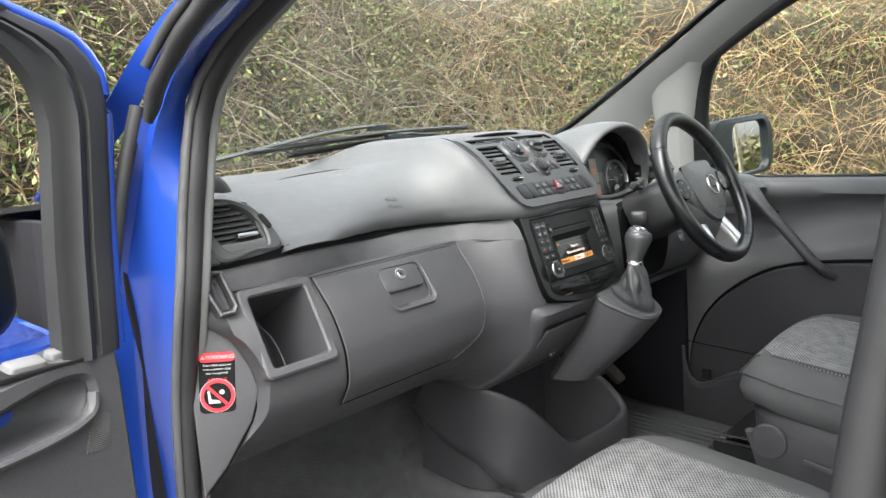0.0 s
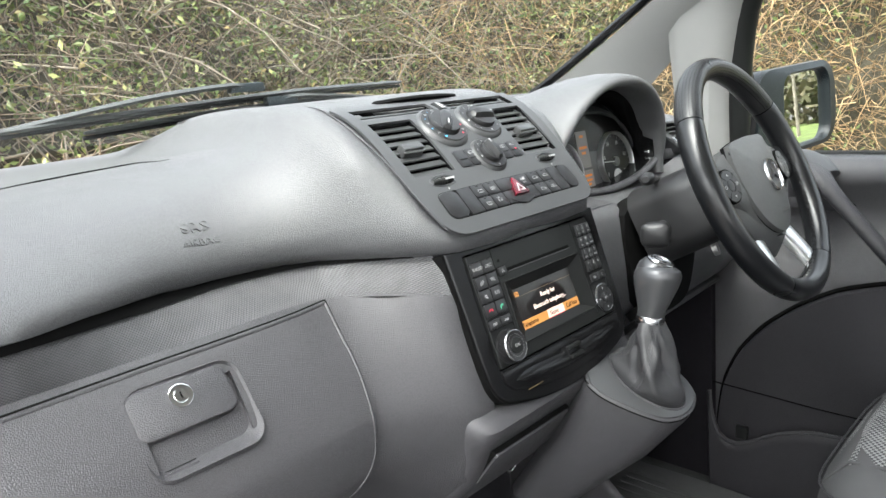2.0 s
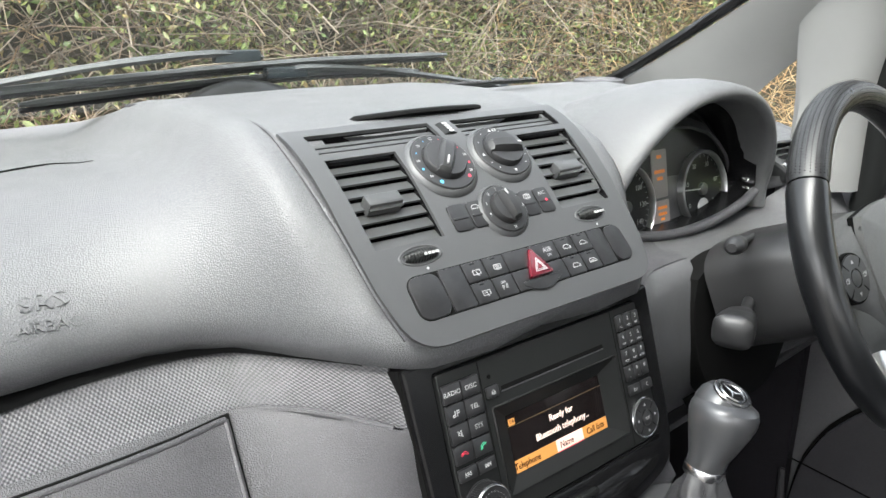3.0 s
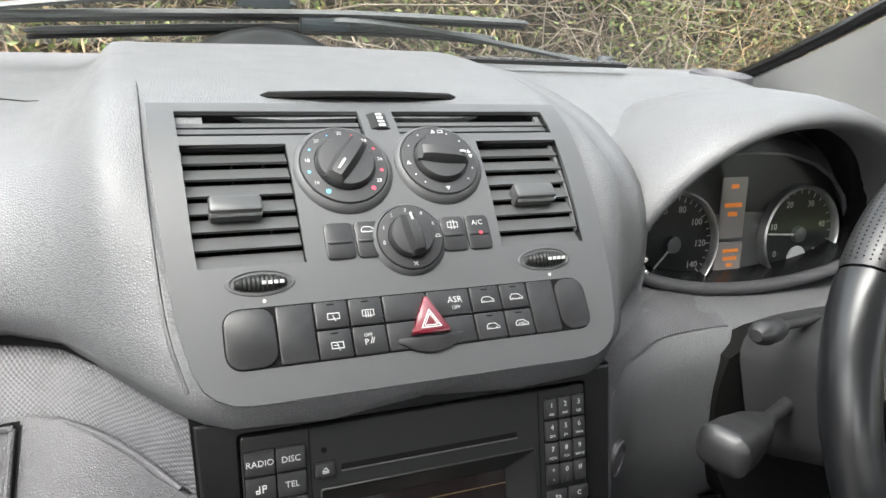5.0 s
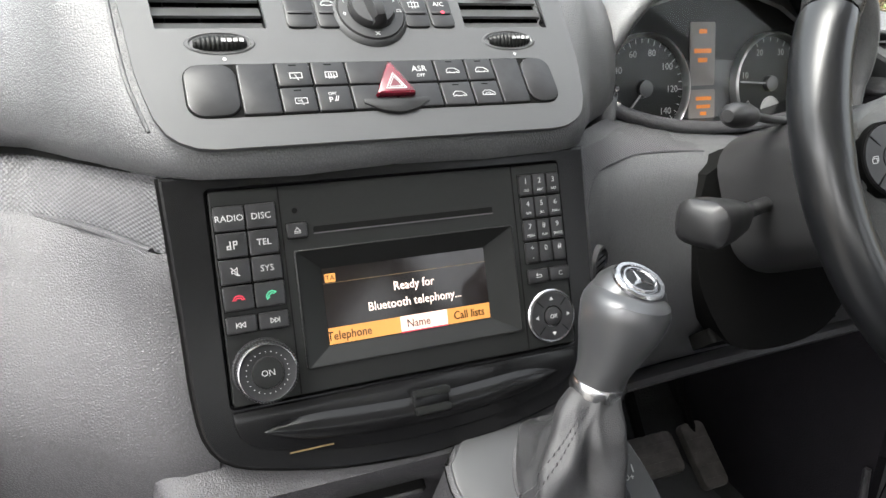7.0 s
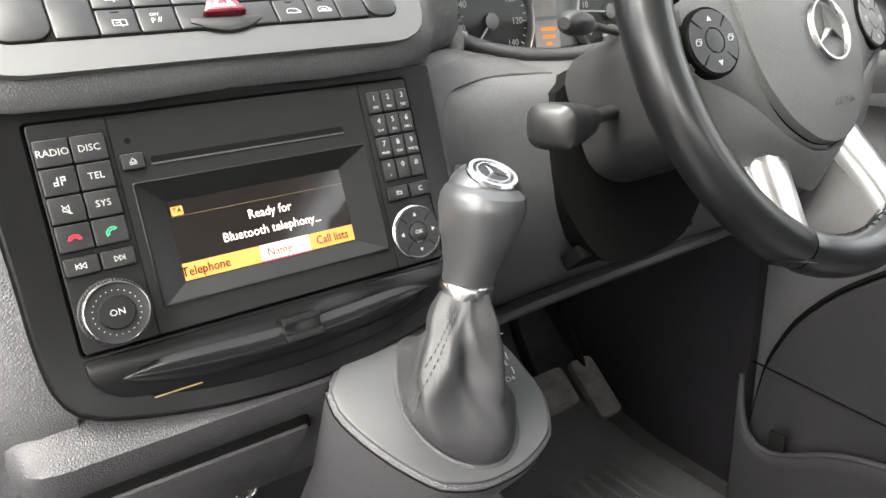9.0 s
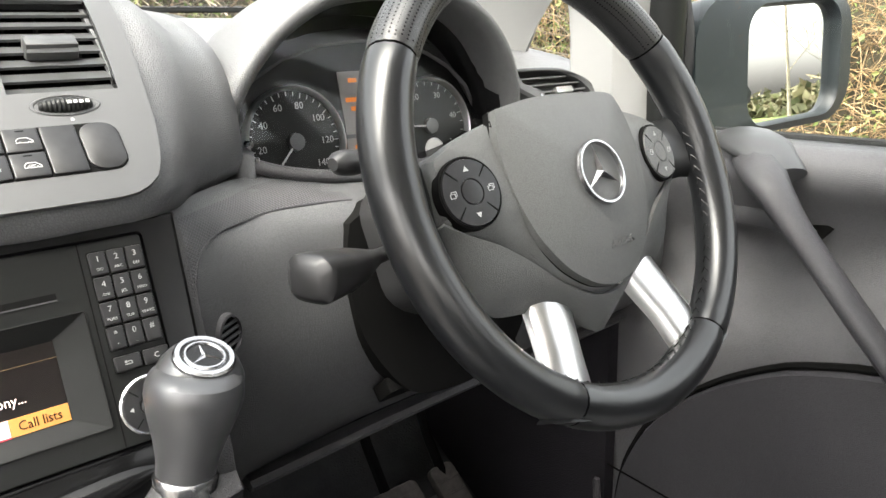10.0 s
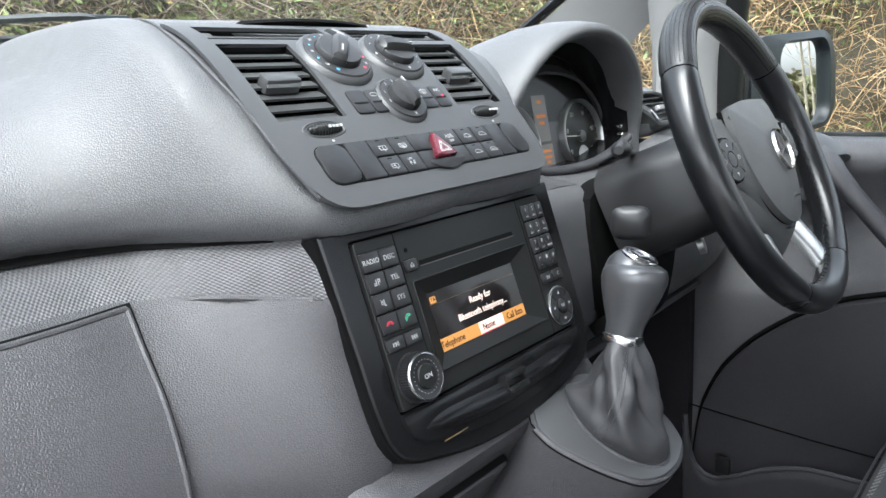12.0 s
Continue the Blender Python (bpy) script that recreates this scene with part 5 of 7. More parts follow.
hump_rows = [[(-.655 + .045 * math.cos(a) * c, .205 + .030 * math.sin(a) * c, 1.333 + .030 * (1 - c ** 4)) for a in np.linspace(0, 2 * math.pi, 25)[:-1]] for c in (1, .95, .85, .6, .3, .02)]
link("defrost_cap", *sheet(hump_rows, closed=True), SATIN, dash, "dark rounded outlet at the dash corner")
link("corner_tweeter", *lathe(pose(.60, .455, 1.352), [(.045, 0), (.042, .012), (.034, .014), (.03, .008)], 28), PANEL, dash)
pad_tree = BVHTree.FromPolygons([tuple(map(float, v)) for v in pv_], pf_)
rim_line = [pad_tree.find_nearest(Vector(p))[0] + Vector((0, 0, .0004)) for p in along([(-.46, .300, 1.341), (-.40, .325, 1.341), (-.32, .360, 1.340), (-.26, .372, 1.341), (-.235, .366, 1.343)], 24)]
link("pad_rim_line", *tube(rim_line, list(np.interp(range(24), [0, 8, 18, 23], [.0003, .0013, .0013, .0003])), 6), DARK, dash)
for tx, sz, lm in (("SRS", .020, pose(-.326, .1395, 1.2935, 47, 0, 0)), ("AIRBAG", .0115, pose(-.326, .1285, 1.2795, 56, 0, 0))):
    ob = lettering(tx, sz, lm, PAD, dash, "embossed_letters")
    for v in ob.data.vertices:
        raised = (lm.inverted() @ v.co).z > 0
        at, n, _, _ = pad_tree.find_nearest(v.co)
        v.co = at + (n if n.z > 0 else -n) * (.0013 if raised else -.001)

# ---- radio ----
radio = thing("car_radio", (0, -.02, 1.06), "black car radio with colour screen, keypad and round knob", "car radio")
bo = [(-.1375, .0665), (.1375, .0665)] + [(p[0], p[1]) for p in along([(.1345, -.02), (.1333, -.060), (.1305, -.080), (.124, -.093), (.113, -.1005), (.095, -.1060), (.05, -.115), (0, -.1185), (-.05, -.115), (-.095, -.1060), (-.113, -.1005), (-.124, -.093), (-.1305, -.080), (-.1333, -.060), (-.1345, -.02)], 48)]
link("surround_seam", *prism(RF, [(x * 1.012, y * 1.012) for x, y in bo], -.02, -.0005), DARK, radio)
link("surround", *holed(RF, bo, rrect(.2285, .1235, .002, .0008, -.0042), -.03, .0035, .0015), BLACK, radio, "black surround with rounded lower corners")
link("face_gap", *prism(RF, rrect(.235, .130, .002, .0008, -.0042), -.012, -.006), DARK, radio)
face = link("face", *holed(RF, rrect(.2272, .1222, .002, .0008, -.0042), rrect(.1420, .0685, .0008, .003, -.0163, n=1), -.008, .0060, .0006), SATIN, radio, "matt black radio face")
FZ = .0060
link("groove", *box(RF @ pose(-.0742, -.004, FZ), -.0004, .0004, -.061, .061, -.001, .0002), DARK, face)
link("groove", *box(RF @ pose(.0785, -.004, FZ), -.0004, .0004, -.061, .061, -.001, .0002), DARK, face)


def rkey(u, v, w, h, parent=radio, name="button"):
    link("gap", *prism(RF @ pose(u, v, FZ), rrect(w + .0010, h + .0010, .0012, n=2), -.001, .0002), DARK, face)
    ob = link(name, *prism(RF @ pose(u, v, FZ), rrect(w, h, .001, n=2), 0, .0024, .0009), KEYPLASTIC, parent)
    return ob, RF @ pose(u, v, FZ + .0024)


for u, v, tx, sz in ((-.1032, .0412, "RADIO", .0052), (-.0855, .0412, "DISC", .0052), (-.0855, .0262, "TEL", .0052), (-.0855, .0112, "SYS", .0052), (-.1032, .0262, "", 0), (-.1032, .0112, "", 0), (-.1032, -.0038, "", 0), (-.0855, -.0038, "", 0)):
    ob, m = rkey(u, v, .0170, .0142)
    if tx:
        lettering(tx, sz, m, WHITE, ob)
    elif v > .02:
        strokes([[(-.001, -.002), (-.001, .002)], [(-.0028, -.002), (-.001, -.002), (-.001, -.0005), (-.0028, -.0005), (-.0028, -.002)], [(.0008, -.002), (.0008, .002), (.0026, .002), (.0026, .0002), (.0008, .0002)]], .0004, m, WHITE, ob)
    elif v > 0:
        strokes([[(-.002, -.0008), (-.0008, -.0008), (.001, -.0022), (.001, .0022), (-.0008, .0008), (-.002, .0008), (-.002, -.0008)], [(-.0022, .0024), (.002, -.0024)]], .0003, m, WHITE, ob)
    else:
        green = u > -.09
        strokes([[(-.0032, -.001), (-.002, .0009), (0, .0014), (.002, .0009), (.0032, -.001), (.0018, -.001), (.0012, .0), (-.0012, .0), (-.0018, -.001), (-.0032, -.001)]], .0004, m @ pose(0, 0, 0, 0, 0, 35 if green else 0), GREENP if green else REDP, ob)
for u, d in ((-.1032, -1), (-.0850, 1)):
    ob, m = rkey(u, -.0190, .0170, .0098)
    strokes([[(d * .003, -.0014), (d * .003, .0014)], [(d * .0005, .0014), (d * .0005, -.0014), (d * .0028, 0), (d * .0005, .0014)], [(d * -.002, .0014), (d * -.002, -.0014), (d * .0003, 0), (d * -.002, .0014)]], .00028, m, WHITE, ob)
ob, m = rkey(-.0658, .0306, .0118, .0088)
strokes([[(-.0018, -.0006), (0, .0016), (.0018, -.0006), (-.0018, -.0006)], [(-.0018, -.0015), (.0018, -.0015)]], .00028, m, WHITE, ob)
link("sensor", *prism(RF @ pose(-.0658, .0422, FZ), disc(.0017, 14), 0, .0004), DARK, face)
link("disc_slot", *prism(RF @ pose(.003, .0302, FZ), rrect(.118, .0036, .0008), -.001, .0003), DARK, face)
link("slot_edge", *prism(RF @ pose(.003, .0279, FZ), rrect(.118, .0008, .0003), 0, .0007), PANEL, face)
# knob
KN = RF @ pose(-.0935, -.0465, FZ)
kn = link("volume_knob", *lathe(KN, [(.0182, 0), (.0182, .0012), (.0172, .0016), (.0170, .011), (.0160, .0122), (.0148, .0118)], 64), KEYPLASTIC, radio, "round volume knob with chrome ring")
link("chrome_ring", *lathe(KN, [(.0171, .0112), (.0169, .0118), (.0164, .0126), (.0158, .0128), (.0154, .0118)], 64, cap=False), RINGMETAL, kn)
link("knob_face", *lathe(KN, [(.0156, .0118), (.0092, .0112), (.0090, .0128), (.0085, .0135), (.004, .0139), (0, .0140)], 48), SATIN, kn)
link("knurl", *join(*[box(KN @ pose(0, 0, 0, 0, 0, k * 6) @ pose(.0171, 0, 0), -.0006, .0006, -.0005, .0005, .002, .0112) for k in range(60)]), KEYPLASTIC, kn)
link("marks", *join(*[prism(KN @ pose(.0118 * math.cos(k * .2618), .0118 * math.sin(k * .2618), .0117), disc(.00035, 6), 0, .0004) for k in range(24)]), DIMWHITE, kn)
lettering("ON", .0050, KN @ pose(0, 0, .0141), WHITE, kn)
# keypad
pads = (("1", "OO"), ("2", "ABC"), ("3", "DEF"), ("4", "GHI"), ("5", "JKL"), ("6", "MNO"), ("7", "PQRS"), ("8", "TUV"), ("9", "WXYZ"), ("*", "+"), ("0", "_"), ("#", ""))
for k, (a, b) in enumerate(pads):
    ob, m = rkey(.0875 + (k % 3) * .0104, .0437 - (k // 3) * .0150, .0097, .0138)
    lettering(a, .0050, m @ pose(0, .0025, 0), WHITE, ob)
    if b:
        lettering(b, .0024, m @ pose(0, -.0035, 0), DIMWHITE, ob)
ob, m = rkey(.0903, -.0170, .0150, .0092)
strokes([[(-.002, -.0008), (.002, -.0008), (.002, .0008), (-.0015, .0008)], [(-.0008, .0016), (-.0018, .0008), (-.0008, 0)]], .00028, m, WHITE, ob)
ob, m = rkey(.1069, -.0170, .0150, .0092)
lettering("C", .0046, m, WHITE, ob)
OKF = RF @ pose(.0975, -.0450, FZ)
okp = link("cursor_pad", *lathe(OKF, [(.0182, 0), (.0182, .0014), (.0172, .0022), (.0165, .0018)], 48), RINGMETAL, radio, "round cursor pad in a chrome ring")
link("pad_face", *lathe(OKF, [(.0166, .0016), (.0160, .0026), (.0072, .0030), (.0068, .0018), (.0064, .0018)], 48), KEYPLASTIC, okp)
link("ok_button", *lathe(OKF, [(.0064, .0014), (.0062, .0034), (.0050, .0040), (0, .0042)], 32), KEYPLASTIC, okp)
lettering("OK", .0040, OKF @ pose(0, 0, .0043), WHITE, okp)
for k in range(4):
    mm = OKF @ pose(0, 0, 0, 0, 0, 90 * k)
    link("arrow", *prism(mm @ pose(0, .0118, .0028), [(-.0014, -.0010), (.0014, -.0010), (0, .0014)], 0, .0002), WHITE, okp)
    link("gap", *box(mm @ pose(0, 0, 0, 0, 0, 45) @ pose(0, .0118, .0022), -.0003, .0003, -.0042, .0042, 0, .0007), DARK, okp)
# screen
fo, fi = rrect(.1415, .0680, .0008, .003, -.0163, n=1), rrect(.1085, .0465, .0006, .0014, -.0171, n=1)
link("screen_bezel_edge", *ringplate(RF, rrect(.1440, .0705, .001, .003, -.0163, n=1), fo, .005, FZ + .0012, .0005), SATIN, radio)
link("screen_bezel", *sheet([on(RF, [(x, y, FZ + .0012) for x, y in fo]), on(RF, [(x, y, FZ - .0065) for x, y in fi])], closed=True), SATIN, radio, "sloping screen frame", sharp=20)
SZ = RF @ pose(.0014, -.0171, FZ - .0062)
scr = link("screen", *prism(SZ, rrect(.1085, .0465, .0006, n=1), -.003, 0), INK, radio, "lit colour screen with amber key bar")
link("frame_floor", *prism(RF @ pose(.0014, -.0171, FZ - .0068), rrect(.142, .068, .001, n=1), -.002, 0), DARK, radio)
link("header_line", *box(SZ @ pose(0, .0140, .0001), -.0542, .0542, -.00012, .00012, 0, .0002), AMBERPRINT, scr)
link("symbol_box", *prism(SZ @ pose(-.0495, .0172, .0001), rrect(.0066, .0052, .0006), 0, .0002), AMBER, scr)
lettering("TA", .0042, SZ @ pose(-.0495, .0172, .0004), INK, scr)
lettering("Ready for", .0078, SZ @ pose(.0035, .0065, .0003), GLOWTXT, scr, wide=.9)
lettering("Bluetooth telephony...", .0078, SZ @ pose(.0035, -.0040, .0003), GLOWTXT, scr, wide=.9)
for a, b, tx, mt in ((-.0541, -.0083, "Telephone", AMBER), (-.0081, .0238, "Name", PALE), (.0240, .0541, "Call lists", AMBER)):
    link("key_bar", *box(SZ @ pose(0, -.0178, .0001), a, b, -.0052, .0048, 0, .0002), mt, scr)
    lettering(tx, .0076, SZ @ pose((a + b) / 2 - (.010 if tx == "Telephone" else .004 if tx == "Name" else 0), -.0182, .0005), INK, scr, wide=.86)
link("key_line", *box(SZ @ pose(0, -.0229, .0003), -.0081, .0238, -.0004, .0004, 0, .0002), REDP, scr)
# tray below the radio
tr = [(-.114, -.0685), (.114, -.0685)] + [(p[0], p[1]) for p in along([(.1138, -.076), (.111, -.084), (.102, -.0915), (.085, -.0965), (.05, -.103), (0, -.106), (-.05, -.103), (-.085, -.0965), (-.102, -.0915), (-.111, -.084), (-.1138, -.076)], 36)]
tray = link("tray_lid", *prism(RF, tr, 0, .0065, .002), BLACK, radio, "glossy black tray lid with a finger catch")
trow = []
for t in np.linspace(-1, 1, 25):
    x = t * .098
    drop = -.0905 + .008 * t * t
    s = max(.02, 1 - abs(t) ** 6)
    trow.append(on(RF, [(x, drop + .0105 * s, .0066), (x, drop + .007 * s, .0066 + .0035 * s), (x, drop + .002 * s, .0066 + .0065 * s), (x, drop - .004 * s, .0066 + .004 * s), (x, drop - .007 * s, .0066)]))
link("tray_bulge", *sheet(trow), BLACK, tray, sharp=60)
CT = RF @ pose(.004, -.0820, .0066)
catch = link("catch", *box(CT, -.012, .012, -.0085, .0065, -.002, .0050, .0012), BLACK, tray, "small black catch")
link("upper_ridge", *box(CT @ pose(0, .0045, .004), -.0118, .0118, -.0022, .0022, 0, .0045, .001), SATIN, catch)
link("lower_ridge", *box(CT @ pose(0, -.0060, .004), -.0118, .0118, -.0022, .0022, 0, .0050, .001), SATIN, catch)
link("fill_line", *box(RF @ pose(-.072, -.0975, .0067), -.013, .013, -.0004, .0004, 0, .0003), AMBERPRINT, tray)

# ---- driver's side of the dashboard ----
KN0 = [(.145, [(.031, 1.230), (.013, 1.212), (.003, 1.185), (-.004, 1.150), (-.006, 1.10), (.006, 1.05), (.045, .995), (.095, .955), (.14, .945)]),
       (.19, [(.066, 1.232), (.048, 1.214), (.036, 1.190), (.030, 1.152), (.028, 1.10), (.040, 1.05), (.068, .995), (.098, .960), (.14, .950)]),
       (.25, [(.125, 1.225), (.085, 1.214), (.052, 1.195), (.042, 1.155), (.038, 1.10), (.048, 1.05), (.072, 1.0), (.100, .968), (.14, .956)]),
       (.33, [(.140, 1.208), (.095, 1.204), (.060, 1.190), (.048, 1.155), (.044, 1.10), (.052, 1.05), (.074, 1.004), (.104, .972), (.14, .96)]),
       (.56, [(.140, 1.208), (.095, 1.204), (.060, 1.190), (.048, 1.155), (.044, 1.10), (.052, 1.05), (.074, 1.004), (.104, .972), (.14, .96)]),
       (.62, [(.120, 1.235), (.090, 1.215), (.060, 1.190), (.034, 1.155), (.024, 1.10), (.032, 1.05), (.066, 1.004), (.106, .972), (.14, .96)]),
       (.76, [(.125, 1.235), (.105, 1.215), (.085, 1.190), (.060, 1.155), (.050, 1.10), (.052, 1.05), (.076, 1.004), (.11, .972), (.14, .96)])]
kx = [.145, .155, .17, .19, .22, .25, .29, .33, .40, .48, .56, .59, .62, .68, .76]
link("driver_panel", *sheet([[(x, *p) for p in along(r, 24)] for x, r in zip(kx, spread(KN0, kx))]), PAD, dash, "grained lower panel on the driver's side", thick=0.003, sharp=50)


def panel_at(x, z):
    """A point on the driver's panel at x and height z."""
    c = along(spread(KN0, [x])[0], 40)
    return Vector((x, float(np.interp(-z, -c[:, 1], c[:, 0])), z))


edge_xz = along([(.147, 1.160), (.1485, 1.182), (.157, 1.197), (.175, 1.2035), (.21, 1.206), (.26, 1.2055), (.32, 1.200)], 30)[:, :2]
link("panel_crease", *tube([panel_at(x, z) + Vector((0, -.0004, 0)) for x, z in edge_xz], .0013, 6), PANEL, dash)
link("driver_trim_strip", *sheet([[panel_at(x, z + (1.222 - .05 * max(0, x - .22) - z) * q) + Vector((0, -.0012, .0006)) for x, z in edge_xz] for q in (0, .25, .5, .75, 1)]), STRIP, dash, "grey trim strip with a fine diamond pattern")
AH = pose(.171, .012, 1.136, 88, 0, 36)
ah = link("side_grille", *lathe(AH, [(.016, -.004), (.0155, .0015), (.0135, .002), (.013, -.003)], 28), PANEL, dash, "small round slotted grille")
link("cavity", *prism(AH, disc(.0132, 24), -.002, -.0005), DARK, ah)
for k in range(4):
    link("slat", *box(AH @ pose(0, -.0075 + k * .005, .0, 30), -.0125, .0125, -.0008, .0008, -.002, .001), PANEL, ah)
link("lower_lip", *tube(along([(.20, .086, .966), (.36, .088, .972), (.55, .090, .975), (.74, .10, .972)], 20), .012, 8, flat=.6), PANEL, dash)
# black band on the panel in place of a shaded recess
link("coin_slot", *prism(pose(.40, .045, 1.025, 140), rrect(.16, .035, .006), -.01, .004), DARK, dash)
# side vent by the driver's door
SV = pose(.601, .112, 1.2435, 60)
so, si = [(x, y * .6) for x, y in vo], [(x, y * .6) for x, y in vi]
sv2 = link("side_vent", *ringplate(SV, so, si, -.03, .008, .003, deep=-.03), FASCIA, dash, "rounded grey side air vent")
link("cavity", *prism(SV, si, -.032, -.028), DARK, sv2)
for k in range(5):
    y = .0145 + k * .0088
    xl = float(np.interp(y, [.010, .021, .033, .045, .056], [.030, .020, .010, -.012, -.014]))
    xr = float(np.interp(y, [.010, .026, .044, .0535], [.0915, .0925, .078, .051]))
    link("slat", *box(SV @ pose((xl + xr) / 2, y, -.003, -78), -(xr - xl) / 2, (xr - xl) / 2, -.007, .007, -.0009, .0009), SLAT, sv2)
link("tab", *box(SV @ pose(.046, .030, .004), -.014, .014, -.004, .004, -.006, .005, .0015), SILVER, sv2)
link("thumb_wheel", *prism(SV @ pose(.006, .018, .006, 0, 0, 25), rrect(.006, .020, .003), 0, .005, .002), RINGMETAL, sv2)

# ---- instrument cluster ----
cluster = thing("instrument_cluster", (.415, .13, 1.21), "instrument cluster with two chrome-ringed dials under a hood", "instrument cluster")


def arch(k, y, top, bottom, n=40):
    """A closed outline: hood arch above, shallow bow below."""
    pts = []
    for t in np.linspace(-1, 1, n):
        s = abs(t)
        pts.append((cx + t * half * k, y(1 - s), bottom[0] + (top - bottom[0]) * (1 - s**2.2) ** .55 if s < 1 else bottom[0]))
    for t in np.linspace(1, -1, n)[1:-1]:
        pts.append((cx + t * half * k, y(0) + .0, bottom[0] - bottom[1] * (1 - t * t) ** .7))
    return pts


r0 = arch(.995, lambda q: .130 - .025 * q, 1.372, (1.245, .036))
r1 = arch(.985, lambda q: .138 - .015 * q, 1.370, (1.245, .036))
r2 = arch(.93, lambda q: .176, 1.358, (1.245, .032))
link("surround", *sheet([r0, r1, r2], closed=True), BLACK, cluster, "black inside of the hood", sharp=60)
link("lower_edge", *tube([(x, y - .004, z) for x, y, z in r0[40:] + r0[:1]], .0065, 8), PANEL, cluster, sharp=60)
CF = pose(cx, .175, 1.270, 80)
cl_out = [(x - cx, z - 1.270) for x, y, z in arch(.945, lambda q: .165, 1.360, (1.245, .034))]
board = link("dial_board", *prism(CF, cl_out, -.004, 0), SATIN, cluster, "dark dial plate")
link("lower_band", *prism(CF, [tuple(p) for p in along([(-.12, -.020), (-.10, -.050), (-.06, -.0615), (0, -.064), (.06, -.0615), (.10, -.050), (.12, -.020), (.05, -.004), (-.05, -.004), (-.12, -.020)], 40)[:-1]], 0, .0006), GUNMETAL, board)


def gauge(u, v, r, numbers, a0, a1, needle, name):
    m = CF @ pose(u, v, .001)
    d = link(name, *lathe(m, [(r * 1.06, 0), (r * 1.05, .009), (r * 1.01, .0105), (r * .985, .009), (r * .97, .002)], 56, cap=False), SILVER, cluster, "dial in a chrome ring")
    link("face", *prism(m, disc(r * .98, 48), 0, .002), SATIN, d)
    link("hub", *lathe(m, [(r * .17, .002), (r * .16, .007), (0, .008)], 28), GUNMETAL, d)
    for k, tx in enumerate(numbers):
        a = radians(a0 + (a1 - a0) * k / (len(numbers) - 1))
        lettering(tx, r * .19, m @ pose(r * .70 * math.cos(a), r * .70 * math.sin(a), .0023), WHITE, d)
    tick = []
    for k in range(4 * (len(numbers) - 1) + 1):
        a = a0 + (a1 - a0) * k / (4 * (len(numbers) - 1))
        tick.append(box(m @ pose(0, 0, 0, 0, 0, a) @ pose(r * .90, 0, .0021), -r * (.06 if k % 4 == 0 else .03), r * .05, -.0004, .0004, 0, .0002))
    link("ticks", *join(*tick), DIMWHITE, d)
    link("needle", *box(m @ pose(0, 0, .0055, 0, 0, needle), 0, r * .86, -.0008, .0008, -.0005, .0005), WHITE, d)
    return d, m


sp, ms = gauge(-.078, -.028, .050, ["0", "20", "40", "60", "80", "100", "120", "140"], 225, -40, 226, "speed_dial")
lettering("mph", .005, ms @ pose(-.022, -.030, .0023), DIMWHITE, sp)
rv, mr = gauge(.086, -.028, .050, ["0", "10", "20", "30", "40", "50"], 215, -35, 176, "rev_dial")
fu = link("fuel_dial", *lathe(mr @ pose(.002, -.026, .002), [(.013, 0), (.013, .001), (.0122, .0016), (.0118, .001)], 32), DIMWHITE, rv)
link("needle", *box(mr @ pose(.002, -.026, .003, 0, 0, -50), 0, .010, -.0005, .0005, 0, .0005), WHITE, fu)
link("ticks", *join(*[box(mr @ pose(.002, -.026, .0022, 0, 0, a) @ pose(.0095, 0, 0), -.0015, .0015, -.0005, .0005, 0, .0003) for a in (30, 60, 90, 120, 150)]), WHITE, fu)
AMB2 = material("amber segment display", (0.6, 0.2, 0.03), 0.5, vary=0, emit=(1.0, 0.24, 0.02, 0.045))
LCD = material("grey display glass", (0.22, 0.20, 0.195), 0.4, vary=0.1)
dp = link("display", *prism(CF @ pose(-.004, .004, .001), rrect(.032, .062, .002), 0, .0012), LCD, cluster, "grey trip display with amber segments")
dp2 = link("display", *prism(CF @ pose(-.004, -.046, .001), rrect(.034, .030, .002), 0, .0012), LCD, cluster, "grey trip display with amber segments")
for y, w, q in ((.022, .010, dp), (.003, .022, dp), (-.006, .012, dp)):
    link("segment_bar", *box(CF @ pose(-.004, .004 + y, .0023), -w / 2, w / 2, -.0022, .0022, 0, .0002), AMB2, q)
for y, w in ((.006, .02), (-.002, .018), (-.009, .008)):
    link("segment_bar", *box(CF @ pose(-.002, -.046 + y, .0023), -w / 2, w / 2, -.0018, .0018, 0, .0002), AMB2, dp2)
cov = link("cover", *sheet([[CF @ Vector((x * s * 1.02, -.028 + (y + .028) * s * 1.02, .020 + .006 * (1 - s))) for x, y in cl_out] for s in (1, .6, .02)], closed=True), COVER, cluster, "clear dial cover")
cov.visible_shadow = False
for px, py, pz in ((.251, .128, 1.252), (.256, .130, 1.238), (.547, .144, 1.252), (.545, .142, 1.240)):
    link("stud", *lathe(pose(px, py, pz, 90), [(.003, 0), (.003, .008), (.0022, .009), (0, .0092)], 12), CHROME, cluster)

# ---- steering column and stalks ----
column = thing("steering_column", (.406, .05, 1.13), "dark grey steering column cowl with control stalks", "steering column")
crow = []
for z, w, h, dy in ((-.160, .090, .062, -.006), (-.10, .088, .060, -.006), (-.06, .084, .058, -.006), (-.040, .074, .054, -.006), (-.028, .058, .048, -.004), (-.018, .045, .042, 0)):
    crow.append(on(WF, [(x * w, y * h + dy, z) for x, y in rrect(2, 2, .55, n=6)]))
link("cowl", *sheet(crow, closed=True), STALK, column, "dark grey plastic cowl")
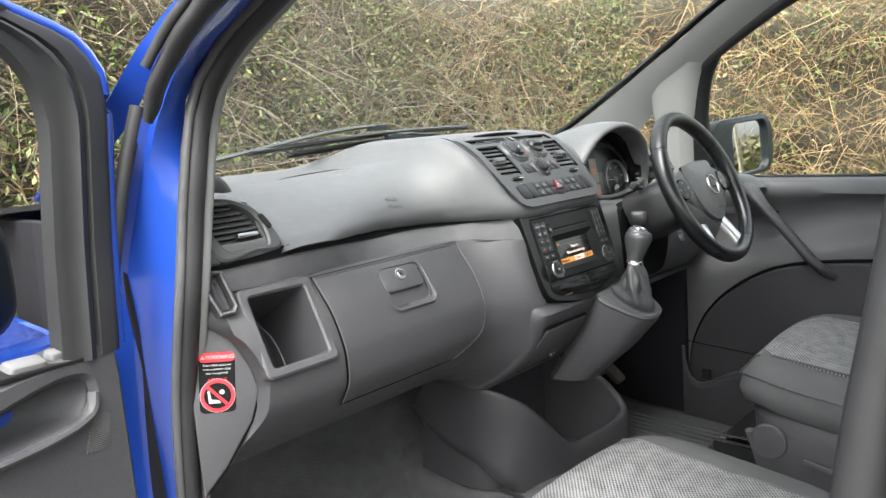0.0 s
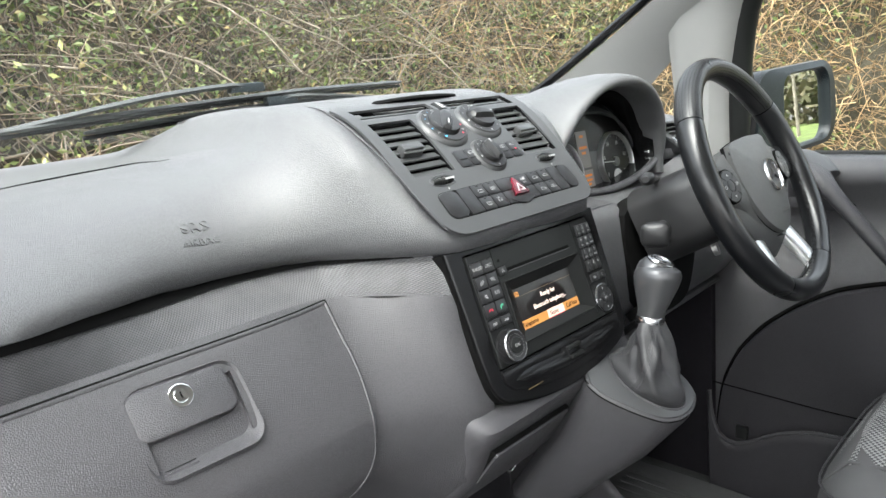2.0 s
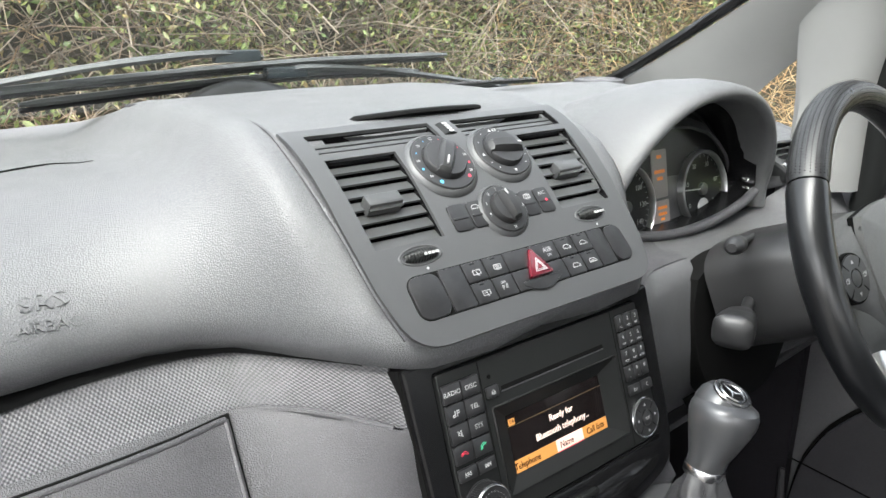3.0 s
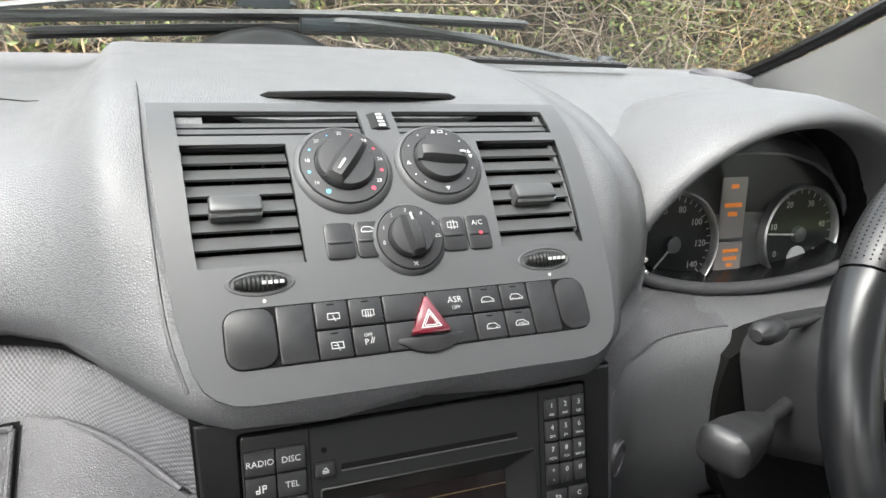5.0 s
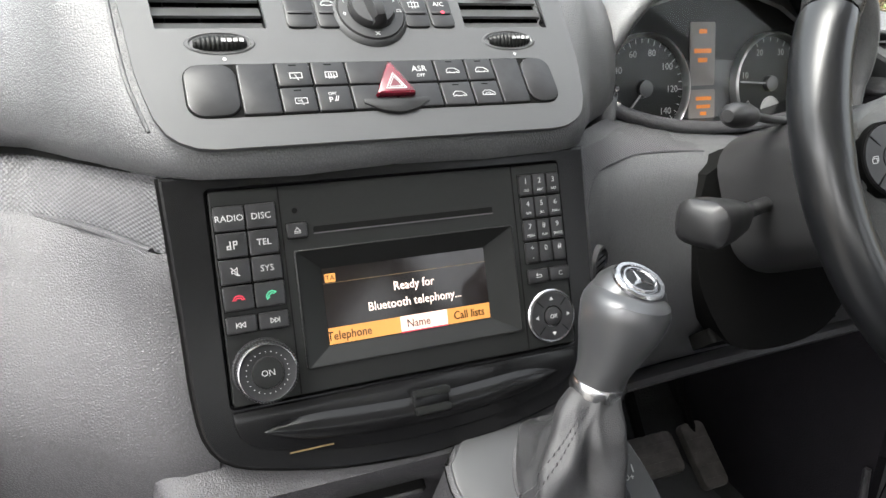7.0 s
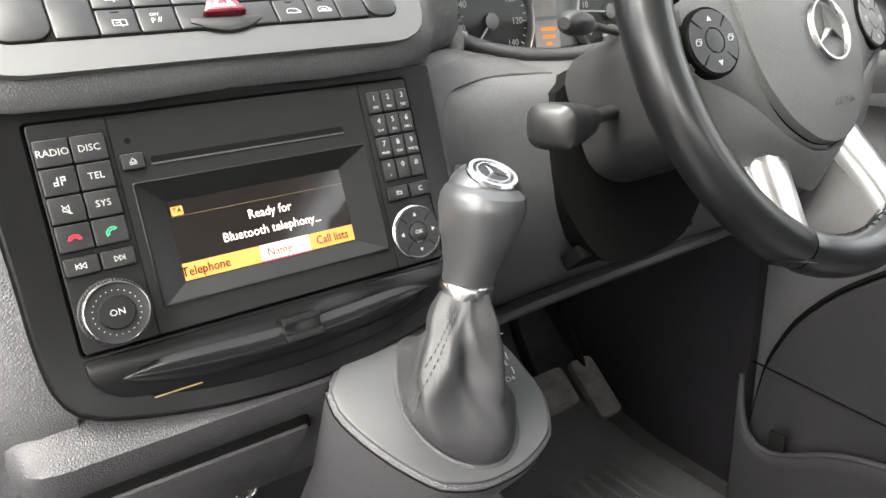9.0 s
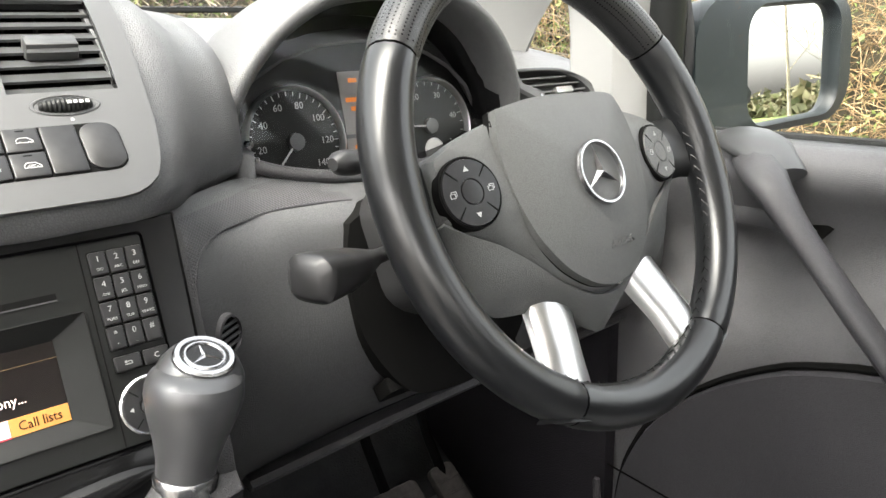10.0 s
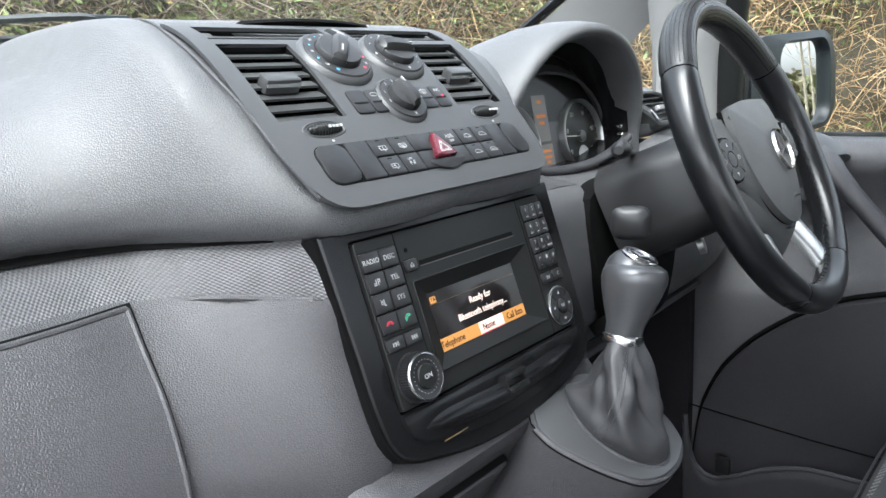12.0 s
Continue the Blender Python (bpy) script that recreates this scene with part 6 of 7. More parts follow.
st_axis = along([(.322, -.004, 1.176), (.300, -.014, 1.178), (.272, -.026, 1.180), (.258, -.031, 1.181), (.230, -.042, 1.183), (.204, -.052, 1.185), (.199, -.054, 1.185)], 27)
st_rows = []
for k, p in enumerate(st_axis):
    u = k / 26
    w, h = (float(np.interp(u, (0, .42, .50, .62, .80, .95, .985, 1), q)) for q in ((.0062, .0062, .0105, .0155, .0185, .0195, .0180, .012), (.0058, .0058, .0085, .0120, .0155, .0168, .0155, .010)))
    d = (Vector(st_axis[min(k + 1, 26)]) - Vector(st_axis[max(k - 1, 0)])).normalized()
    a = d.cross(Vector((0, 0, 1))).normalized()
    b = a.cross(d)
    e = 1.0 if u < .42 else .62
    st_rows.append([Vector(p) + a * w * math.copysign(abs(math.cos(q)) ** e, math.cos(q)) + b * h * math.copysign(abs(math.sin(q)) ** e, math.sin(q)) for q in np.linspace(0, 2 * math.pi, 25)[:-1]])
sv_, sf_ = sheet(st_rows, closed=True)
st1 = link("indicator_stalk", sv_, sf_ + [tuple(range(26 * 24, 27 * 24))], STALK, column, "dark grey indicator stalk with white symbols", sharp=50)
link("stalk_socket", *lathe(pose(.322, .002, 1.176, 75, 0, -25), [(.014, -.004), (.014, .002), (.0125, .003), (.0085, .001), (.0085, -.006)], 24), STALK, column)
link("socket_plate", *prism(pose(.336, .004, 1.172, 78, 0, -32), rrect(.062, .052, .004), -.004, .0015, .001), STALK, column)
# no hole here: a flat black plate gives the shaded opening round the column
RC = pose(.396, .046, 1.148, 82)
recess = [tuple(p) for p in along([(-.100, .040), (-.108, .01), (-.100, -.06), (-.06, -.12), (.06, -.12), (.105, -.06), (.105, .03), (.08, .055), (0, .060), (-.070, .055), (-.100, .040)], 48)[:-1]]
link("column_shade_plate", *prism(RC, recess, -.02, .007), DARK, column, "dark opening round the steering column")
IS = Matrix.Translation((.234, -.0565, 1.186)) @ pose(0, 0, 0, 72, 0, 23)
for k in range(3):
    strokes([[(-.003, -.002), (-.001, .002), (.001, -.002), (.003, .002)]], .0004, IS @ pose(k * .009 - .004, .002, .0), DIMWHITE, st1)
st2 = link("trip_stalk", *tube(along([(.350, .018, 1.236), (.315, .006, 1.241), (.285, -.004, 1.247), (.270, -.0095, 1.249), (.252, -.0155, 1.251), (.247, -.017, 1.251)], 20), [.0038] * 11 + [.0042, .006, .0085, .0098, .0104, .0106, .0104, .0094, .005], 14, flat=.9), STALK, column, "short black stalk with round tip")
link("key_lock", *lathe(pose(.49, -.005, 1.10, 70, 0, 20), [(.014, 0), (.014, .008), (.01, .009), (.0, .009)], 20), SILVER, column)

# ---- steering wheel ----
wheel_ = thing("steering_wheel", (.3925, -.111, 1.2335), "black leather steering wheel with silver lower spokes", "steering wheel")
PERF = material("perforated black leather", (0.018, 0.018, 0.019), 0.30, grain=0.0008, scale=900, bump=0.3, vary=0.1, spec=0.6)
RW, RT = .1696, .0158
HF = WF @ pose(-.008, -.002, 0)        # hub, a little off the rim's centre


def rim_arc(a0, a1, n, mat, label="", r=RT):
    rows = []
    for k in range(n + 1):
        a = radians(a0 + (a1 - a0) * k / n)
        e = 1.0 if 0 < k < n else .95
        ring = []
        for q in range(18):
            b = 2 * math.pi * q / 18
            thumb = 1 + .14 * max(0, math.cos(a * 2 - radians(70)) if math.cos(a) > 0 else math.cos((math.pi - a) * 2 - radians(70))) * (1 if math.sin(a) > 0 else 0)
            rr = r * e * (1 + (thumb - 1) * .6)
            ring.append(WF @ Vector(((RW + rr * math.cos(b)) * math.cos(a), (RW + rr * math.cos(b)) * math.sin(a), rr * 1.1 * math.sin(b))))
        rows.append(ring)
    return link("rim", *sheet(rows, closed=True), mat, wheel_, label, sharp=60)


rim_arc(34.6, 145.4, 44, PERF, "perforated leather upper rim")
rim_arc(146, 239.6, 40, WORN, "smooth leather rim side")
rim_arc(240.2, 299.8, 24, WORN, "smooth leather rim base")
rim_arc(300.4, 394, 40, WORN, "smooth leather rim side")
link("rim_core", *sheet([[WF @ Vector(((RW + RT * .93 * math.cos(b)) * math.cos(a), (RW + RT * .93 * math.cos(b)) * math.sin(a), RT * .93 * math.sin(b))) for b in np.linspace(0, 2 * math.pi, 11)[:-1]] for a in np.linspace(0, 2 * math.pi, 61)], closed=True), DARK, wheel_)
# perforation holes on the upper rim
hol = []
for i in range(106):
    for j in range(15):
        a = radians(35.6 + i * 1.03 + (j % 2) * .515)
        b = radians(-35 + j * 13.5)
        rr = RT * 1.035
        c = WF @ Vector(((RW + rr * math.cos(b)) * math.cos(a), (RW + rr * math.cos(b)) * math.sin(a), rr * 1.1 * math.sin(b)))
        nrm = (WF.to_3x3() @ Vector((math.cos(b) * math.cos(a), math.cos(b) * math.sin(a), math.sin(b)))).normalized()
        t1 = nrm.orthogonal().normalized() * .00068
        t2 = nrm.cross(t1)
        c = c + nrm * .0007
        hol.append(([c + t1, c + (t1 + t2) * .71, c + t2, c + (t2 - t1) * .71, c - t1, c - (t1 + t2) * .71, c - t2, c + (t1 - t2) * .71], [tuple(range(8))]))
ho = link("perforation", *join(*hol), DARK, wheel_, sharp=0)
tagged(ho, kind="stuff")
# stitching on the inner side of the rim
sts = []
for i in range(64):
    a = radians(148 + i * 3.85)
    for d in (0, 1):
        p0 = WF @ Vector(((RW - RT * 1.0) * math.cos(a), (RW - RT * 1.0) * math.sin(a), .004 - .006 * d))
        p1 = WF @ Vector(((RW - RT * 1.03) * math.cos(a + .035), (RW - RT * 1.03) * math.sin(a + .035), .000))
        sts.append(tube([p0, p1], .0006, 4))
tagged(link("stitching", *join(*sts), SATIN, wheel_), kind="stuff")


def hubsurf(outline, z_edge, z_mid, sh, steps=5, cen=(0, 0)):
    o = np.array(outline)
    c = np.array(cen)
    rows = []
    for k in range(steps + 1):
        t = k / steps
        s = 1 - t * .98
        rows.append([(*(c + (p - c) * s), z_edge + (z_mid - z_edge) * (1 - (1 - t) ** sh)) for p in o])
    return rows


HUBTOP = [(-.126, .030), (-.110, .038), (-.076, .048), (-.038, .055), (0, .0565), (.038, .055), (.076, .048), (.110, .038), (.126, .030)]
HUBRIDGE = [(-.131, -.010), (-.116, -.020), (-.093, -.032), (-.069, -.049), (-.045, -.069), (-.018, -.084), (0, -.087), (.018, -.084), (.045, -.069), (.069, -.049), (.093, -.032), (.116, -.020), (.131, -.010)]
HUBLOW = [(-.133, -.014), (-.130, -.035), (-.120, -.058), (-.098, -.075), (-.068, -.080), (-.038, -.090), (0, -.112), (.038, -.090), (.068, -.080), (.098, -.075), (.120, -.058), (.130, -.035), (.133, -.014)]
up_e, ridge_e, low_e = along(HUBTOP, 49), along(HUBRIDGE, 49), along(HUBLOW, 49)
hub_o = np.array(list(up_e[:, :2]) + list(ridge_e[::-1, :2]))
hr = [on(HF, [(x * .97, y * .97, -.030) for x, y in hub_o]), on(HF, [(x, y, -.008) for x, y in hub_o])] + [on(HF, r) for r in hubsurf(inset(hub_o, .002), -.001, .012, 1.6, cen=(0, -.01))]
link("hub", *sheet(hr, closed=True), HUB, wheel_, "grey grained wheel hub", sharp=60)
skirt = []
for t in np.linspace(0, 1, 7):
    skirt.append(on(HF, [(*(a * (1 - t) + b * t), -.002 - .022 * t**1.3) for a, b in zip(ridge_e[:, :2], low_e[:, :2])]))
link("hub_skirt", *sheet(skirt), HUB, wheel_, "hub underside sloping back to the spokes", sharp=60, thick=0.003)
pad_o = along([(-.066, .055), (-.03, .060), (0, .061), (.03, .060), (.066, .055), (.074, .030), (.074, .0), (.064, -.035), (.045, -.062), (.022, -.078), (0, -.083), (-.022, -.078), (-.045, -.062), (-.064, -.035), (-.074, .0), (-.074, .030), (-.066, .055)], 65)[:-1, :2]
link("pad_seam", *sheet([on(HF, [(x * 1.008, y * 1.008, -.004) for x, y in pad_o]), on(HF, [(x * 1.006, y * 1.006, .0015) for x, y in pad_o])], closed=True), DARK, wheel_)
pr_ = [on(HF, [(x, y, .0) for x, y in pad_o])] + [on(HF, r) for r in hubsurf(pad_o, .0085, .0215, 2.2, 7, cen=(0, -.005))]
pad_ = link("airbag_pad", *sheet(pr_, closed=True), HUB, wheel_, "rounded grey airbag cover", sharp=50)
star(HF @ pose(.002, -.004, .0224), .0222, RINGMETAL, pad_, h=.0032, name="emblem")
lettering("AIRBAG", .0085, HF @ pose(.010, -.0555, .0160, 11, 2, 0), HUB, pad_, "embossed_letters", ext=.0006)
for s in (-1, 1):
    bm_ = HF @ pose(s * .107, .004, .0012, 0, s * 6, 0)
    podmat = HUB if s > 0 else KEYPLASTIC
    pod = link("button_pod", *lathe(bm_, [(.0245, -.004), (.0240, .0035), (.0228, .0042), (.0224, .0030)], 48), DARK, wheel_, "round four-way button pod")
    link("pod_face", *lathe(bm_, [(.0225, .0028), (.0218, .0050), (.0090, .0058), (.0086, .0042), (.0080, .0042)], 48), podmat, pod)
    link("pod_middle", *lathe(bm_, [(.0082, .004), (.0078, .0058), (.004, .0062), (0, .0063)], 32), podmat, pod)
    for k in range(4):
        mm = bm_ @ pose(0, 0, 0, 0, 0, 90 * k)
        link("gap", *box(mm @ pose(0, 0, 0, 0, 0, 45) @ pose(0, .0155, .0046), -.0004, .0004, -.0065, .0065, 0, .0010), DARK, pod)
        if k % 2 == 0:
            link("arrow", *prism(mm @ pose(0, .0152, .0055), [(-.0022, -.0016), (.0022, -.0016), (0, .002)], 0, .0002), WHITE, pod)
        else:
            strokes([[(-.0022, -.0016), (-.0022, .0012), (.0016, .0012), (.0016, -.0016), (-.0022, -.0016)], [(-.001, .0012), (-.001, .0024), (.0028, .0024), (.0028, -.0004), (.0016, -.0004)]], .0003, mm @ pose(0, .0152, .0056, 0, 0, -90 * k), WHITE, pod)
    # side spoke joining hub and rim
    sp_rows = []
    for t, hw, z0, th in ((.100, .030, -.024, .008), (.130, .026, -.022, .009), (.150, .027, -.014, .010), (.166, .034, -.004, .009)):
        sp_rows.append(on(WF, [(s * t, .006 + q * hw, z0 + w * th) for q, w in ((1, 0), (.8, .8), (0, 1), (-.8, .8), (-1, 0), (-.8, -.8), (0, -1), (.8, -.8))]))
    link("side_spoke", *sheet(sp_rows, closed=True), WORN, wheel_, sharp=60)
    lo_rows = []
    for x, y, w, z in ((s * .050, -.070, .0225, -.024), (s * .058, -.092, .0215, -.020), (s * .066, -.118, .0200, -.014), (s * .074, -.145, .0215, -.009)):
        d = Vector((s * .30, -.95)).normalized()
        n2 = Vector((-d.y, d.x))
        lo_rows.append(on(WF, [(x + n2.x * w * q, y + n2.y * w * q, z + hgt * .009) for q, hgt in ((1, -.4), (.92, .5), (.5, 1), (0, 1.15), (-.5, 1), (-.92, .5), (-1, -.4), (0, -.8))]))
    link("lower_spoke", *sheet(lo_rows, closed=True), SILVER, wheel_, "brushed silver lower spoke", sharp=60)
    fo_rows = []
    for x, y, w, z, h in ((s * .0765, -.142, .0190, -.003, .007), (s * .080, -.152, .024, -.002, .009), (s * .084, -.160, .032, 0, .011)):
        d = Vector((s * .30, -.95)).normalized()
        n2 = Vector((-d.y, d.x))
        fo_rows.append(on(WF, [(x + n2.x * w * q, y + n2.y * w * q, z + hgt * h) for q, hgt in ((1, -.5), (.9, .4), (.5, 1), (0, 1.1), (-.5, 1), (-.9, .4), (-1, -.5), (0, -.9))]))
    link("spoke_foot", *sheet(fo_rows, closed=True), WORN, wheel_, sharp=60)
strokes([[(-.003, -.001), (.002, .0018), (.002, -.0022), (-.003, .0)]], .0003, HF @ pose(-.078, .045, .0095), DARK, wheel_)

# ---- pedals ----
for k, (x, y, z, w, h) in enumerate(((.465, .25, .715, .095, .060), (.59, .275, .67, .045, .10))):
    pdl = thing("pedal", (x, y, z - .05), "worn black rubber-faced brake pedal" if k < 1 else "long rubber accelerator pedal", "pedal", group="pedals")
    pmx = pose(x, y, z, 40)
    link("pad", *prism(pmx, rrect(w, h, .010), 0, .014, .004, base=True), PEDAL, pdl)
    link("ribs", *join(*[box(pmx @ pose(0, -h / 2 + (j + .8) * h / 5, .013), -w * .4, w * .4, -.002, .002, 0, .003) for j in range(4)]), PEDAL, pdl)
    link("arm", *tube(along([(x, y + .01, z + .01), (x, y + .07, z + .10), (x, y + .08, z + .24), (x, y + .06, z + .36)], 10), .008, 8), DARK, pdl)

# ---- driver's door (closed) ----
ddoor = thing("driver_door", (.78, -.3, .45), "dark grey driver's door panel with slanted pull handle", "door")
DP = [(.83, 1.214), (.795, 1.217), (.768, 1.213), (.753, 1.199), (.750, 1.178), (.772, 1.150), (.790, 1.110), (.784, 1.068), (.760, 1.036), (.745, 1.015), (.742, .98), (.745, .90), (.748, .80), (.750, .70), (.752, .60), (.758, .50), (.775, .46)]
dr = []
for y in np.linspace(.20, -1.0, 31):
    row = []
    for i, (x, z) in enumerate(DP):
        lift = max(-.05, min(.09, .24 * (-.17 - y)))
        zz_ = z + (lift if 7 <= i <= 10 else lift * .5 if i in (5, 6, 11) else 0)
        row.append((x, y, zz_))
    dr.append([tuple(p) for p in along(row, 52)])
link("panel", *sheet(dr), DOORSKIN, ddoor, "moulded door panel", thick=0.004, sharp=50)
link("belt_seal", *tube([(.80, .06, 1.217), (.80, -.4, 1.218), (.80, -1.0, 1.219)], .006, 8), RUBBER, ddoor)
# arched lower panel, slightly proud, with map pocket
ar = along([(.095, .56), (.09, .66), (.075, .76), (.045, .828), (.0, .885), (-.06, .935), (-.13, .975), (-.20, .996), (-.28, 1.008), (-.40, 1.018), (-.7, 1.0)], 44)[:, :2]
arch_rows = [[(.7395, y, z) for y, z in ar], [(.730, y * 1.0, z - .006) for y, z in ar], [(.7285, y, .55 + (z - .55) * .5) for y, z in ar], [(.730, y, .50) for y, z in ar]]
link("lower_panel", *sheet(arch_rows), DOORLOW, ddoor, "darker arched lower panel", sharp=50)
link("arch_edge", *tube([(.738, y, z + .003) for y, z in ar], .0045, 6), DARK, ddoor)
po = along([(.092, .745), (.087, .70), (.072, .655), (.047, .640), (.007, .655), (-.043, .685), (-.10, .705), (-.2, .71), (-.6, .71)], 36)[:, :2]
prw = [[(.700, y, z) for y, z in po], [(.694, y, z - .004) for y, z in po], [(.692, y, z - .02) for y, z in po], [(.698, y, .47) for y, z in po]]
link("map_pocket", *sheet(prw), DOORLOW, ddoor, "door pocket with a wavy rounded rim", thick=0.006, sharp=60)
link("pocket_rim", *tube([(.697, y, z) for y, z in po], .004, 8), PANEL, ddoor)
link("pocket_catch", *box(pose(.690, .022, .672), -.006, .006, -.012, .012, -.010, .016, .003), SATIN, ddoor)
link("trim_line", *tube([(.7275, .10, .752), (.7275, -.1, .742), (.7275, -.5, .735)], .0014, 5), DARK, ddoor)
# pull handle
hp = along([(.765, -.050, 1.200), (.725, -.080, 1.198), (.697, -.108, 1.184), (.690, -.135, 1.155), (.690, -.180, 1.103), (.693, -.225, 1.050), (.702, -.262, 1.005), (.735, -.290, .972)], 30)
link("pull_handle", *tube(hp, [.018, .020, .022, .024, .025, .0245, .0235, .022, .021, .020, .019, .0185, .018, .018, .018, .018, .018, .018, .018, .018, .018, .018, .018, .018, .018, .018, .0175, .017, .016, .014], 10, flat=.7), PANEL, ddoor, "slanted grey pull handle", sharp=60)
cap = along([(.800, -.02, 1.214), (.765, -.05, 1.214), (.735, -.085, 1.207), (.72, -.115, 1.190)], 10)
link("handle_cap", *tube(cap, [.03, .034, .036, .036, .036, .035, .033, .03, .028, .024], 14, flat=.4), FASCIA, ddoor, sharp=60)
# inner latch over a flat black plate that paints its shaded hollow
LH = pose(.783, -.06, 1.135, 90, 0, -90)
link("latch_shade_plate", *prism(LH, [(-.085, -.012), (.07, -.022), (.082, -.008), (.05, .028), (-.085, .032)], -.004, .003, .002), DARK, ddoor)
link("latch", *prism(LH @ pose(0, -.004, .003), [(-.08, -.010), (.060, -.016), (.066, -.008), (.035, .008), (-.08, .010)], 0, .012, .003), PANEL, ddoor, "flat grey door latch")
link("sill_plate", *prism(pose(.785, .02, 1.2175), rrect(.035, .10, .012), 0, .003, .0015), FASCIA, ddoor)
link("lock_knob", *lathe(pose(.785, .045, 1.219), [(.008, 0), (.008, .006), (.005, .008), (0, .008)], 20), DIMWHITE, ddoor)

# ---- driver's door mirror ----
mirror = thing("door_mirror", (.80, .06, 1.22), "black door mirror in a rounded plastic shell", "door mirror")
MFR = pose(.942, .018, 1.292, 86, 0, -9)
mi = np.array(rrect(.178, .141, .034, .010, .0, n=7))
mo = np.array(rrect(.314, .174, .058, -.016, .001, n=7))
mi[:, 1] += .05 * (mi[:, 0] - .01)
mo[:, 1] += .05 * mo[:, 0]
rows_m = [on(MFR, [(x, y, .006) for x, y in mi]), on(MFR, [(x, y, .018) for x, y in mi + (mi - mi.mean(0)) * .02]), on(MFR, [(x, y, .022) for x, y in mi + (mi - mi.mean(0)) * .06]), on(MFR, [(x * .985, y * .985, .016) for x, y in mo]), on(MFR, [(x, y, -.005) for x, y in mo]), on(MFR, [(x * .97, y * .97, -.05) for x, y in mo]), on(MFR, [(x * .8 - .02, y * .82, -.095) for x, y in mo]), on(MFR, [(x * .3 - .04, y * .3, -.118) for x, y in mo])]
link("shell", *sheet(rows_m, closed=True), SHELL, mirror, "black rounded mirror shell", sharp=50)
link("mirror_glass", *prism(MFR @ pose(.0, 0, .008), [tuple(p) for p in mi], -.002, .001), MIRROR, mirror, "clean mirror glass")
link("bracket", *tube(along([(.87, .06, 1.26), (.84, .06, 1.24), (.80, .058, 1.225)], 8), [.05, .048, .045, .042, .04, .04, .04, .04], 12, flat=.8), SHELL, mirror)
link("corner_plate", *sheet([[(.785, .085, 1.215), (.785, .03, 1.215)], [(.770, .07, 1.33), (.770, .05, 1.30)]]), SHELL, mirror, thick=0.01)

# ---- passenger's door (open) ----
pdoor = thing("passenger_door", (-.88, .09, .5), "open blue passenger door with dark grey inner panel", "door")
DX, DN = Vector((-.955, -.297, 0)), Vector((.297, -.955, 0))
DO = Matrix.Translation((-.846, .108, 0)) @ Matrix((DX, Vector((0, 0, 1)), DN)).transposed().to_4x4()
# local: x outwards along the door, y up, z towards the cabin side
panel_o = [(.030, .50), (.9, .50), (.9, 1.150), (.30, 1.160), (.13, 1.176), (.064, 1.184), (.042, 1.182), (.029, 1.172), (.026, 1.14)]
grab_o = [(p[0], p[1]) for p in along([(.30, 1.125), (.175, 1.137), (.135, 1.145), (.095, 1.147), (.075, 1.140), (.072, 1.120), (.085, 1.101), (.144, 1.092), (.22, 1.092), (.30, 1.098), (.32, 1.110), (.30, 1.125)], 45)[:-1]]
link("inner_panel", *holed(DO, panel_o, grab_o, -.02, .030, .008), PANEL, pdoor, "dark grey moulded inner panel")
gc = np.array((.185, 1.118))
link("grab_hollow", *sheet([on(DO, [(*(gc + (np.array(p) - gc) * k), z) for p in grab_o]) for k, z in ((1.03, .024), (.97, .012), (.90, -.004), (.75, -.016), (.02, -.020))], closed=True), PANEL, pdoor, sharp=60)
link("outer_skin", *prism(DO, [(.018, .48), (.95, .48), (.95, 1.185), (.018, 1.185)], -.065, -.018), PAINT, pdoor, "blue painted outer skin")
fo_ = [(p[0], p[1]) for p in along([(.020, 1.165), (.008, 1.30), (-.004, 1.40), (-.011, 1.465), (-.007, 1.505), (.018, 1.535), (.10, 1.566), (.35, 1.70), (.6, 1.76)], 40)]
fi_ = [(p[0], p[1]) for p in along([(.102, 1.165), (.090, 1.30), (.079, 1.387), (.073, 1.445), (.083, 1.492), (.112, 1.528), (.18, 1.565), (.35, 1.655), (.6, 1.71)], 40)]
frows = []
for k, z in ((0, -.03), (.0, .020), (.06, .028), (.16, .031), (.40, .032), (.46, .025), (.52, .034), (.62, .037), (.72, .030), (.86, .031), (1.0, .028), (1.0, .006)):
    frows.append(on(DO, [(x0 + (x1 - x0) * k, y0 + (y1 - y0) * k, z) for (x0, y0), (x1, y1) in zip(fo_, fi_)]))
link("window_frame", *sheet(frows), RUBBER, pdoor, "black window frame with ridged rubber seal", sharp=50)
link("corner_joint", *sheet([on(DO, [(x0 + (x1 - x0) * k, y0 + (y1 - y0) * k, .0325) for k in (.02, .25, .5)]) for (x0, y0), (x1, y1) in list(zip(fo_, fi_))[18:22]]), SATIN, pdoor)
link("paint_edge", *tube(on(DO, [(x - .004, y + .004, .012) for x, y in fo_]), .010, 8), PAINT, pdoor, sharp=60)
gl = link("glass", *sheet([on(DO, [(.09, 1.17, -.02), (.6, 1.17, -.02)]), on(DO, [(.07, 1.50, -.02), (.6, 1.72, -.02)])]), GLASS, pdoor)
gl.visible_shadow = False
sw = link("window_switch_base", *prism(DO @ pose(.125, 1.172, .016, -76, 0, 4), rrect(.125, .030, .014), 0, .005, .002), SATIN, pdoor)
GREYKEY = material("light grey switch plastic", (.12, .12, .12), .45, vary=.05)
link("window_switch", *prism(DO @ pose(.142, 1.174, .016, -72, 0, 4), rrect(.044, .024, .006), 0, .012, .004), GREYKEY, pdoor, "light grey window switch")
link("lock_switch", *prism(DO @ pose(.104, 1.178, .016, -76, 0, 4), rrect(.020, .018, .006), 0, .008, .003), GREYKEY, pdoor)
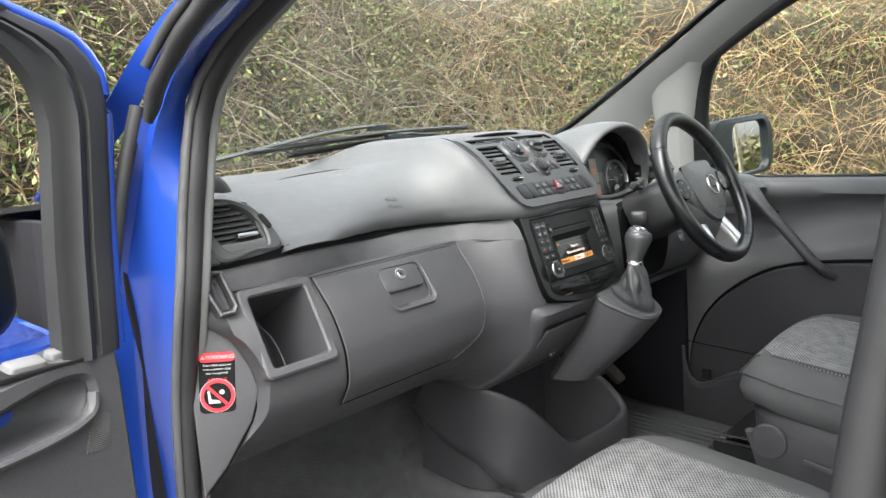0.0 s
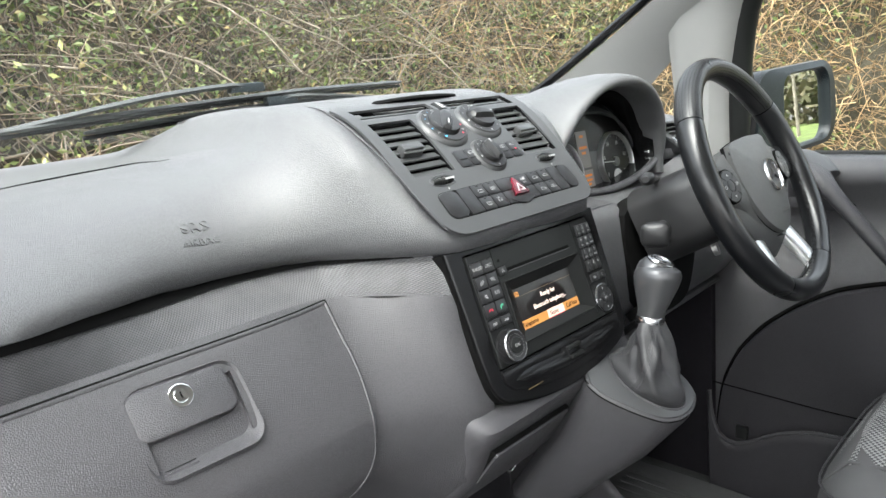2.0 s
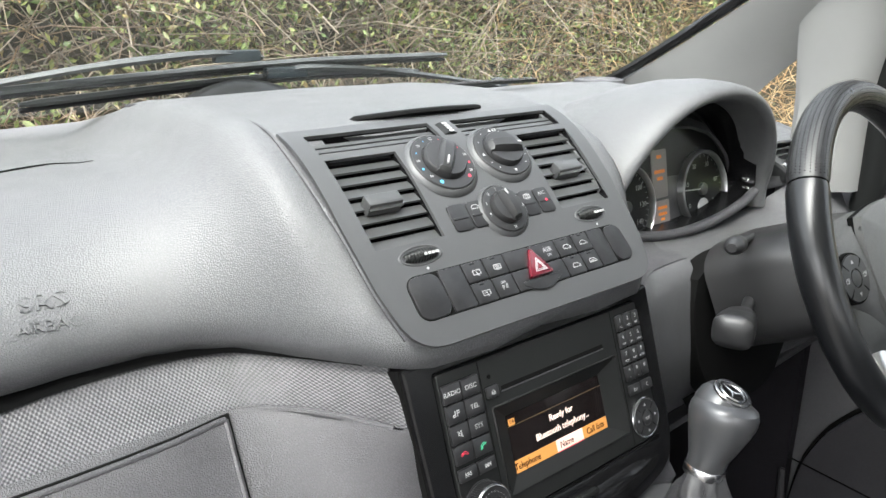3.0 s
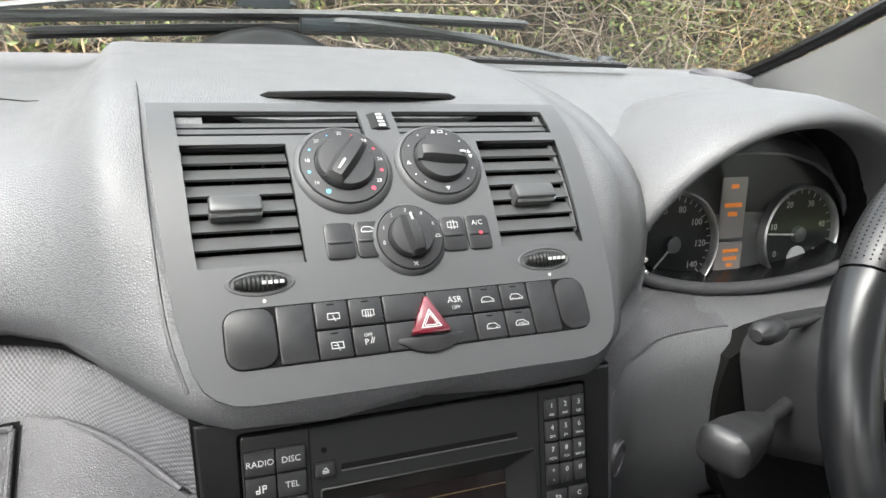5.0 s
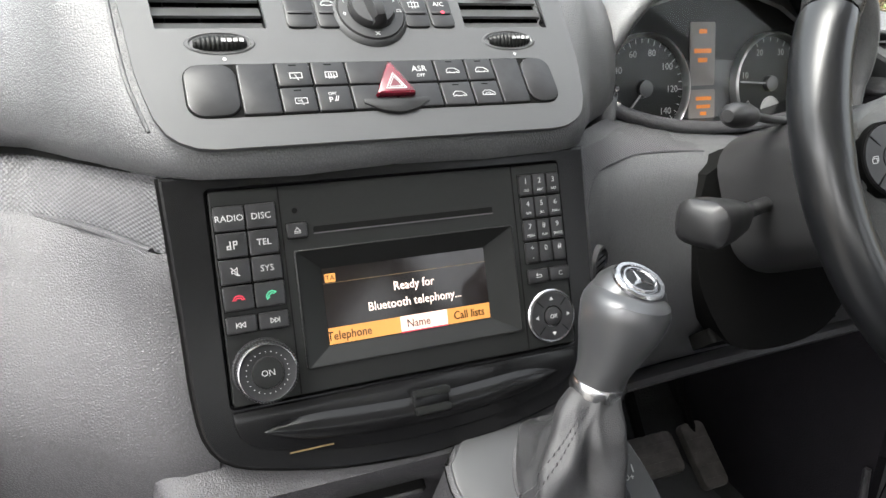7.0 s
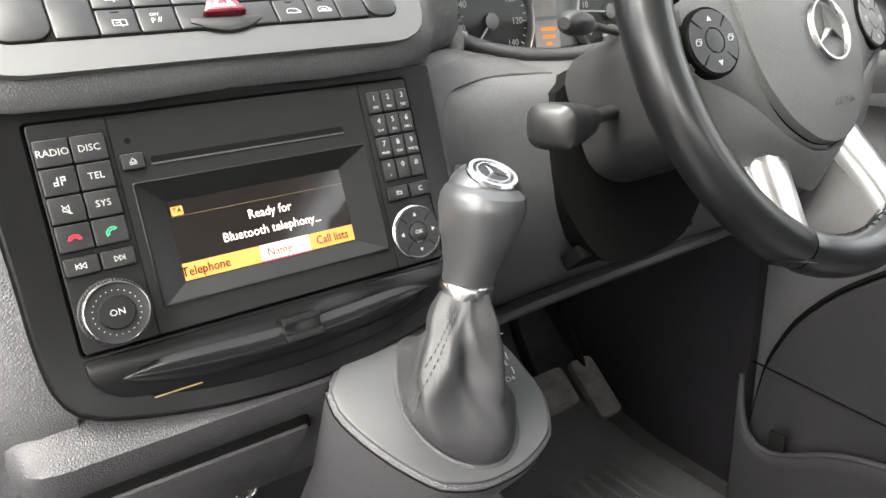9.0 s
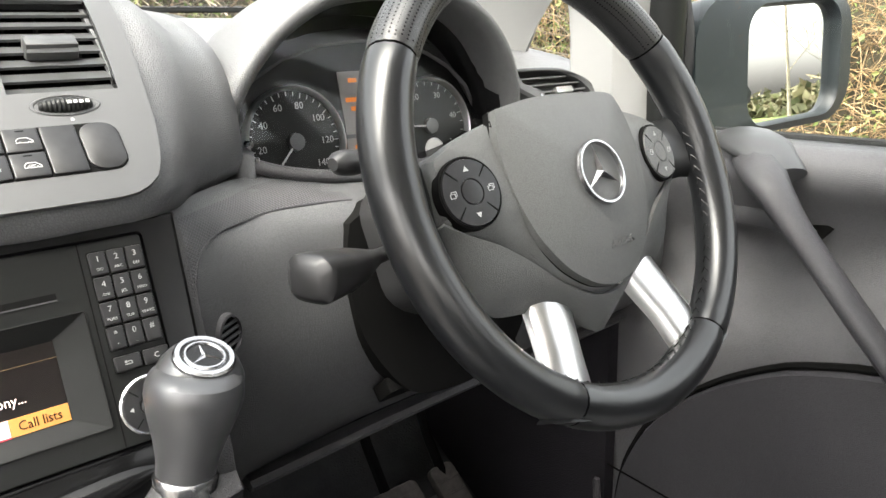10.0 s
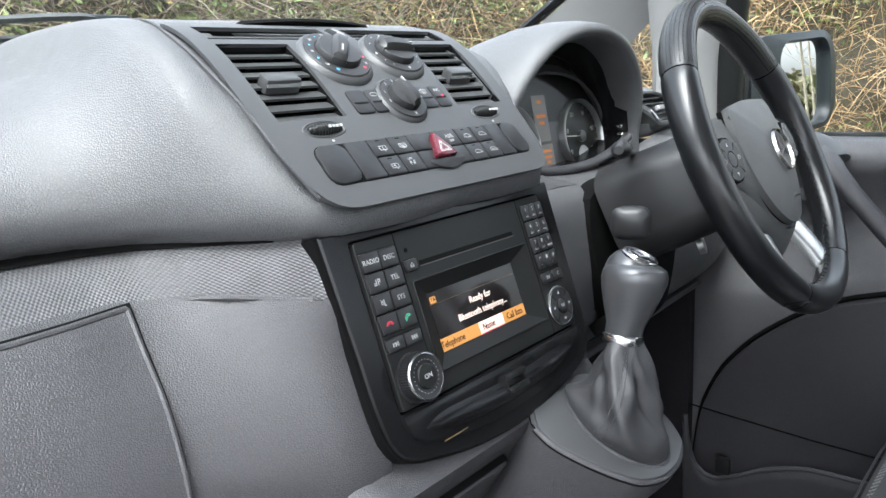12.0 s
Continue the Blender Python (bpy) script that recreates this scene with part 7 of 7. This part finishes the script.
link("grab_lip", *tube(on(DO, along([(.073, 1.125, .030), (.079, 1.104, .034), (.10, 1.096, .036), (.144, 1.091, .038), (.22, 1.091, .038), (.31, 1.098, .036)], 20)), .0075, 8, flat=.8), PANEL, pdoor)
link("speaker_grille", *prism(DO @ pose(0, 0, .028), [(.078, 1.099), (.053, 1.094), (.060, 1.049), (.093, 1.055)], -.004, .0035, .001), woven("fine speaker mesh", (.10, .10, .10), (.012, .012, .012), 2100, bump=.8, axes=(0, 2)), pdoor, "fine mesh speaker grille")
mir2 = thing("passenger_mirror", (-1.02, .18, 1.2), "black shell of the passenger door mirror", "door mirror")
M2 = DO @ pose(.17, 1.27, -.12)
link("shell", *sheet([on(M2, [(x * k, y * k, z) for x, y in rrect(.22, .17, .05, n=6)]) for k, z in ((.2, .06), (.75, .05), (.97, .02), (1, -.03), (.9, -.08), (.4, -.10), (.05, -.105))], closed=True), SHELL, mir2, sharp=60)

# ---- seats ----


def seat(name, cxs, yfront, ztop, w, depth, label, th=.165):
    s = thing(name, (cxs, yfront - depth / 2, .42), label, "seat", group="front seats")
    n = 44

    def ring(k, z, dy=0.0, front=0.0):
        pts = []
        for j in range(n):
            a = 2 * math.pi * j / n
            ca, sa = math.cos(a), math.sin(a)
            ex = 2 / 4.2
            x = math.copysign(abs(ca) ** ex, ca) * w / 2 * k
            y = math.copysign(abs(sa) ** ex, sa) * depth / 2 * k
            bulge = .018 * max(0, sa) ** 2
            pts.append((cxs + x, yfront - depth / 2 + y + dy + bulge * front, z - .0 * y))
        return pts

    tilt = lambda pts: [(x, y, z + .10 * (y - (yfront - depth / 2)) - (0.02 * max(0, (y - (yfront - .07)) / .07) ** 2)) for x, y, z in pts]  # noqa: E731
    zb = ztop - th
    link("base", *sheet([ring(.86, .46), ring(.90, .50), ring(.95, zb - .05), ring(.965, zb + .005), ring(.93, zb + .02)], closed=True), PANEL, s, "grey plastic seat base")
    link("cushion", *sheet([tilt(ring(.93, zb, 0, .5)), tilt(ring(.99, zb + .012, 0, 1)), tilt(ring(1.015, zb + .04, 0, 1)), tilt(ring(1.005, ztop - .035, 0, .8)), tilt(ring(.965, ztop - .008)), tilt(ring(.90, ztop + .004)), tilt(ring(.70, ztop - .004)), tilt(ring(.02, ztop - .006))], closed=True), SEATGREY, s, "plain grey cloth cushion sides", sharp=80)
    # patterned insert in sections along the seat
    ins = []
    for i in range(15):
        t = i / 14
        y = yfront + .006 - t * (depth - .03)
        hw = w * (.345 + .03 * t) * (1 - max(0, .10 - t) * 1.2)
        zz2 = ztop + .006 + .10 * (y - (yfront - depth / 2)) - (.06 * max(0, (.12 - t) / .12) ** 2.0) - .004 * (1 if i in (7,) else 0)
        ins.append([(cxs + q * hw, y, zz2 + .012 * (1 - q * q) - .004) for q in np.linspace(-1, 1, 13)])
    link("insert", *sheet(ins), CLOTH, s, "dimpled grey patterned cloth insert", thick=0.012, sharp=80)
    for q in (-1, 1):
        link("piping", *tube([(p[0 if q < 0 else -1][0], p[0][1], p[0][2] + .001) for p in ins], .0022, 6), SEATGREY, s)
    link("seam", *tube(tilt(ring(1.014, ztop - .030, 0, .9)) + tilt(ring(1.014, ztop - .030, 0, .9))[:1], .0016, 5), PANEL, s)
    bk = []
    for z, y, hw, th in ((ztop - .02, -.02, .47, .06), (ztop + .12, -.05, .5, .065), (ztop + .25, -.09, .5, .06), (ztop + .38, -.13, .44, .05), (ztop + .42, -.15, .36, .03)):
        bk.append([(cxs + math.copysign(abs(math.cos(a)) ** .5, math.cos(a)) * hw * w, yfront - depth + y + math.copysign(abs(math.sin(a)) ** .5, math.sin(a)) * th, z) for a in np.linspace(0, 2 * math.pi, 29)[:-1]])
    link("backrest", *sheet(bk, closed=True), SEATGREY, s, sharp=80)
    return s


ds = seat("van_seat", .445, -.245, .880, .50, .52, "driver's seat in dimpled grey cloth on a grey base", th=.10)
link("recliner_cover", *lathe(pose(.207, -.325, .745, 90, 0, -90), [(.036, -.004), (.0355, .003), (.033, .0055), (.0315, .0035), (0, .006)], 40), PANEL, ds)
link("side_cover", *prism(pose(.209, -.44, .70, 90, 0, -90), [(.22, -.10), (-.09, -.11), (-.13, -.05), (-.165, .055), (.22, .080)], -.02, .002, .006), PANEL, ds)
link("release_bar", *box(pose(.203, -.44, .715, 8), -.004, .004, -.06, .05, -.006, .006, .003), PANEL, ds)
link("plinth", *box(pose(.44, -.47, .53), -.215, .215, -.28, .292, 0, .150, .006), SATIN, ds, "black steel seat plinth")
for x, mt in ((.232, SATIN), (.266, CHROME), (.63, SATIN)):
    link("rail", *box(pose(x, -.47, .682), -.010, .010, -.27, .268, 0, .028, .003), mt, ds, "seat rail with bright steel edge" if mt == CHROME else "")
    link("rail_edge", *box(pose(x - .008, -.47, .7105), -.003, .003, -.27, .2685, 0, .0025, .0008), CHROME, ds)
ps = seat("van_seat", -.19, -.088, .755, .57, .52, "passenger seat in dimpled grey cloth")
matt = link("floor_mat", *sheet([[(x + (.02 if x > .6 else 0) * math.sin((y + .2) * 5), y, .538 + float(np.interp(y, [-.2, .24, .40], [0, .002, .035]))) for x in np.linspace(.20, .655, 20)] for y in np.linspace(-.2, .40, 18)]), MAT, thick=0.008, side=1)
tagged(matt, "ribbed dark rubber mat in the driver's footwell", "floor mat")
for k in range(17):
    x = .225 + k * .024
    link("rib", *box(pose(x, .02, .5455), -.0085, .0085, -.20, .22, 0, .004, .0012), MAT, matt)
hump = link("floor_tunnel", *sheet([[(x, y, .44 + .21 * max(0, 1 - (x / .16) ** 4)) for x in np.linspace(-.16, .16, 13)] for y in (-.02, .02, .1, .3, .6)]), CARPET)
tagged(hump, "carpeted floor tunnel under the storage bin", "floor tunnel", kind="structure")

# ---- wipers ----
for nm, blade, arm in (("a", [(-.367, .535, 1.388), (-.15, .545, 1.400), (.10, .545, 1.410), (.330, .535, 1.411)], [(-.62, .60, 1.345), (-.36, .545, 1.388), (-.15, .527, 1.418), (-.016, .522, 1.424), (.02, .53, 1.418)]),
                       ("b", [(-.26, .55, 1.376), (.0, .555, 1.390), (.16, .56, 1.392), (.30, .57, 1.386)], [(.52, .62, 1.345), (.33, .565, 1.376), (.18, .548, 1.396), (.06, .543, 1.400), (.03, .545, 1.394)])):
    wp = thing("windscreen_wiper", arm[0], "black wiper arm and blade lying on the windscreen", "wiper", group="windscreen wipers")
    link("blade", *tube(along(blade, 24), [.004] + [.0075] * 22 + [.004], 6, flat=.6), DUSTY, wp)
    link("rubber_lip", *tube(along([(x, y + .006, z - .007) for x, y, z in blade], 24), .003, 5), RUBBER, wp)
    link("arm", *tube(along(arm, 20), [.013] * 4 + [.009] * 10 + [.010] * 4 + [.007] * 2, 6, flat=.5), DUSTY, wp)
    link("clip", *box(Matrix.Translation(Vector(arm[3])), -.03, .03, -.008, .008, -.010, .004, .003), SHELL, wp)
    link("pivot", *lathe(Matrix.Translation(Vector(arm[0]) - Vector((0, 0, .03))), [(.02, 0), (.02, .03), (.012, .045), (0, .047)], 18), SHELL, wp)

# ---- warning sticker on the end panel ----
stk = thing("warning_sticker", (-.728, .049, 1.04), "red, black and white airbag warning sticker", "sticker")
SK = KP @ pose(-.005, .0165, .0034, 0, 0, -5) @ Matrix.Diagonal((.95, .95, 1, 1))
RED2 = material("sticker red", (.62, .02, .03), .4, vary=.05)
link("backing", *prism(SK, [tuple(p) for p in rrect(.050, .088, .007)], 0, .0004), BLACK, stk)
link("header", *prism(SK @ pose(0, .037, .0004), rrect(.050, .0135, .006), 0, .0002), RED2, stk)
lettering("WARNING", .0082, SK @ pose(.004, .037, .0008), WHITE, stk)
link("header_mark", *prism(SK @ pose(-.0195, .037, .0006), [(-.003, -.0022), (.003, -.0022), (0, .003)], 0, .0002), WHITE, stk)
for k, tx in enumerate(("This vehicle does not", "have automatic child", "seat recognition!")):
    lettering(tx, .0046, SK @ pose(0, .0255 - k * .0058, .0006), WHITE, stk)
lettering("AIRBAG", .0078, SK @ pose(0, .0035, .0006), RED2, stk)
link("disc", *prism(SK @ pose(0, -.019, .0004), disc(.0245, 40), 0, .0003), WHITE, stk)
link("disc_face", *prism(SK @ pose(0, -.019, .0007), disc(.0190, 40), 0, .0002), BLACK, stk)
link("prohibition_ring", *ringplate(SK @ pose(0, -.019, .0007), disc(.0238, 40), disc(.0190, 40), 0, .0005), RED2, stk)
link("pictogram", *join(prism(SK @ pose(-.004, -.022, .0009), [(-.010, .010), (-.007, .011), (-.005, -.002), (.006, -.004), (.008, -.008), (-.008, -.008)], 0, .0002), prism(SK @ pose(.006, -.014, .0009), disc(.0035, 16), 0, .0002)), WHITE, stk)
link("slash", *box(SK @ pose(0, -.019, .0011, 0, 0, -45), -.019, .019, -.0022, .0022, 0, .0003), RED2, stk)

# ---- hedge bank and trees outside ----
rng = np.random.default_rng(7)


def island_mix(name, colours, rough=0.8, trans=0.0):
    m = bpy.data.materials.new(name)
    m.use_nodes = True
    nt = m.node_tree
    b = nt.nodes["Principled BSDF"]
    b.inputs["Roughness"].default_value = rough
    g = nt.nodes.new("ShaderNodeNewGeometry")
    r = nt.nodes.new("ShaderNodeValToRGB")
    r.color_ramp.interpolation = 'LINEAR'
    e = r.color_ramp.elements
    while len(e) < len(colours):
        e.new(0.5)
    for k, c in enumerate(colours):
        e[k].position, e[k].color = k / (len(colours) - 1), (*c, 1)
    nt.links.new(g.outputs["Random Per Island"], r.inputs["Fac"])
    nt.links.new(r.outputs["Color"], b.inputs["Base Color"])
    return m


STEM = island_mix("bramble stems", [(0.044, 0.033, 0.022), (0.106, 0.075, 0.053), (0.188, 0.138, 0.088), (0.075, 0.056, 0.037), (0.250, 0.200, 0.138)])
STRAW = island_mix("dead straw stalks", [(0.184, 0.115, 0.051), (0.313, 0.212, 0.101), (0.110, 0.064, 0.032), (0.386, 0.294, 0.166), (0.221, 0.129, 0.055)])
LEAF = island_mix("hedge leaves", [(0.042, 0.072, 0.018), (0.108, 0.144, 0.036), (0.066, 0.096, 0.024), (0.192, 0.204, 0.060), (0.054, 0.078, 0.030), (0.240, 0.180, 0.072)], .55)
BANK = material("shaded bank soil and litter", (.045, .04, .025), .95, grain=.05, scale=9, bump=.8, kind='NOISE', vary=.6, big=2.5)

HP = along([(-5.0, 3.2), (-2.0, 3.0), (.5, 3.0), (2.2, 3.5), (3.8, 3.9), (5.2, 3.2), (6.0, 1.4), (6.3, -.8), (6.4, -3.0)], 200)[:, :2]
HS = np.r_[0, np.cumsum(np.linalg.norm(np.diff(HP, axis=0), axis=1))]
HD = np.gradient(HP, HS, axis=0)
HD /= np.linalg.norm(HD, axis=1, keepdims=True)
HN = np.stack([HD[:, 1], -HD[:, 0]], 1)          # towards the van


def bank_point(s, h, out):
    """Places on the sloping bank: s along it, h up, out from its face towards the van."""
    x, y = np.interp(s, HS, HP[:, 0]), np.interp(s, HS, HP[:, 1])
    nx, ny = np.interp(s, HS, HN[:, 0]), np.interp(s, HS, HN[:, 1])
    o = out - .22 * h
    return np.stack([x + nx * o, y + ny * o, h], -1)


bs, bh = np.linspace(0, HS[-1], 90), np.linspace(-.1, 2.75, 26)
br = []
for s_ in bs:
    q = bank_point(np.full(26, s_), bh, -.35 + .22 * np.array([noise.noise(Vector((s_ * 1.3, z * 1.4, 0))) for z in bh]))
    br.append([tuple(p) for p in q])
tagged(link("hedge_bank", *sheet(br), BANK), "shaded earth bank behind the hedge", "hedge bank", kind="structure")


def stalks(name, n, s0, s1, hmax, length, radius, mat, label, droop=1.0, out=(-.25, .35), tall=0.0):
    s = rng.uniform(s0, s1, n)
    h = hmax * rng.random(n) ** 1.05
    p0 = bank_point(s, h, rng.uniform(*out, n))
    L = length * rng.uniform(.4, 1.4, n)
    yaw = rng.uniform(0, 2 * np.pi, n)
    lift = rng.normal(.25 + tall, .55, n)
    d = np.stack([np.cos(yaw) * np.cos(lift), np.sin(yaw) * np.cos(lift), np.sin(lift)], -1)
    bend = rng.normal(0, .35, (n, 3))
    K = 6
    t = np.linspace(0, 1, K)
    pts = p0[:, None] + d[:, None] * (L[:, None] * t)[..., None] + bend[:, None] * (L[:, None] * t**2)[..., None]
    pts[..., 2] -= droop * .35 * L[:, None] * t**2
    pts += rng.normal(0, .010, pts.shape)
    tang = np.gradient(pts, axis=1)
    tang /= np.linalg.norm(tang, axis=2, keepdims=True)
    a = np.cross(tang, [0.31, 0.17, 0.93])
    a /= np.linalg.norm(a, axis=2, keepdims=True) + 1e-9
    b = np.cross(tang, a)
    r = radius * rng.uniform(.4, 1.5, n)[:, None, None] * (1 - .65 * t)[None, :, None]
    ring = np.stack([pts + r * (np.cos(k * 2.0944) * a + np.sin(k * 2.0944) * b) for k in range(3)], 2)
    verts = ring.reshape(-1, 3)
    base = (np.arange(n) * K * 3)[:, None, None]
    i = np.arange(K - 1)[None, :, None] * 3
    j = np.arange(3)[None, None, :]
    j2 = (j + 1) % 3
    f = np.stack([base + i + j, base + i + j2, base + i + 3 + j2, base + i + 3 + j], -1).reshape(-1, 4)
    me = bpy.data.meshes.new(name)
    me.from_pydata(verts.tolist(), [], f.tolist())
    me.polygons.foreach_set("use_smooth", [True] * len(me.polygons))
    me.materials.append(mat)
    return tagged(new(name, me), label, name.replace("_", " "), kind="stuff")


def leaves(name, n, s0, s1, hmax, size, mat, label, out=(-.2, .4)):
    s = rng.uniform(s0, s1, n)
    h = hmax * rng.random(n)
    clump = np.array([noise.noise(Vector((a * 1.1, b * 1.3, 3))) for a, b in zip(s, h)])
    keep = clump > rng.uniform(-.45, .25, n)
    s, h = s[keep], h[keep]
    n = len(s)
    c = bank_point(s, h, rng.uniform(*out, n))
    u = rng.normal(0, 1, (n, 3))
    u /= np.linalg.norm(u, axis=1, keepdims=True)
    v = np.cross(u, rng.normal(0, 1, (n, 3)))
    v /= np.linalg.norm(v, axis=1, keepdims=True)
    w = np.cross(u, v)
    L = size * rng.uniform(.5, 1.4, n)[:, None]
    q = np.stack([c - u * L, c + v * L * .45 + w * L * .12, c + u * L, c - v * L * .45 + w * L * .12], 1).reshape(-1, 3)
    k = np.arange(n)[:, None] * 4
    f = np.concatenate([k + [0, 1, 2], k + [0, 2, 3]], 0)
    me = bpy.data.meshes.new(name)
    me.from_pydata(q.tolist(), [], f.tolist())
    me.materials.append(mat)
    return tagged(new(name, me), label, name.replace("_", " "), kind="stuff")


SM = HS[np.argmin(np.linalg.norm(HP - np.array((4.6, 3.7)), axis=1))]
stalks("bramble_stems", 5200, 2.0, SM + .8, 2.8, .5, .0042, STEM, "tangled bare brown bramble stems in the hedge")
stalks("hedge_twigs", 1500, 2.0, SM + .8, 2.7, .8, .006, island_mix("pale twigs", [(.18, .15, .11), (.26, .22, .17), (.10, .08, .055), (.20, .17, .13)]), "long pale twigs arching through the hedge", droop=.6)
stalks("dry_stalks", 5200, SM - 1.0, HS[-1] - 1.2, 2.7, .45, .005, STRAW, "tangled straw-coloured dead stalks on the bank", droop=1.4)
stalks("dry_stalks", 900, 2.0, 5.2, 2.8, .5, .0055, STRAW, "tangled straw-coloured dead stalks on the bank", droop=.8)
leaves("hedge_leaves", 70000, 2.0, SM + 1.2, 3.0, .022, LEAF, "small green and brown leaves of the hedge")
leaves("bramble_leaves", 9000, SM, HS[-1] - 1.2, 2.8, .030, LEAF, "scattered green bramble leaves on the bank")

BARK = material("grey tree bark", (.24, .21, .17), .9, grain=.02, scale=14, bump=.6, kind='NOISE', vary=.4)


def tree(x, y, h, lean):
    t = thing("bare_tree", (x, y, 0), "tall bare winter tree with thin grey trunk", "tree", group="roadside trees")
    r0 = .045 * h / 9
    tp = along([(x, y, -.1), (x + lean * .3, y, h * .4), (x + lean, y + .2, h)], 12)
    link("trunk", *tube(tp, list(np.linspace(r0, r0 * .12, 12)), 8), BARK, t)
    limbs = []
    for k in range(14):
        i = rng.uniform(.25, .95)
        b = Vector(tp[int(i * 11)])
        a = rng.uniform(0, 6.28)
        L = h * .22 * (1.15 - i)
        e = b + Vector((math.cos(a) * L, math.sin(a) * L, L * rng.uniform(.5, 1.4)))
        m_ = b.lerp(e, 0.5) + Vector((0, 0, -.06 * L))
        limbs.append(tube([b, m_, e], [r0 * .35 * (1.1 - i), r0 * .22 * (1.1 - i), .008], 5))
        for q in range(4):
            c = b.lerp(e, rng.uniform(.4, 1))
            d = c + Vector([float(q_) for q_ in rng.normal(0, L * .22, 3)]) + Vector((0, 0, L * .3))
            limbs.append(tube([c, d], [.014, .006], 4))
    link("limbs", *join(*limbs), BARK, t)


for k in range(60):
    a = radians(96 + k * 1.75 + rng.uniform(-2, 2))
    d = rng.uniform(16, 27)
    tree(1 + d * math.sin(a), d * math.cos(a), rng.uniform(8, 12), rng.uniform(-.6, .6))
GRASS = material("rough grass verge", (.10, .14, .03), .9, grain=.05, scale=12, bump=.7, kind='NOISE', vary=.5, big=1.5)
vg = link("grass_verge", *sheet([[(1 + d * math.sin(radians(a)), d * math.cos(radians(a)), .02 + z) for a in range(85, 215, 5)] for d, z in ((9, 0), (14, .02), (22, .3), (34, .6))]), GRASS)
tagged(vg, "green grass verge along the road behind the van", "grass verge", kind="structure")
FAR = island_mix("far winter scrub", [(.05, .06, .025), (.09, .085, .04), (.12, .10, .055), (.06, .075, .02)], .8)
fv, ff = [], []
for k in range(16000):
    a = radians(rng.uniform(92, 178))
    d = rng.uniform(30, 36)
    top_z = 2.2 + .7 * math.sin(a * 7) + .4 * math.sin(a * 23 + 1) + rng.uniform(-.3, .3)
    c = Vector((1 + d * math.sin(a), d * math.cos(a), rng.uniform(0, max(.6, top_z))))
    u = Vector([float(q) for q in rng.normal(0, .12, 3)])
    w = Vector([float(q) for q in rng.normal(0, .12, 3)])
    b = len(fv)
    fv += [c - u, c + w, c + u, c - w]
    ff.append((b, b + 1, b + 2, b + 3))
tagged(link("far_scrub", fv, ff, FAR), "low winter scrub across the road behind the van", "scrub", kind="stuff")
